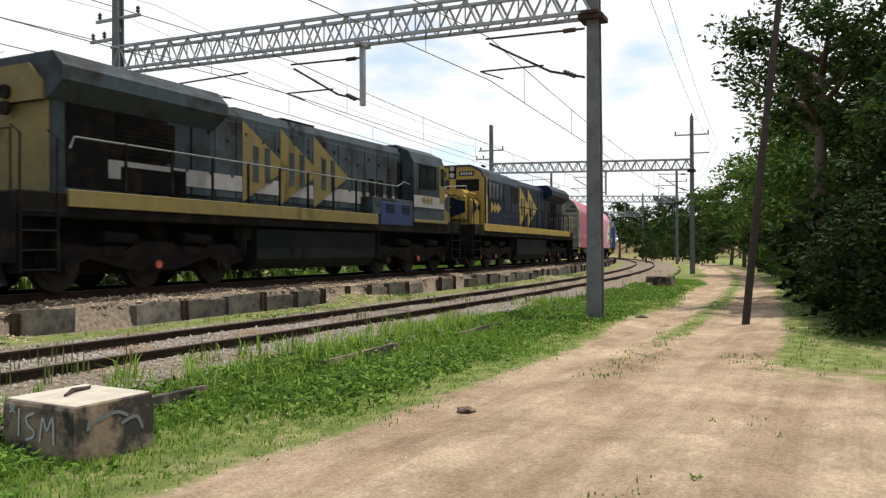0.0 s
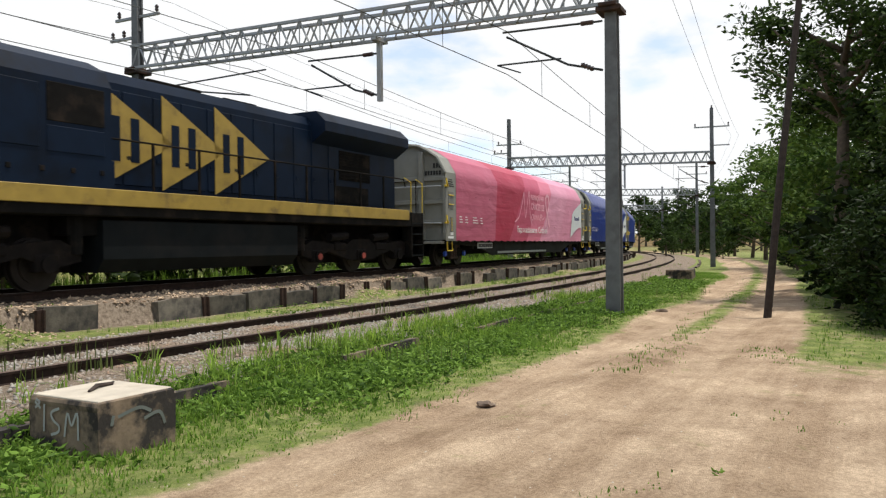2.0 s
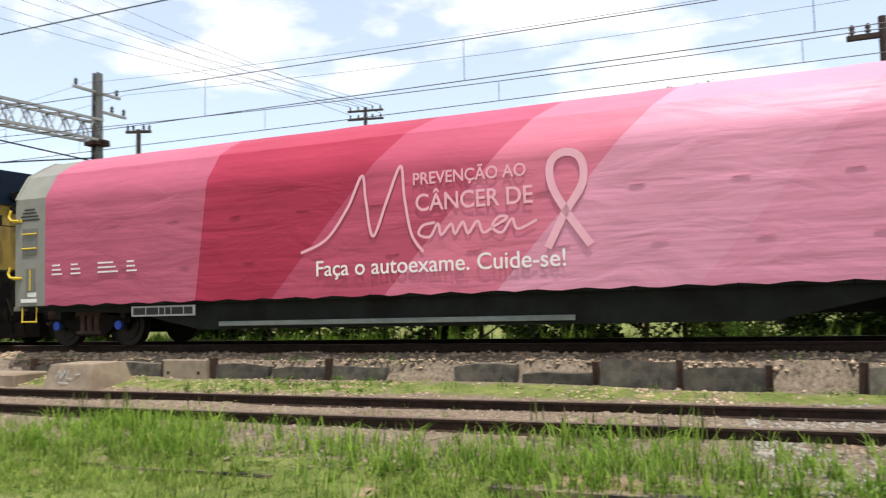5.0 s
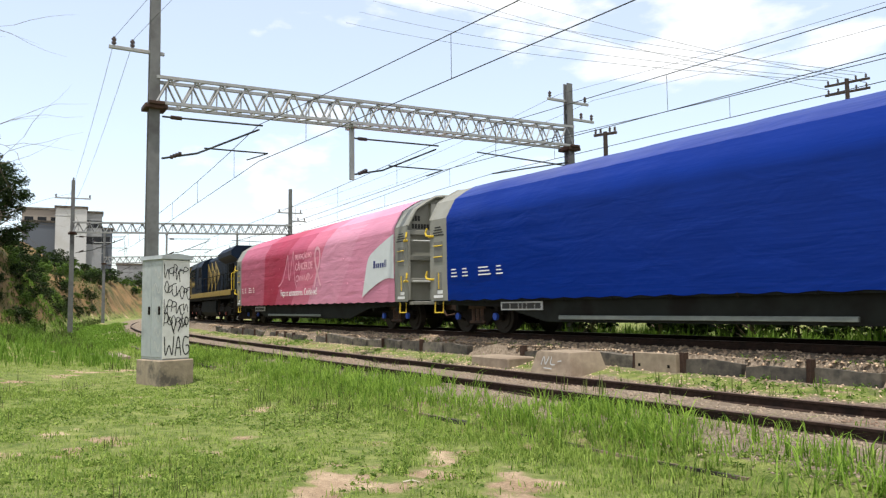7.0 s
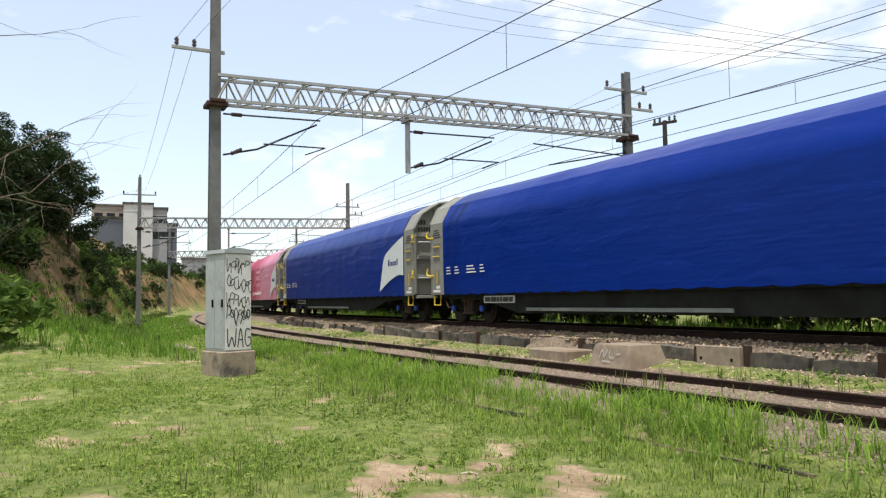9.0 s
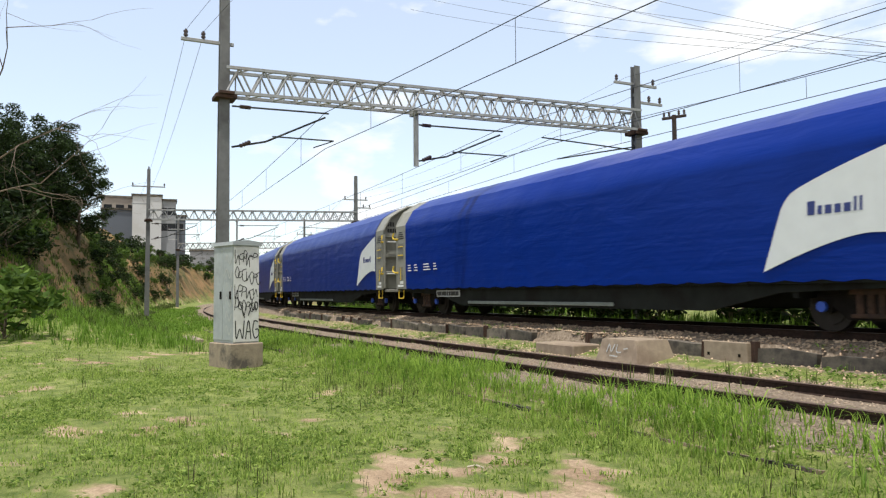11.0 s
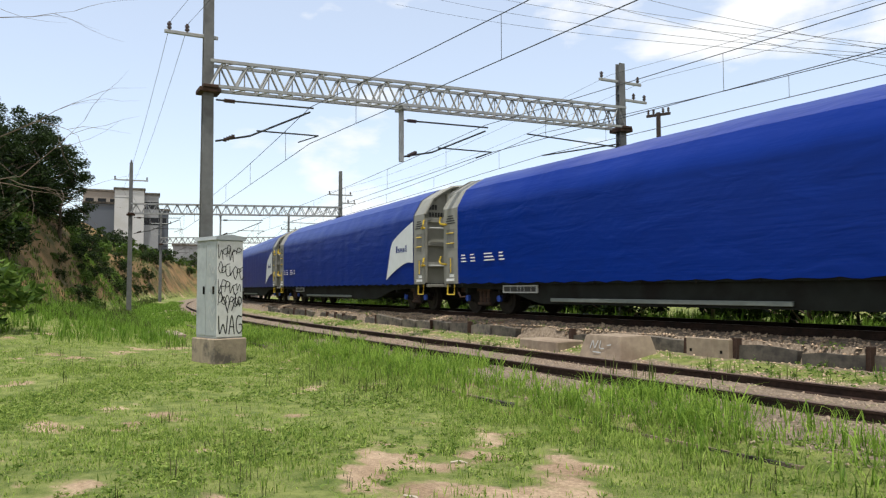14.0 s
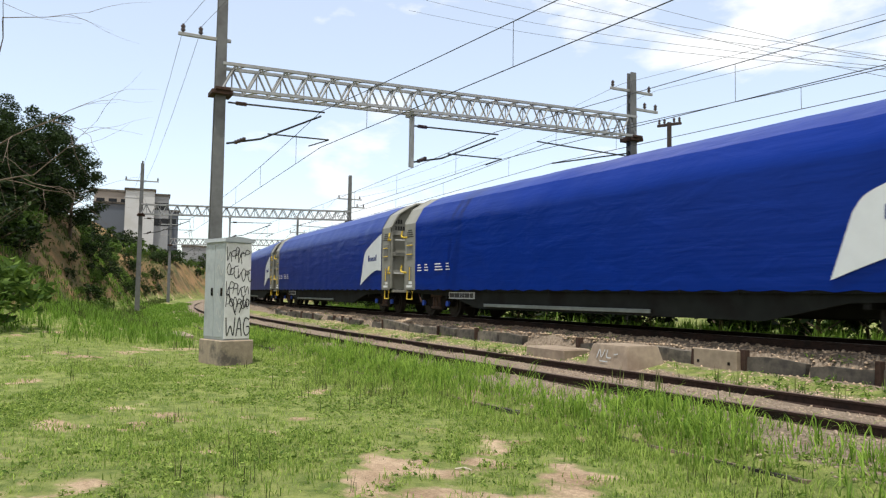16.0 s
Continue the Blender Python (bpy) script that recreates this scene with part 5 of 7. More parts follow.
        for sg in (-1, 1):
            y = sg * 1.12
            prism(g, [(-2.75, 0.52), (-2.75, 0.72), (-2.3, 0.92), (-1.5, 0.84), (-0.9, 0.70), (-0.45, 0.95), (0.45, 0.95), (0.9, 0.70), (1.5, 0.84), (2.3, 0.92), (2.75, 0.72), (2.75, 0.52), (2.2, 0.40), (1.6, 0.62), (0.55, 0.36), (-0.55, 0.36), (-1.6, 0.62), (-2.2, 0.40)], y - 0.09, y + 0.09, axis="y")
            for q in (-1.05, 1.05):
                solid(g, q - 0.3, q + 0.3, y - 0.12, y + 0.12, 0.62, 0.86, 0.04)
                tube(g, [(q - 0.5, y * 1.08, 1.0), (q + 0.3, y * 1.08, 1.05)], 0.11, 8)
        # core box made deep to hide the lit ground behind the truck
        solid(g, -2.5, 2.5, -0.68, 0.68, 0.30, 1.2)
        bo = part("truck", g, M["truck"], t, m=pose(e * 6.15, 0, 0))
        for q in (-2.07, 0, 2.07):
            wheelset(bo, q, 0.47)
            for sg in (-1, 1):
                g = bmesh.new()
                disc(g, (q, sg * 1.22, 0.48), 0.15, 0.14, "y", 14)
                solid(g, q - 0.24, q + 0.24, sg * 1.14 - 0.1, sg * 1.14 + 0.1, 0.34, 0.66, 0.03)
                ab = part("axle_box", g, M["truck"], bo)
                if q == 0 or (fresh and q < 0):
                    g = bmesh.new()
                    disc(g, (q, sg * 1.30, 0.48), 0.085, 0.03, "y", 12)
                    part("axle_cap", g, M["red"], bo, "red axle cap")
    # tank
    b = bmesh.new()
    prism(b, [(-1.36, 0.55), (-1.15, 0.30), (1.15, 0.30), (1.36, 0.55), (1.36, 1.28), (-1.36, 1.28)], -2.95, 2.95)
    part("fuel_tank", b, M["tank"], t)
    for sg in (-1, 1):
        for x in (-3.4, 3.3):
            b = bmesh.new()
            disc(b, (x, sg * 1.15, 1.0), 0.14, 0.7, "z", 10)
            part("air_reservoir", b, M["dark"], t)
    b = bmesh.new()
    disc(b, (-6.6, -0.9, 4.4), 0.05, 0.35, "x", 10)
    part("horn", b, M["dark"], t)
    b = bmesh.new()
    solid(b, -1.0, 0.6, -0.45, 0.45, 4.22, 4.38, 0.02)
    part("exhaust_stack", b, M["dark"], t)
    b = bmesh.new()
    solid(b, 1.4, 2.6, -0.4, 0.4, 4.22, 4.36, 0.02)
    part("roof_hatch", b, M["dark"], t)
    return t


M["recess_shade"] = mat("recess_shade_grey", (0.16, 0.16, 0.145), 0.7, vary=0.1, bump=0.02)
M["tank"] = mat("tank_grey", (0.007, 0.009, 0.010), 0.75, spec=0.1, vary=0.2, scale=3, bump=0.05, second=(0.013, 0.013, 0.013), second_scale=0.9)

SPEED, JOINT = 12.6, 69.0       # metres a second; where the joint behind the first wagon stands at the start
TRAIN = []
LOCO = 10.45


def wagon_place(i):
    return JOINT - HALF + 2 * HALF * i


def shorten(t, k):
    """Set the length between the couplers; trucks and wheels keep their shape."""
    done = set()
    for o in t.children:
        if o.name.startswith("truck"):
            o.location.x *= k
            continue
        for q in [o] + list(o.children_recursive):
            if q.data.name not in done:
                done.add(q.data.name)
                for v in q.data.vertices:
                    v.co.x *= k


def run_to(t):
    """Metres gone since the start; the train still gathers speed in the first seconds."""
    return SPEED * t + 1.1 * (1 - float(smooth(-0.6, 3.4, t)))


front = JOINT - 2 * HALF
lead = loco(pose(0, 0, 0), False)
shorten(lead, 0.95)
TRAIN.append((lead, front - 29.6, 180))
second = loco(pose(0, 0, 0), True)
shorten(second, 0.97)
TRAIN.append((second, front - 0.97 * LOCO + 0.2, 0))
TRAIN.append((covered_wagon(pose(0, 0, 0), True), wagon_place(0), 0))
blue = covered_wagon(pose(0, 0, 0), False)
TRAIN.append((blue, wagon_place(1), 0))
for i in range(2, 12):
    c = copy_thing(blue, pose(0, 0, 0))
    WHEELSETS += [o for o in c.children_recursive if o.name.startswith("wheelset")]
    TRAIN.append((c, wagon_place(i), 0))


def motions():
    """The train runs to -s; every wheel turns with it."""
    for ob, s0, turn in TRAIN:
        walk(ob, [(t, along(s0 - run_to(t), YM, ZM, turn)) for t in np.arange(0, 16.01, 0.5)])
    # wheels: one turning, shared by all; under 90 degrees from row to row
    first = WHEELSETS[0]
    n = 400
    walk(first, [(16.0 * i / n, pose(0, 0, 0, 0, -math.degrees(run_to(16.0 * i / n) / 0.45), 0)) for i in range(n + 1)])
    for w in WHEELSETS[1:]:
        w.rotation_mode = "QUATERNION"
        w.animation_data_create()
        w.animation_data.action = first.animation_data.action
        w.animation_data.action_slot = first.animation_data.action_slot


# ---- things beside the line ----
def concrete_block(m, w, d, h, label, graffiti=True):
    t = empty("concrete_block", m, label, "concrete block")
    b = bmesh.new()
    prism(b, [(-w / 2, -0.1), (w / 2, -0.1), (w / 2 * 0.97, h - 0.07), (w / 2, h - 0.05), (w / 2 * 0.95, h), (-w / 2 * 0.95, h), (-w / 2, h - 0.05), (-w / 2 * 0.97, h - 0.07)], -d / 2, d / 2, axis="y")
    bmesh.ops.bevel(b, geom=b.edges[:], offset=0.012, segments=1, affect="EDGES")
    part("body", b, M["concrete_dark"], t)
    # paler cap: sunlight on the top is put into its colour
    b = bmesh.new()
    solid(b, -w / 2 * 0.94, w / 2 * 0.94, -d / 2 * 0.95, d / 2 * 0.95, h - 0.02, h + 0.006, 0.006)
    part("top", b, M["concrete_pale"], t, "flat top, painted paler where the sun falls")
    if graffiti:
        for pts in ([(-0.34, h - 0.10), (-0.28, h - 0.05), (-0.33, h - 0.03)], [(-0.34, h - 0.05), (-0.27, h - 0.10)], [(-0.22, h - 0.06), (-0.23, h - 0.28)], [(-0.03, h - 0.08), (-0.13, h - 0.12), (-0.11, h - 0.18), (-0.04, h - 0.22), (-0.05, h - 0.27), (-0.14, h - 0.30)], [(0.03, h - 0.30), (0.07, h - 0.11), (0.12, h - 0.20), (0.19, h - 0.10), (0.20, h - 0.31)]):
            g = stroke(t, curve_pts(pts, 0, 5), 0.011, M["strip"], "graffiti_stroke")
            g.matrix_basis = pose(-w / 2 - 0.004, 0, 0, 0, 0, -90)
        for pts in ([(-0.24, h - 0.12), (-0.26, h - 0.2)], [(-0.2, h - 0.14), (0.0, h - 0.10), (0.12, h - 0.15)], [(0.05, h - 0.2), (0.2, h - 0.17), (0.26, h - 0.28)]):
            stroke(t, curve_pts(pts, -d / 2 - 0.004, 5), 0.014, M["strip_dim"], "graffiti_stroke")
    return t


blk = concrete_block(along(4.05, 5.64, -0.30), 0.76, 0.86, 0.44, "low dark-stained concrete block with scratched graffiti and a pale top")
b = bmesh.new()
tube(b, [(-0.1, -0.05, 0.475), (0.05, 0.05, 0.49), (0.22, 0.08, 0.48), (0.3, 0.16, 0.476)], [0.012, 0.02, 0.016, 0.008], 6)
tw = tagged(part("twig", b, M["wood"], None, "", along(4.02, 5.7, -0.32)), "dry twig lying on the concrete block", "twig")
t = empty("concrete_block", along(-11.75, 11.3, -0.12), "tan concrete block with sloping sides and faint white scrawls", "concrete block")
b = bmesh.new()
ring = [[b.verts.new((sx * w, sq * d, z)) for sx, sq in ((-1, -1), (1, -1), (1, 1), (-1, 1))] for w, d, z in ((0.68, 0.56, -0.12), (0.63, 0.50, 0.1), (0.53, 0.42, 0.47))]
for u, v in zip(ring, ring[1:]):
    for k in range(4):
        b.faces.new((u[k], u[(k + 1) % 4], v[(k + 1) % 4], v[k]))
b.faces.new(ring[-1])
b.faces.new(ring[0][::-1])
bmesh.ops.bevel(b, geom=b.edges[:], offset=0.018, segments=2, affect="EDGES")
part("body", b, M["concrete_tan"], t)
for pts in ([(-0.3, 0.16), (-0.24, 0.33), (-0.16, 0.18), (-0.08, 0.34)], [(0.0, 0.34), (0.0, 0.19), (0.14, 0.18)], [(0.2, 0.25), (0.32, 0.27)], [(-0.2, 0.1), (0.05, 0.09)]):
    g = stroke(t, curve_pts(pts, 0, 5), 0.012, M["strip"], "graffiti_stroke")
    g.matrix_basis = pose(0, -0.534, 0.04, -12, 0, 0)
b = bmesh.new()
solid(b, -0.75, 0.75, -0.4, 0.4, -0.12, 0.16, 0.03)
tagged(part("concrete_slab", b, M["concrete_tan"], None, "", along(-14.3, 11.5, -0.04)), "broken concrete slab by the retaining wall", "concrete slab")
b = bmesh.new()
solid(b, -0.6, 0.6, -0.42, 0.42, -0.14, 0.0, 0.03)
tagged(part("foundation_slab", b, M["concrete_tan"], None, "", along(3.4, 11.6, -0.02) @ pose(0, 0, 0, 2, 3, 5)), "thin concrete foundation slab under the rusty post", "concrete slab")
b = bmesh.new()
solid(b, -0.9, 0.9, -0.55, 0.55, -0.2, 0.30, 0.03)
tagged(part("culvert_block", b, M["concrete_dark"], None, "", along(34.5, 5.9, -0.15)), "low concrete culvert head in the grass", "concrete block")
b = bmesh.new()
solid(b, -1.3, 1.3, -0.5, 0.5, -0.1, 0.08, 0.02)
tagged(part("concrete_slab", b, M["concrete_tan"], None, "", along(-27.5, 4.6, -0.27)), "pale slab lying in the grass", "concrete slab")


def bent_post():
    """An old rail set up as a post, bent, with a box on two brackets near its head."""
    t = empty("rusty_post", along(3.28, 11.75, -0.02), "bent rusty rail post with a grey box near its head", "post")
    b = bmesh.new()
    pts = [(0.0, 0, 0), (0.10, 0, 0.8), (0.24, 0, 1.6), (0.42, 0, 2.4), (0.56, 0, 2.95), (0.66, 0, 3.45), (0.70, 0, 4.1), (0.70, 0, 5.4), (0.70, 0, 6.9)]
    prof = [(-0.10, -0.085), (0.10, -0.085), (0.10, -0.06), (0.022, -0.045), (0.022, 0.045), (0.055, 0.06), (0.055, 0.10), (-0.055, 0.10), (-0.055, 0.06), (-0.022, 0.045), (-0.022, -0.045), (-0.10, -0.06)]
    rings = []
    for i, q in enumerate(pts):
        d = (Vector(pts[min(i + 1, len(pts) - 1)]) - Vector(pts[max(i - 1, 0)])).normalized()
        n = Vector((d.z, 0, -d.x))
        rings.append([b.verts.new(Vector(q) + Vector((0, 1, 0)) * u + n * w) for u, w in prof])
    for u, v in zip(rings, rings[1:]):
        for k in range(len(prof)):
            b.faces.new((u[k], u[(k + 1) % len(prof)], v[(k + 1) % len(prof)], v[k]))
    b.faces.new(rings[0][::-1])
    b.faces.new(rings[-1])
    part("rail_post", b, M["post_rust"], t)
    b = bmesh.new()
    for z in (5.35, 5.82):
        solid(b, -0.02, 0.92, -0.11, 0.11, z - 0.05, z + 0.05, 0.01)
    part("bracket", b, M["rust"], t)
    b = bmesh.new()
    solid(b, -0.22, 0.20, -0.22, 0.22, 5.34, 6.5, 0.02)
    solid(b, -0.25, 0.23, -0.25, 0.25, 5.28, 5.34, 0.01)
    part("box", b, M["cab_grey"], t, "weathered grey metal box")
    b = bmesh.new()
    tube(b, [(0.18, -0.06, 0.02), (0.25, -0.1, 1.4), (0.5, -0.12, 3.4), (0.56, -0.1, 5.3)], 0.014, 6)
    part("cable", b, M["dark"], t)
    b = bmesh.new()
    tube(b, [(0.12, -0.1, 1.75), (0.40, -0.1, 1.70)], 0.03, 6)
    part("clamp", b, M["dark"], t)


bent_post()


def cabinet():
    """A steel line cabinet on a concrete plinth, scrawled over."""
    t = empty("line_cabinet", pose(-17.72, 4.83, -0.32, 0, 0, 14) @ Matrix.Diagonal((0.92, 0.92, 1.06, 1)), "pale steel track-side cabinet covered in black graffiti on a concrete plinth", "cabinet")
    b = bmesh.new()
    solid(b, -0.56, 0.56, -0.44, 0.44, -0.1, 0.52, 0.02)
    part("plinth", b, M["plinth"], t)
    b = bmesh.new()
    solid(b, -0.48, 0.48, -0.36, 0.36, 0.52, 2.62, 0.012)
    part("body", b, M["cab_grey"], t)
    b = bmesh.new()
    prism(b, [(-0.41, 2.60), (0.41, 2.60), (0.39, 2.68), (0, 2.72), (-0.39, 2.68)], -0.53, 0.53)
    part("lid", b, M["cab_grey"], t)
    # this end faces the sun; the light is in the panel's colour
    b = bmesh.new()
    solid(b, 0.478, 0.492, -0.345, 0.345, 0.55, 2.58, 0.004)
    face = part("end_panel", b, M["cab_lit"], t, "sunlit end panel painted lighter, with black scrawl")
    for x in (-0.235, 0.235):
        b = bmesh.new()
        solid(b, x - 0.225, x + 0.225, -0.375, -0.36, 0.58, 2.55, 0.004)
        d = part("door", b, M["cab_grey"], t)
        b = bmesh.new()
        solid(b, x + 0.13, x + 0.19, -0.41, -0.375, 1.45, 1.62, 0.01)
        part("handle", b, M["dark"], d)
    rng = random.Random(5)
    # five rows of scrawl; the lowest reads in large letters
    def scrawl(pts, r=0.011):
        g = stroke(face, [(u, 0, z) for u, _, z in curve_pts(pts, 0, 6)], r, M["black_ink"], "graffiti_stroke")
        g.matrix_basis = pose(0.496, 0, 0, 0, 0, 90)
    for row, z in enumerate((2.36, 1.98, 1.62, 1.30)):
        u = -0.32
        while u < 0.26:
            w = rng.uniform(0.09, 0.14)
            lo, hi = z - rng.uniform(0.05, 0.19), z + rng.uniform(0.04, 0.17)
            z += rng.uniform(-0.03, 0.03)
            kind = rng.randrange(4)
            if kind == 0:
                scrawl([(u, hi), (u + 0.1 * w, lo), (u + 0.7 * w, z), (u + w, lo - 0.03)], 0.0095)
            elif kind == 1:
                scrawl([(u, lo), (u + 0.3 * w, hi), (u + w, hi - 0.03), (u + 0.8 * w, z), (u + 0.2 * w, z - 0.02)], 0.0095)
            elif kind == 2:
                scrawl([(u + w, hi), (u + 0.1 * w, hi - 0.04), (u + 0.1 * w, z - 0.05), (u + 0.6 * w, lo), (u + 1.2 * w, lo + 0.06)], 0.0095)
            else:
                scrawl([(u, z), (u + 0.5 * w, hi), (u + w, z), (u + 0.5 * w, lo), (u + 0.05 * w, z - 0.01)], 0.0095)
            u += w * rng.uniform(0.6, 1.05)
    scrawl([(0.24, 1.40), (0.31, 1.36), (0.30, 1.25), (0.24, 1.24), (0.22, 1.33), (0.26, 1.40)], 0.014)
    for q in ((-0.26, 1.5, -0.05, 1.05), (0.16, 1.45, 0.05, 1.1)):
        scrawl([(q[0], q[1]), ((q[0] + q[2]) / 2 + 0.02, (q[1] + q[3]) / 2), (q[2], q[3])], 0.013)
    scrawl([(-0.30, 1.0), (-0.27, 0.62), (-0.18, 0.82), (-0.10, 0.62), (-0.06, 1.0)], 0.014)
    scrawl([(-0.02, 0.60), (0.06, 1.0), (0.13, 0.60)], 0.014)
    scrawl([(0.0, 0.76), (0.12, 0.76)], 0.014)
    scrawl([(0.33, 0.96), (0.22, 0.98), (0.18, 0.78), (0.24, 0.62), (0.34, 0.68), (0.33, 0.8), (0.25, 0.8)], 0.014)
    for k in range(6):
        z = 0.75 + 0.3 * k
        g = stroke(t, curve_pts([(0.12 + rng.uniform(-.1, .1), z), (0.2, z + 0.15), (0.34, z - 0.05), (0.44, z + 0.1)], -0.38, 5), 0.014, M["strip"], "graffiti_stroke")


M["plinth"] = mat("plinth_concrete", (0.29, 0.235, 0.17), 0.92, vary=0.25, scale=5, bump=0.5, bump_scale=25, second=(0.10, 0.085, 0.07), second_scale=2.6)
cabinet()


def wood_pole(m, h, lean_x, lean_y, arms, label, r=0.13):
    t = empty("utility_pole", m, label, "utility pole")
    b = bmesh.new()
    top = Vector((lean_x, lean_y, h))
    tube(b, [(0, 0, -0.4), top * 0.35, top * 0.7, top], [r, r * 0.92, r * 0.84, r * 0.75], 10)
    part("pole", b, M["wood"], t)
    for k, (dz, w, turn) in enumerate(arms):
        b = bmesh.new()
        solid(b, -w / 2, w / 2, -0.05, 0.05, -0.06, 0.06, 0.01, Matrix.Translation(top * ((h - dz) / h)) @ Matrix.Rotation(math.radians(turn), 4, "Z"))
        part("crossarm", b, M["wood"], t)
        for u in (-0.42, -0.2, 0.2, 0.42):
            b = bmesh.new()
            q = Matrix.Translation(top * ((h - dz) / h)) @ Matrix.Rotation(math.radians(turn), 4, "Z") @ Vector((u * w, 0, 0))
            insulator(b, q.x, q.y, q.z + 0.05)
            part("insulator", b, M["insulator"], t)
    return t


wood_pole(pose(17.9, 2.2, -0.3), 8.4, 1.35, -0.75, [], "bare dark wooden pole leaning over the dirt track", 0.085)
wood_pole(pose(-23.7, 25.7, 0.2), 8.9, 0, 0, [(0.1, 1.1, 20)], "short dark wooden post with one arm beyond the tracks", 0.13)
wood_pole(pose(-20.1, 40.2, 0.6), 12.4, 0, 0, [(0.2, 2.2, 10), (0.7, 2.2, 10)], "dark wooden power pole with two crossarms", 0.14)
wood_pole(along(3.2, 18.4, 0.0), 7.2, 0.0, 0.0, [(0.4, 1.4, 0)], "dark old post with an arm beyond the main line", 0.11)


def sky_lines():
    w = empty("power_line", pose(0, 0, 0), "thin power lines slung from the wooden pole beyond the tracks", "power line")
    pole = Vector((-20.1, 40.2, 0.6))
    for k in range(6):
        b = bmesh.new()
        u = (-0.42, -0.2, 0.2, 0.42, -0.42, 0.42)[k] * 2.2
        a = pole + Vector((u * math.cos(radians(10)), u * math.sin(radians(10)), (12.5 if k < 4 else 12.0)))
        c = Vector((-66 + 1.5 * k, 35 + 0.7 * k, 29.5 + 0.75 * k))
        tube(b, [(*a.lerp(c, i / 16).xy, a.lerp(c, i / 16).z - 0.7 * 4 * (i / 16) * (1 - i / 16)) for i in range(17)], 0.013, 4, False)
        part("line", b, M["wire"], w)


sky_lines()


def block_of_flats(m, w, d, h, material, floors, cols, label):
    t = empty("building", m, label, "building", "houses on the hill")
    b = bmesh.new()
    solid(b, -w / 2, w / 2, -d / 2, d / 2, -6, h)
    part("wall", b, material, t)
    b = bmesh.new()
    solid(b, -w / 2 - 0.2, w / 2 + 0.2, -d / 2 - 0.2, d / 2 + 0.2, h, h + 0.35)
    part("roof", b, M["concrete"], t)
    for f in range(floors):
        for c in range(cols):
            for ax in (0, 1):
                b = bmesh.new()
                z = h - 2.6 - 2.9 * f
                if ax:
                    u = -d / 2 + d * (c + 0.5) / cols
                    solid(b, w / 2 - 0.05, w / 2 + 0.03, u - 0.7, u + 0.7, z, z + 1.3)
                else:
                    u = -w / 2 + w * (c + 0.5) / cols
                    solid(b, u - 0.8, u + 0.8, -d / 2 - 0.03, -d / 2 + 0.05, z, z + 1.3)
                part("window", b, M["glass"], t)
    return t


def bearing(deg, dist, z, turn=0):
    a = radians(deg)
    return pose(dist * math.cos(a), dist * math.sin(a), z, 0, 0, turn)


block_of_flats(bearing(170.85, 150, 12.6, -9.2), 5.4, 4.9, 6.6, M["house_white"], 0, 1, "white rendered apartment block on the hill")
block_of_flats(bearing(169.5, 151, 10.6, -10.5), 4.6, 2.9, 8.0, M["house_grey"], 2, 2, "pale apartment block with dark windows on the hill")
block_of_flats(bearing(168.7, 153, 9.6, -11.3), 3.6, 2.2, 6.4, M["house_dark"], 1, 1, "dark clad annexe stepping down the hill")
block_of_flats(bearing(166.9, 190, 8.0, -13), 5.0, 7.0, 3.6, M["house_grey"], 0, 2, "low grey house beyond the annexe")
block_of_flats(bearing(172.6, 153, 12.2, -7.4), 6, 6.0, 4.6, M["house_dark"], 0, 3, "long building with a dark clad lower storey")
block_of_flats(bearing(172.6, 156, 16.8, -7.4), 6, 6.2, 2.6, M["house_brown"], 1, 3, "brown upper storey of the long hillside building")


# ---- plants ----
def leaf_cloud(rng, centres, radii, n, size, flat=0.75):
    """Small folded leaves strewn over the outside of clumps."""
    k = rng.integers(0, len(centres), n)
    d = rng.normal(size=(n, 3))
    d /= np.linalg.norm(d, axis=1, keepdims=True)
    rad = radii[k][:, None] * (rng.random((n, 1)) ** 0.45)
    c = centres[k] + d * rad * np.array([1, 1, flat])
    u = rng.normal(size=(n, 3))
    u[:, 2] *= 0.6
    u /= np.linalg.norm(u, axis=1, keepdims=True)
    v = np.cross(u, d + 0.6 * rng.normal(size=(n, 3)))
    v /= np.linalg.norm(v, axis=1, keepdims=True) + 1e-9
    L = size * rng.uniform(0.6, 1.3, (n, 1))
    W = L * 0.42
    nrm = np.cross(u, v)
    a, e = c - u * L, c + u * L
    l, r = c + v * W + nrm * W * 0.4, c - v * W + nrm * W * 0.4
    co = np.stack([a, l, e, r], 1).reshape(-1, 3)
    i = np.arange(n)[:, None] * 4
    return co, np.concatenate([np.stack([i[:, 0], i[:, 0] + 1, i[:, 0] + 2], 1), np.stack([i[:, 0], i[:, 0] + 2, i[:, 0] + 3], 1)])


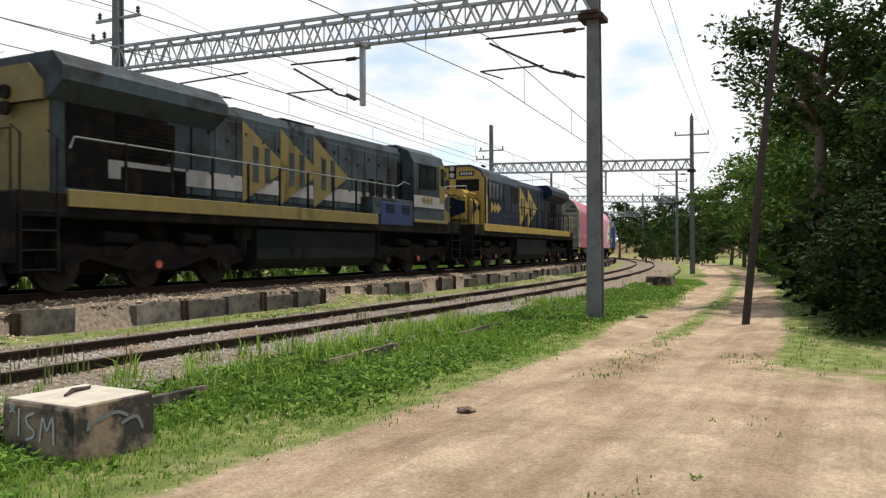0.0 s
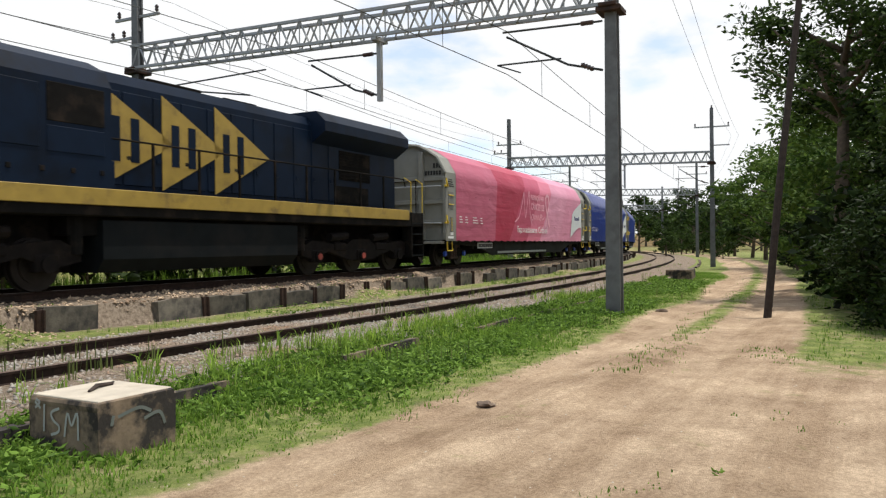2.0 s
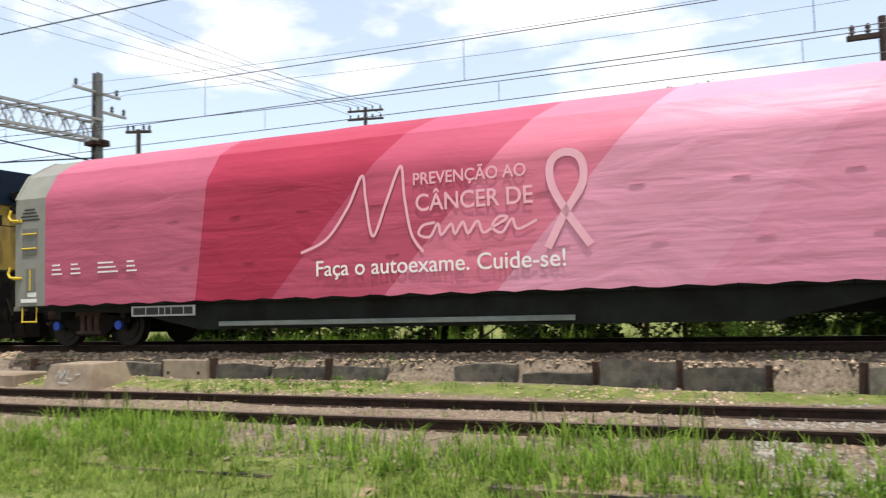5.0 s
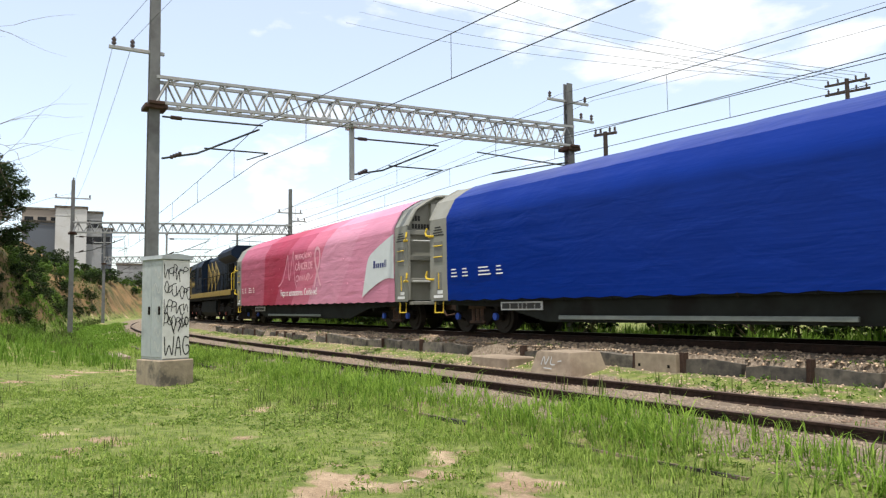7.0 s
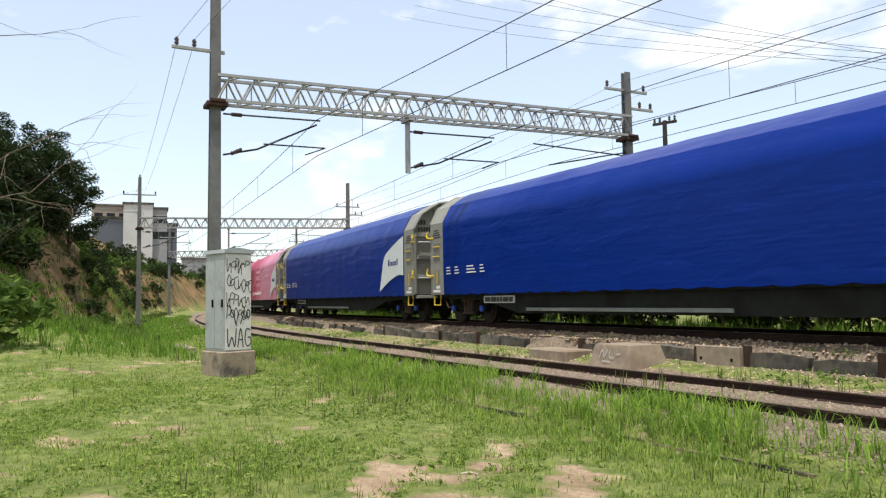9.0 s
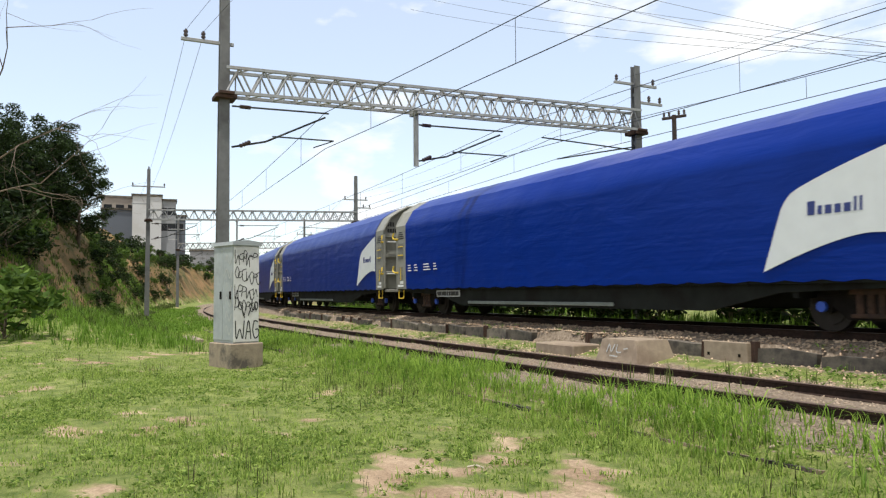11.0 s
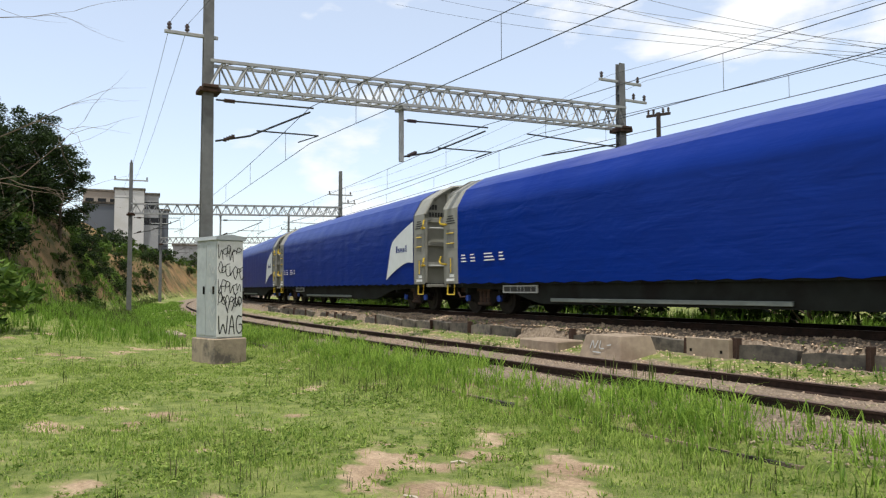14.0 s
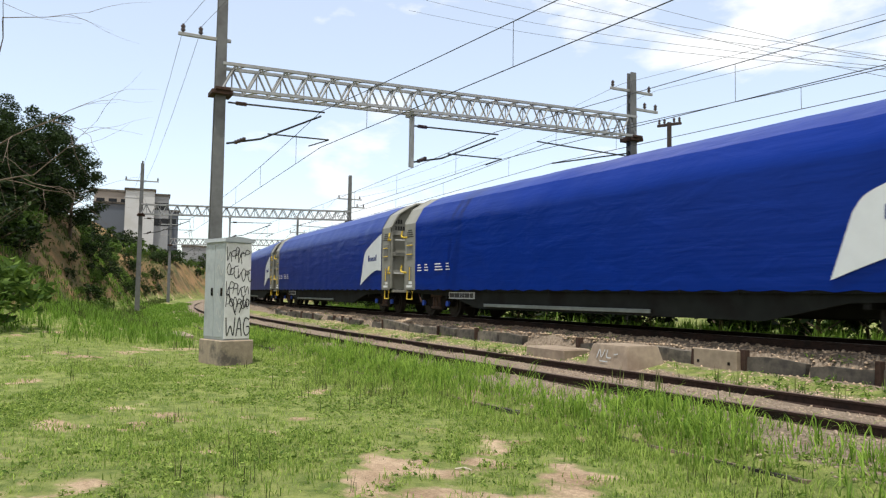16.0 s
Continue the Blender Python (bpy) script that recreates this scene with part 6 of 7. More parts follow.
def tree(seed, h, spread, leaves, leaf_size, material, low=0.25, gaps=1.0):
    """Trunk, limbs that fork, and a crown of leaf clumps at their ends."""
    rng = np.random.default_rng(seed)
    b = bmesh.new()
    lean = rng.normal(0, 0.05, 2)
    th = h * 0.62
    tube(b, [(0, 0, -0.4), (lean[0] * th * 0.4, lean[1] * th * 0.4, th * 0.45), (lean[0] * th, lean[1] * th, th)], [0.024 * h, 0.017 * h, 0.008 * h], 8)
    tips, rad = [], []
    nl = 13
    for i in range(nl):
        z = h * (low + (0.62 - low) * (i + 0.5) / nl)
        a = i * 2.4 + rng.uniform(-0.4, 0.4)
        reach = spread * rng.uniform(0.55, 1.0) * (1.05 - 0.45 * abs(i / nl - 0.35))
        p0 = Vector((lean[0] * z, lean[1] * z, z))
        p1 = p0 + Vector((math.cos(a) * reach * 0.5, math.sin(a) * reach * 0.5, reach * 0.28))
        p2 = p0 + Vector((math.cos(a) * reach, math.sin(a) * reach, reach * rng.uniform(0.35, 0.75)))
        tube(b, [p0, p1, p2], [0.009 * h, 0.006 * h, 0.002 * h], 5)
        for q in (p1.lerp(p2, 0.35), p2, p2 + Vector(rng.normal(0, 0.16 * spread, 3))):
            tips.append(q[:])
            rad.append(spread * rng.uniform(0.17, 0.34))
    for _ in range(10):
        tips.append((lean[0] * h + rng.normal(0, spread * 0.28), lean[1] * h + rng.normal(0, spread * 0.28), h * rng.uniform(0.66, 0.97)))
        rad.append(spread * rng.uniform(0.18, 0.32))
    trunk = mesh_of(b, "trunk", M["bark"], True)
    co, tr = leaf_cloud(rng, np.array(tips), np.array(rad), leaves, leaf_size)
    crown = fast_mesh("crown", co, tr, material)
    return trunk, crown


TREES = [tree(1, 8.5, 3.2, 10000, 0.118, M["leaf"], 0.12), tree(2, 10.5, 3.4, 10000, 0.122, M["leaf"], 0.2),
         tree(3, 6.5, 3.0, 8500, 0.108, M["leaf_light"], 0.06), tree(4, 12.0, 3.0, 8000, 0.11, M["leaf"], 0.42), tree(7, 8.5, 3.2, 10000, 0.118, M["leaf_shaded"], 0.10)]
BUSH = [tree(5, 2.6, 1.5, 4600, 0.07, M["leaf_shaded"], 0.02), tree(6, 1.7, 1.2, 3400, 0.065, M["leaf_light"], 0.02),
        tree(5, 2.6, 1.5, 650, 0.175, M["leaf_shaded"], 0.02), tree(6, 1.7, 1.2, 700, 0.15, M["leaf_light"], 0.02)]
FAR_TREES = [tree(1, 8.5, 3.2, 1500, 0.32, M["leaf"], 0.12), tree(2, 10.5, 3.4, 1500, 0.34, M["leaf"], 0.2), tree(3, 6.5, 3.0, 1300, 0.30, M["leaf"], 0.06)]


def plant(kind, x, y, scale, turn, bush=False, label=""):
    d = math.hypot(x, y)
    tr, cr = BUSH[kind + (2 if d > 21 else 0)] if bush else (FAR_TREES[kind % 3] if d > 56 else TREES[kind])
    z = float(height(np.array(x), np.array(y)))
    m = pose(x, y, z - 0.1, 0, 0, turn)
    t = empty("bush" if bush else "tree", m, label or ("leafy green shrub at the edge of the clearing" if bush else "broad dense green tree"), "bush" if bush else "tree", "trees and shrubs")
    t.scale = (scale, scale, scale)
    for nm, me in (("trunk", tr), ("crown", cr)):
        o = new(nm, me)
        o.parent = t
    return t


rt = random.Random(21)
# wood along the dirt track
for s, y, k, sc in ((19.5, -1.7, 0, 1.0), (22.5, -2.6, 1, 1.0), (18.5, -4.6, 1, 1.05), (26, -1.2, 2, 1.15), (25.0, -4.5, 1, 1.1), (30, -1.6, 0, 0.95), (23.0, 0.1, 3, 0.95),
                    (35, -1.0, 2, 1.1), (36, -4.5, 1, 1.0), (42, -0.8, 0, 0.9), (49, -0.4, 2, 1.2), (56, -1.2, 0, 0.95), (64, -1.0, 2, 1.2), (72, 0.4, 0, 1.0), (82, 0.4, 2, 1.4), (93, 0.6, 0, 1.1), (106, 0.6, 1, 0.9), (122, 1.0, 0, 1.2), (17.0, -8.5, 1, 1.0), (15.0, -5.8, 0, 0.9)):
    p = P(s, y - (1.0 if s < 31 and k != 3 else 0.0))
    plant(k, p.x, p.y, sc * rt.uniform(0.93, 1.07) * (1.15 if 40 < s < 60 else 1.0), rt.uniform(0, 360))
for s, y in ((18.2, 0.3), (20, 0.5), (22, 0.6), (24.5, 0.5), (27, 0.7), (30, 0.7), (33, 0.8), (37, 0.9), (41, 1.1), (16.5, -1.2), (17.2, -0.4), (46, 1.3), (52, 1.5), (15.6, -2.2), (15.2, -3.4), (16.0, -1.7), (18.8, -0.2), (21, 0.1), (14.8, -4.6), (23.5, 0.3), (17.8, -0.9), (16.6, -2.6)):
    p = P(s + rt.uniform(-0.5, 0.5), y + rt.uniform(-0.5, 0.1) - 0.6)
    plant(rt.randrange(2), p.x, p.y, rt.uniform(0.75, 1.2), rt.uniform(0, 360), True)
# the edge of the wood beside the bare pole; its shade is in the leaf colour
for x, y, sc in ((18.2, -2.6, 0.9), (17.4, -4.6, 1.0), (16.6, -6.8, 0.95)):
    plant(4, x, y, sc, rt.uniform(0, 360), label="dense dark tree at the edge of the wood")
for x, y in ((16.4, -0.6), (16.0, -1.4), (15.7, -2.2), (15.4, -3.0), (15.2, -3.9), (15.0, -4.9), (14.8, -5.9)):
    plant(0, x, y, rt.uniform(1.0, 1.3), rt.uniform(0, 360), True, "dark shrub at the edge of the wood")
# trees on the cutting's bank
for s, y, k, sc in ((-36, -4.6, 4, 0.7), (-39, -4.4, 4, 0.72), (-43, -3.2, 4, 0.85), (-46.5, -2.4, 4, 0.9), (-50, -1.5, 4, 0.86), (-48.5, -2.6, 4, 0.8), (-44, -6.5, 1, 0.65), (-34, -5.5, 1, 0.5), (-41, -7, 1, 0.6), (-50, -6.0, 1, 0.65), (-53, -5.0, 4, 0.75), (-31, -5.4, 4, 0.5), (-92, -6, 2, 0.5), (-108, -7, 4, 0.5)):
    p = P(s, y + 1.7)
    plant(k, p.x, p.y, sc * 0.80, rt.uniform(0, 360), label="dark leafy tree on the cutting bank")
for _ in range(120):
    s = rt.uniform(-150, -34)
    y = rt.uniform(-8, -0.6 if s > -58 else 1.2)
    p = P(s, y)
    plant(rt.randrange(2), p.x, p.y, rt.uniform(0.5, 1.1), rt.uniform(0, 360), True, "scrubby bush on the eroded bank")
for _ in range(70):
    p = P(rt.uniform(-100, -40), rt.uniform(0.2, 2.8))
    plant(rt.randrange(2), p.x, p.y, rt.uniform(0.22, 0.5), rt.uniform(0, 360), True, "small scrub on the bare slope of the cutting")
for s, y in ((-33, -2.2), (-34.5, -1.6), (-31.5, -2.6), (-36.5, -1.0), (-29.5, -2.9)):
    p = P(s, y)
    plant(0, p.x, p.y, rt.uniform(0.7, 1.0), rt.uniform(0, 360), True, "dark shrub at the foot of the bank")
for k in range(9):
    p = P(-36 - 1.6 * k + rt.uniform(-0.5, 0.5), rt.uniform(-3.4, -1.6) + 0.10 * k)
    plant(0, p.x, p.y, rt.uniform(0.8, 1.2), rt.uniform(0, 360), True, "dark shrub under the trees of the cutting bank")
plant(1, -25.5, 0.25, 1.25, 40, True, "young bright green shrub at the edge of the clearing")
# growth beyond the main line
for i in range(64):
    s = -70 + 2.4 * i + rt.uniform(-1.5, 1.5)
    p = P(s, rt.uniform(18.6, 23.0))
    plant(rt.randrange(2), p.x, p.y, rt.uniform(0.6, 1.15), rt.uniform(0, 360), True, "wild shrub beyond the main line")
for s, y, k, sc in ((7.5, 25, 0, 0.85), (10.5, 25.5, 2, 0.95), (5.5, 24.5, 0, 0.80), (14, 25, 2, 0.8), (16.0, 27.5, 0, 1.0), (18.5, 28.5, 1, 0.75), (0, 30, 1, 0.5), (27, 26, 2, 0.6), (38, 28, 0, 0.6), (-3.0, 42, 3, 0.9), (-14, 60, 3, 1.0), (-70, 40, 0, 0.9), (-9, 31, 2, 0.5), (20, 30, 0, 0.55), (-50, 35, 2, 0.8), (55, 30, 0, 0.7)):
    p = P(s, y)
    plant(k, p.x, p.y, sc, rt.uniform(0, 360), label="tree beyond the main line")
for i in range(46):
    p = P(-46 + 1.5 * i + rt.uniform(-0.6, 0.6), rt.uniform(18.4, 20.5))
    plant(0, p.x, p.y, rt.uniform(1.0, 1.5), rt.uniform(0, 360), True, "dense dark shrub beyond the main line")
# wood at the end of the dirt track
for i in range(16):
    a, d = radians(rt.uniform(8.6, 13.6)), rt.uniform(78, 135)
    plant(rt.choice((0, 2)), d * math.cos(a), d * math.sin(a), rt.uniform(0.34, 0.52), rt.uniform(0, 360), label="dark tree at the end of the dirt track")
# far woods
for i in range(120):
    a = radians(rt.uniform(1, 16)) if i % 2 else radians(rt.uniform(160, 179))
    d = rt.uniform(150, 330)
    k = 1.0 if i % 2 else 0.6
    plant(rt.randrange(3), d * math.cos(a), d * math.sin(a), k * rt.uniform(0.8, 1.4), rt.uniform(0, 360), label="tree in the distant wood")


def bare_tree():
    b = bmesh.new()
    rng = random.Random(3)

    def limb(p, d, r, n):
        pts, rr = [p], [r]
        for k in range(4):
            d = (d + Vector([rng.uniform(-0.25, 0.25) for _ in range(3)])).normalized()
            pts.append(pts[-1] + d * 0.55 * (0.75 + 0.1 * n))
            rr.append(r * (1 - 0.2 * (k + 1)))
        tube(b, pts, rr, 5)
        if n:
            for q in (2, 3, 4):
                limb(pts[q], (d + Vector([rng.uniform(-0.9, 0.9) for _ in range(3)])).normalized(), r * 0.45, n - 1)
    t0 = P(-20.5, -1.2)
    limb(Vector((0, 0, -0.2)), Vector((0.1, 0.1, 1)), 0.07, 0)
    for k in (0, 3, 4, 6):
        limb(Vector((0.05 * k, 0.04 * k, 1.5 + 0.75 * k)), Vector((rng.uniform(-0.4, 0.7), rng.uniform(0.2, 1), 0.6)).normalized(), 0.028, 2)
    tube(b, [(0, 0, 0), (0.1, 0.1, 3), (0.35, 0.3, 6.6)], [0.08, 0.06, 0.02], 6)
    z = float(height(np.array(t0.x), np.array(t0.y)))
    tagged(part("bare_tree", b, M["bark"], None, "", pose(t0.x, t0.y, z)), "thin leafless tree with grey twigs", "tree")


bare_tree()


def blades(name, pts, hgt, n_per, width, material, seed, label, lean=0.5):
    """Tufts of narrow bent blades."""
    rng = np.random.default_rng(seed)
    n = len(pts) * n_per
    base = np.repeat(pts, n_per, axis=0) + np.concatenate([rng.normal(0, 0.05, (n, 2)), np.zeros((n, 1))], 1)
    h = np.repeat(hgt, n_per)[:, None] * rng.uniform(0.55, 1.15, (n, 1))
    a = rng.uniform(0, 2 * np.pi, n)
    out = np.stack([np.cos(a), np.sin(a), np.zeros(n)], 1)
    sidew = np.stack([-np.sin(a), np.cos(a), np.zeros(n)], 1) * width * rng.uniform(0.6, 1.3, (n, 1))
    up = np.array([0, 0, 1.0])
    bend = rng.uniform(0.15, 1.0, (n, 1)) * lean
    mid = base + up * h * 0.6 + out * h * bend * 0.35
    tip = base + up * h * (1 - 0.25 * bend) + out * h * bend
    co = np.stack([base - sidew, base + sidew, mid + sidew * 0.8, mid - sidew * 0.8, tip], 1).reshape(-1, 3)
    i = np.arange(n) * 5
    tr = np.concatenate([np.stack([i, i + 1, i + 2], 1), np.stack([i, i + 2, i + 3], 1), np.stack([i + 3, i + 2, i + 4], 1)])
    me = fast_mesh(name, co, tr, material)
    tagged(new(name, me), label, "grass", kind="stuff")


def strew(rng, n, s0, s1, y0, y1, keep):
    s, y = rng.uniform(s0, s1, n), rng.uniform(y0, y1, n)
    ok = rng.random(n) < keep(s, y)
    s, y = s[ok], y[ok]
    a = s / RAD
    X, Y = (YC - y) * np.sin(a), YC - (YC - y) * np.cos(a)
    return np.stack([X, Y, height(X, Y) - 0.01], 1), s, y


def grasses():
    rng = np.random.default_rng(9)

    def verge(s, y):
        edge = 4.0 + 0.5 * smooth(20, 60, s) + 0.25 * wob(s, s * 0, 0.8)
        return smooth(-0.15, 0.5, y - edge) * smooth(6.7, 6.2, y) * (0.55 + 0.45 * wob(s * 3, y * 3, 0.5))
    p, s, y = strew(rng, 30000, 0, 42, 3.5, 6.8, verge)
    tall = 0.04 + 0.08 * smooth(4.6, 6.2, y) + 0.07 * np.clip(wob(s, y, 1.3), 0, 1)
    blades("verge_grass", p, tall, 6, 0.006, M["grass"], 1, "bright green grass on the verge of the dirt track", 0.9)

    def meadow(s, y):
        return np.clip(0.60 + 0.4 * wob(s, y, 0.7, 3.0) - 0.75 * bare_soil(s, y), 0.04, 1) * smooth(6.9, 6.3, y) * smooth(3.5, -1, s - 0.5 * (y - 3))
    p, s, y = strew(rng, 48000, -34, 4, -6, 6.9, meadow)
    tall = 0.025 + 0.05 * np.clip(wob(s, y, 0.8, 2.0) + 0.3, 0, 1) + 0.10 * smooth(4.4, 6.2, y)
    blades("meadow_grass", p, tall * rng.uniform(0.6, 1.7, len(p)), 5, 0.0055, M["grass_meadow"], 2, "patchy short green grass on sandy soil", 1.1)

    def near_meadow(s, y):
        return np.clip(0.50 + 0.6 * wob(s, y, 1.3, 5.0) + 0.4 * wob(s, y, 4.0, 2.0) - 0.9 * bare_soil(s, y) - 0.2 * np.exp(-(((s + 6.6) / 2.2) ** 2 + ((y - 3.2) / 0.7) ** 2)), 0.03, 1) * smooth(-1.5, -2.5, s) * smooth(-20, -13, s)
    p, s, y = strew(rng, 44000, -20, -1.5, -1.5, 6.6, near_meadow)
    tall = 0.03 + 0.06 * np.clip(wob(s, y, 0.9, 1.0) + 0.4, 0, 1) * rng.uniform(0.5, 1.6, len(p)) + 0.06 * smooth(4.6, 6.3, y)
    blades("meadow_turf", p, tall, 4, 0.005, M["grass_meadow"], 12, "dense low turf with taller tufts", 1.0)

    def brink(s, y):
        return np.clip(0.16 + 0.75 * wob(s, y, 1.2, 2.0) + 0.15 * smooth(-4, -14, s), 0.02, 1) * smooth(6.0, 6.5, y) * smooth(8.3, 7.7, y)
    p, s, y = strew(rng, 11000, -34, 1.5, 5.9, 8.3, brink)
    blades("siding_grass", p, rng.uniform(0.08, 0.30, len(p)), 6, 0.007, M["grass_bright"], 13, "bright tall grass growing over the siding's edge", 1.2)

    def rank(s, y):
        return np.exp(-((y - 6.6) / 0.6) ** 2) * np.clip(0.5 + 0.6 * wob(s, y * 0, 0.9, 1.0) + 0.25 * smooth(2, -6, s), 0, 1)
    p, s, y = strew(rng, 9000, -32, 20, 5.3, 7.9, rank)
    blades("tall_grass", p, rng.uniform(0.12, 0.36, len(p)), 7, 0.0075, M["grass_bright"], 3, "tall arching grass along the siding", 1.2)

    def stalky(s, y):
        return np.clip(wob(s, y, 1.1, 8.0) + 0.5 * wob(s, y, 3.0, 1.0), 0, 1) * (0.25 + 0.75 * smooth(3.5, 5.5, y))
    p, s, y = strew(rng, 3200, -26, 0, 0.5, 7.0, stalky)
    blades("dark_stalks", p, rng.uniform(0.06, 0.28, len(p)), 4, 0.004, M["stalk"], 14, "dark upright stalks of weeds in the grass", 0.3)

    def arch(s, y):
        return np.clip(wob(s, s * 0, 1.9, 5.0) + 0.15, 0, 1)
    p, s, y = strew(rng, 420, -26, 2, 7.3, 8.1, arch)
    blades("arching_grass", p, rng.uniform(0.22, 0.48, len(p)), 7, 0.010, M["grass_bright"], 15, "broad arching grass blades against the rail", 1.5)

    def between(s, y):
        return (np.exp(-((y - 11.6) / 0.45) ** 2) * 0.75 + 0.07 * (y > 6.7) * (y < 10.6)) * np.clip(0.5 + 0.6 * wob(s, y, 0.8, 6.0), 0.05, 1)
    p, s, y = strew(rng, 12000, -45, 55, 6.6, 12.4, between)
    blades("trackside_grass", p, rng.uniform(0.05, 0.18, len(p)), 6, 0.006, M["grass"], 4, "low grass and weeds between the tracks")

    def weedy(s, y):
        return np.clip(wob(s, y, 0.9, 8.0), 0, 1) * smooth(3.6, 5.2, y)
    p, s, y = strew(rng, 2400, -30, 30, 2.5, 11.0, weedy)
    blades("weeds", p, rng.uniform(0.18, 0.42, len(p)), 5, 0.008, M["weed"], 5, "dry stalky weeds by the siding", 0.25)

    def shade(s, y):
        edge = 1.2 + 0.6 * smooth(10, 50, s)
        return smooth(0.1, 0.9, edge - y) * np.clip(0.35 + 0.8 * wob(s, y, 1.1, 2.0), 0, 1)
    p, s, y = strew(rng, 9000, 11, 45, -4, 2.2, shade)
    blades("shade_grass", p, rng.uniform(0.03, 0.10, len(p)), 6, 0.007, M["grass"], 6, "green grass at the foot of the trees")

    def ridge(s, y):
        return np.exp(-((y - 2.75) / 0.35) ** 2) * (0.4 + 0.5 * wob(s, y, 0.8))
    p, s, y = strew(rng, 2600, 9, 40, 1.9, 3.6, ridge)
    blades("track_ridge_grass", p, rng.uniform(0.03, 0.07, len(p)), 6, 0.006, M["grass"], 7, "thin grass on the ridge between wheel ruts")

    def sprig(s, y):
        return np.clip(wob(s, y, 1.6, 9.0) - 0.25, 0, 1)
    p, s, y = strew(rng, 2600, 2, 13, -5, 1.6, sprig)
    blades("road_sprigs", p, rng.uniform(0.02, 0.06, len(p)), 6, 0.007, M["grass"], 8, "small green sprigs on the bare dirt")

    def far_meadow(s, y):
        return np.clip(0.55 + 0.5 * wob(s, y, 0.5, 2.0), 0.1, 1) * smooth(8.0, 7.0, y)
    p, s, y = strew(rng, 16000, -84, -33, 1.0, 8.0, far_meadow)
    blades("far_meadow_grass", p, rng.uniform(0.08, 0.26, len(p)), 5, 0.016, M["grass"], 17, "green grass along the siding in the cutting", 1.0)

    def beyond(s, y):
        return 0.6 + 0.4 * wob(s, y, 0.6)
    p, s, y = strew(rng, 6000, -60, 50, 16.8, 22, beyond)
    blades("far_side_grass", p, rng.uniform(0.3, 0.8, len(p)), 7, 0.014, M["grass"], 10, "rough grass beyond the main line")

    def bankside(s, y):
        return 0.4 + 0.5 * wob(s, y, 0.4, 3.0)
    p, s, y = strew(rng, 15000, -110, -30, -5, 4.5, bankside)
    blades("bank_grass", p, rng.uniform(0.12, 0.4, len(p)), 5, 0.02, M["bank_blade"], 11, "rough grass on and below the cutting bank")

    def foot(s, y):
        return np.clip(0.45 + 0.6 * wob(s, y, 0.6, 4.0), 0, 1) * smooth(-20, -28, s + 1.5 * wob(s, y, 0.9, 1.0))
    p, s, y = strew(rng, 5200, -42, -21, -3.5, 4.6, foot)
    blades("rank_grass", p, rng.uniform(0.15, 0.5, len(p)), 6, 0.011, M["grass"], 16, "tall dark green grass at the foot of the bank", 0.8)


grasses()


def ground_leaves(name, n, s0, s1, y0, y1, keep, size, hgt, material, seed, label):
    """Low broad-leaved weeds: leaves strewn in small mounds on the ground."""
    rng = np.random.default_rng(seed)
    p, s, y = strew(rng, n, s0, s1, y0, y1, keep)
    p[:, 2] += 0.3 * hgt
    co, tr = leaf_cloud(rng, p, hgt * rng.uniform(0.5, 1.4, len(p)), len(p) * 9, size, 0.6)
    tagged(new(name, fast_mesh(name, co, tr, material)), label, "weeds", kind="stuff")


M["leaf_low"] = leaf_mat("low_weed_leaves", (0.035, 0.08, 0.012), (0.22, 0.36, 0.06), 0.4)
M["leaf_olive"] = leaf_mat("olive_weed_leaves", (0.060, 0.125, 0.019), (0.33, 0.425, 0.10), 0.42)
ground_leaves("verge_weeds", 20000, 0.5, 32, 3.8, 6.6, lambda s, y: smooth(4.2, 5.2, y) * np.clip(0.5 + 0.7 * wob(s, y, 1.1, 4.0), 0, 1), 0.042, 0.15, M["leaf_low"], 31, "low broad-leaved weeds on the verge")
ground_leaves("meadow_weeds", 26000, -20, 2, -2, 6.8, lambda s, y: np.clip(0.3 + 0.7 * wob(s, y, 1.5, 6.0) + 0.4 * wob(s, y, 4.5, 1.0) - 0.6 * bare_soil(s, y), 0, 1) * smooth(-20, -13, s), 0.024, 0.075, M["leaf_olive"], 32, "low broad-leaved weeds among the grass")
ground_leaves("trackside_weeds", 6000, -40, 45, 10.7, 12.45, lambda s, y: np.clip(wob(s, y, 0.9, 2.0) + 0.12, 0, 1), 0.03, 0.11, M["leaf_low"], 33, "leafy weeds at the foot of the low wall")
ground_leaves("track_edge_weeds", 700, 3, 14, -6, 1.0, lambda s, y: np.clip(wob(s, y, 1.2, 3.0) - 0.3, 0, 1), 0.022, 0.07, M["leaf_low"], 34, "small weed patches on bare dirt")


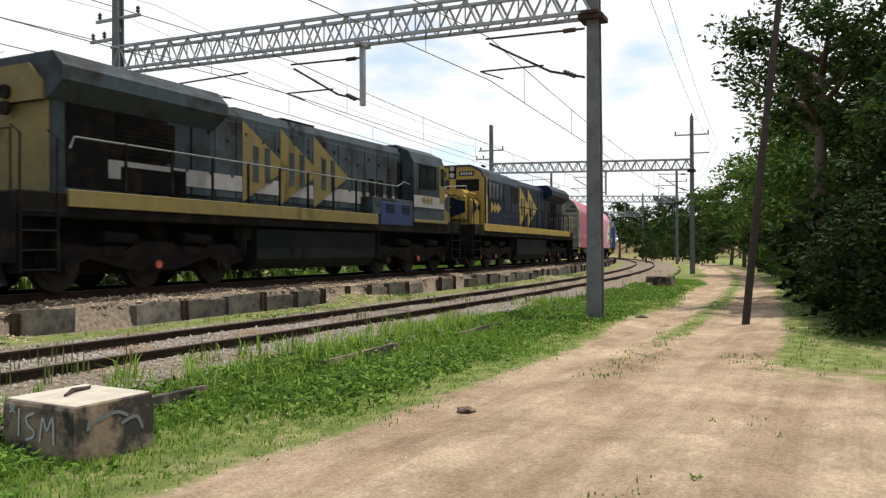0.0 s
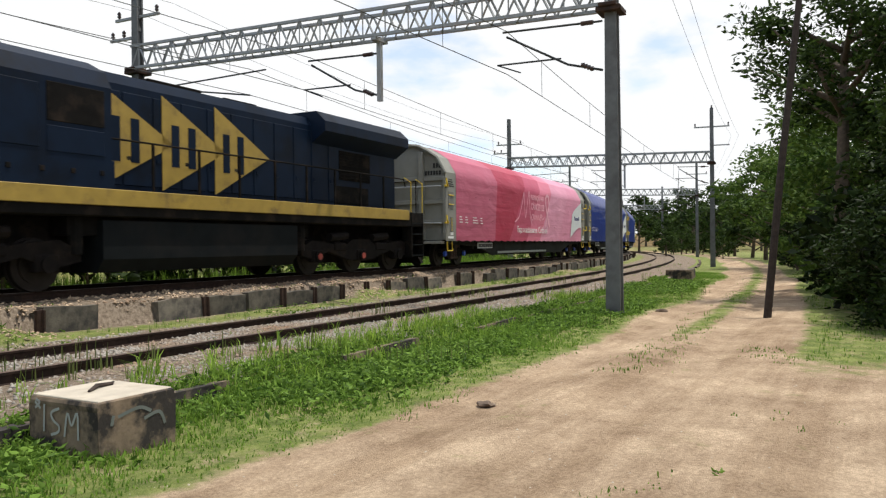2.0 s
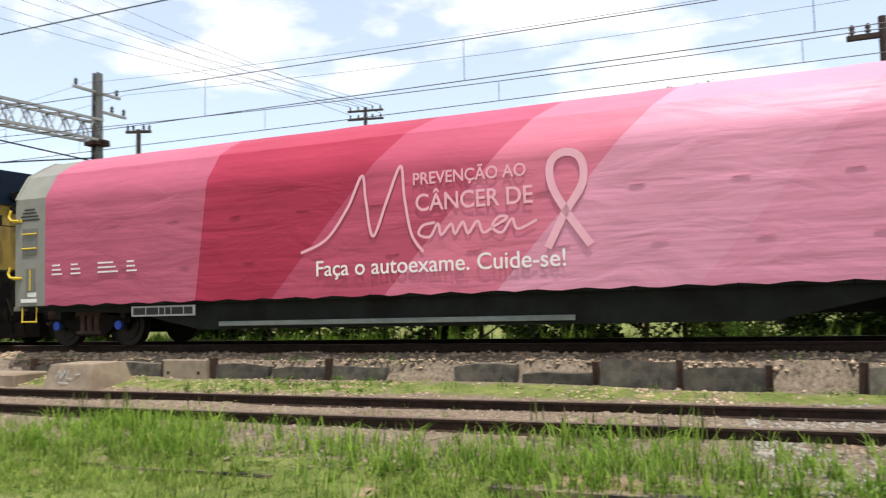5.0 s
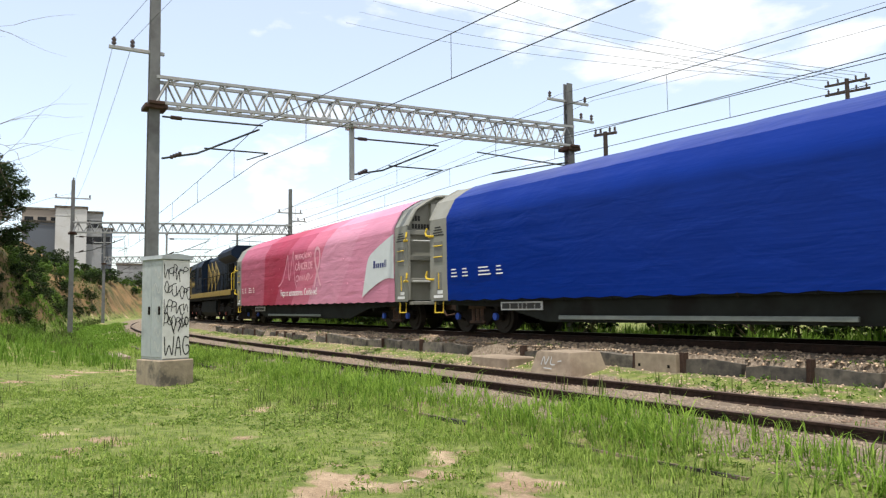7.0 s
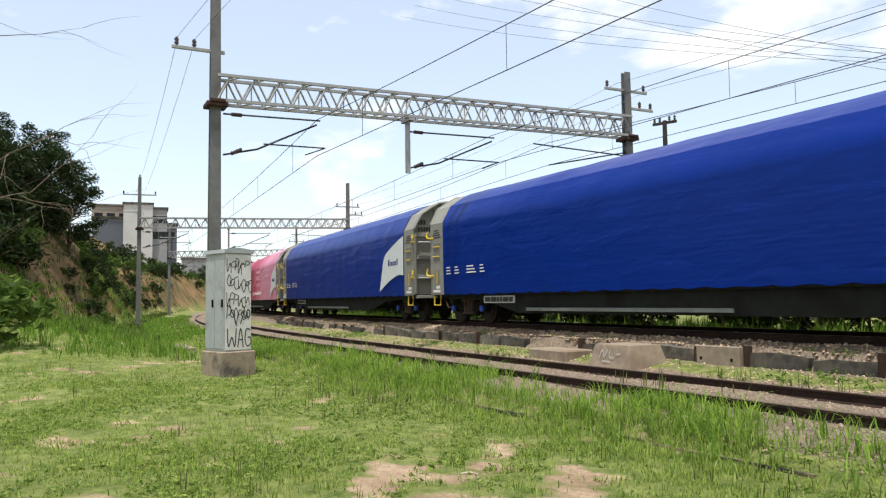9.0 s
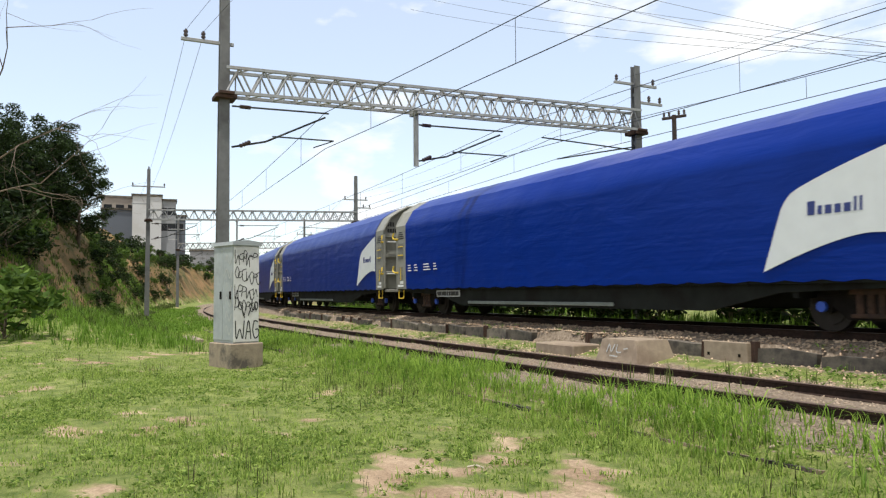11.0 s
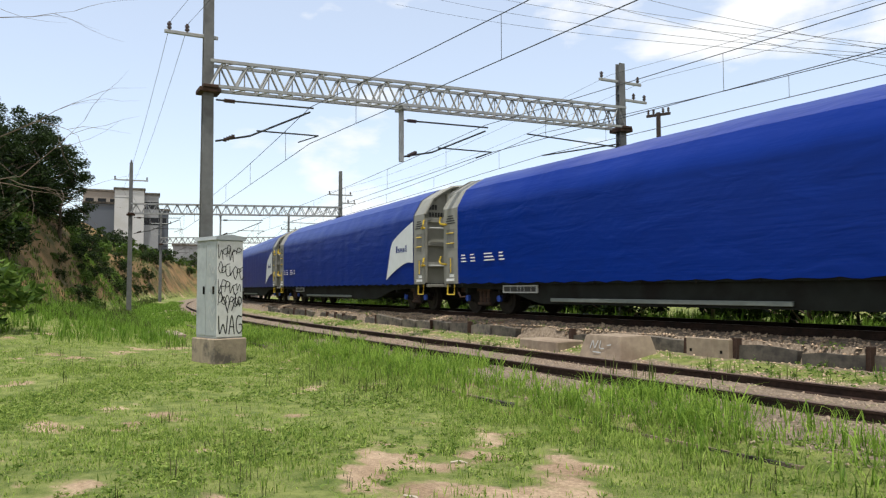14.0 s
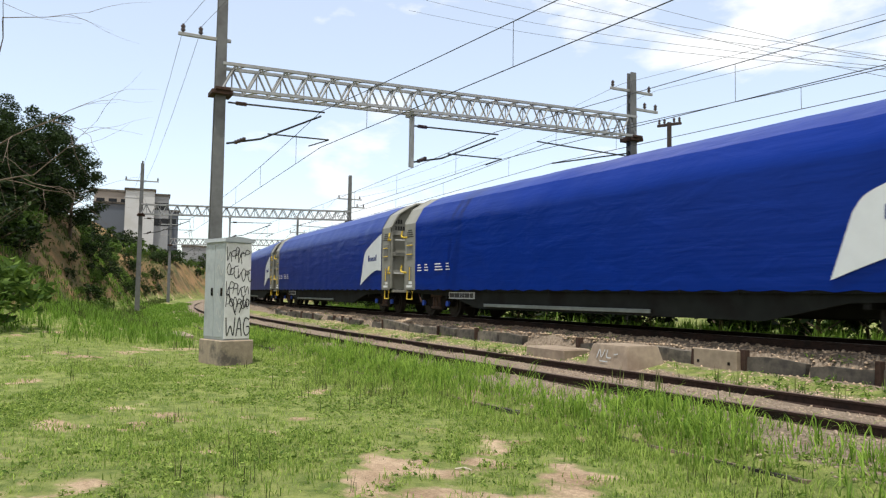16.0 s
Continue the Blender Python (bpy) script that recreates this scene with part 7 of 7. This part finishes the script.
def stones(name, n, s0, s1, y0, y1, keep, size, material, seed, label):
    rng = np.random.default_rng(seed)
    p, s, y = strew(rng, n, s0, s1, y0, y1, keep)
    n = len(p)
    r = size * rng.uniform(0.5, 1.35, (n, 1))
    dirs = np.array([(1, 0, 0), (-1, 0, 0), (0, 1, 0), (0, -1, 0), (0, 0, 1), (0, 0, -0.6)], float)
    co = p[:, None, :] + dirs[None] * r[:, :, None] * np.array([1, 1, 0.62]) * rng.uniform(0.7, 1.15, (n, 6, 1)) + rng.normal(0, 0.2, (n, 6, 3)) * r[:, :, None] + np.array([0, 0, 0.15]) * r[:, :, None]
    f = np.array([(0, 2, 4), (2, 1, 4), (1, 3, 4), (3, 0, 4), (2, 0, 5), (1, 2, 5), (3, 1, 5), (0, 3, 5)])
    tr = (np.arange(n)[:, None, None] * 6 + f[None]).reshape(-1, 3)
    tagged(new(name, fast_mesh(name, co.reshape(-1, 3), tr, material)), label, "gravel", kind="stuff")


stones("main_ballast", 34000, -50, 60, 12.28, 14.6, lambda s, y: 0.9 * smooth(14.6, 13.6, y) + 0.1, 0.045, M["stone_brown"], 1, "brown ballast stones along the main line")
stones("siding_ballast", 46000, 0, 32, 6.35, 11.2, lambda s, y: np.clip(0.7 + 0.4 * wob(s, y, 0.7, 2.0), 0.1, 1) * smooth(34, 8, s), 0.036, M["stone"], 2, "grey ballast stones round the siding rails")
stones("brown_siding_ballast", 30000, -24, 0, 6.3, 11.2, lambda s, y: np.clip(0.5 + 0.5 * wob(s, y, 0.7, 2.0), 0.1, 1), 0.032, M["stone_mixed"], 5, "brownish ballast stones round the siding rails")
stones("wall_foot_stones", 9000, -30, 0, 10.6, 12.4, lambda s, y: np.clip(0.35 + 0.6 * wob(s, y, 0.8, 7.0), 0.05, 1), 0.035, M["stone_brown"], 6, "brown stones at the foot of the low wall")
stones("spilled_ballast", 16000, -45, 60, 11.3, 12.7, lambda s, y: np.clip(2 * np.clip(wob(s, s * 0, 0.62, 4.0) - 0.2, 0, 1) + np.exp(-((s - 17.5) / 0.8) ** 2) + np.exp(-((s - 6.7) / 0.8) ** 2), 0.06, 1), 0.04, M["stone_brown"], 3, "stones spilled over the low wall")
stones("road_pebbles", 15000, 1.0, 22, -6, 4.4, lambda s, y: np.clip(0.45 + 0.7 * wob(s, y, 1.4, 3.0), 0.08, 1), 0.014, M["concrete_pale"], 4, "pale pebbles pressed into the dirt track")
stones("road_grit", 16000, 1.0, 16, -6, 5.0, lambda s, y: np.clip(0.4 + 0.7 * wob(s, y, 1.1, 6.0), 0.05, 1), 0.013, M["stone_brown"], 7, "brown grit and chips on the dirt track")
stones("clearing_grit", 7000, -13, 1, -1, 6.0, lambda s, y: np.clip(bare_soil(s, y), 0.05, 1), 0.010, M["stone_mixed"], 8, "small stones on the worn soil of the clearing")
for k, (s, y, r) in enumerate(((6.8, 3.45, 0.09), (18.0, 4.05, 0.13))):
    b = bmesh.new()
    bmesh.ops.create_icosphere(b, subdivisions=2, radius=r)
    for v in b.verts:
        v.co *= 1 + 0.7 * noise.noise(v.co * 14 + Vector((k, 0, 0)))
        v.co.z *= 0.42
    tagged(part("rock", b, M["sand"], None, "", along(s, y, -0.31)), "dark stone lying on the dirt track", "rock")

for k, (s, y) in enumerate(((3.47, 9.93), (3.52, 8.27))):
    b = bmesh.new()
    solid(b, -0.10, 0.10, -0.05, 0.05, -0.13, -0.04, 0.01)
    solid(b, -0.07, 0.07, -0.07, 0.0, -0.13, -0.06, 0.01)
    tagged(part("rail_clamp", b, M["yellow_old"], None, "", along(s, y - 0.06, 0)), "small yellow clamp on the siding rail", "rail clamp")
for k, (x, y, w) in enumerate(((-5.2, 2.9, 0.26), (-6.1, 3.9, 0.16), (-4.3, 1.6, 0.3))):
    b = bmesh.new()
    tube(b, [(-w / 2, 0, 0), (0, 0.03, 0.012), (w / 2, 0.01, 0.0)], [0.008, 0.011, 0.006], 5)
    z = float(height(np.array(x), np.array(y)))
    tagged(part("dry_stick", b, M["concrete_pale"], None, "", pose(x, y, z + 0.012, 0, 0, 40 * k)), "pale dry stick lying in the grass", "stick")
for k, (x, y) in enumerate(((-3.9, 4.2), (-16.2, 7.2))):
    b = bmesh.new()
    prism(b, [(-0.06, 0), (0.05, 0.0), (0.07, 0.03), (0.0, 0.06), (-0.05, 0.035)], -0.04, 0.045)
    z = float(height(np.array(x), np.array(y)))
    tagged(part("litter", b, M["white"], None, "", pose(x, y, z, 0, 0, 70 * k)), "crumpled white scrap of litter in the grass", "litter")

motions()
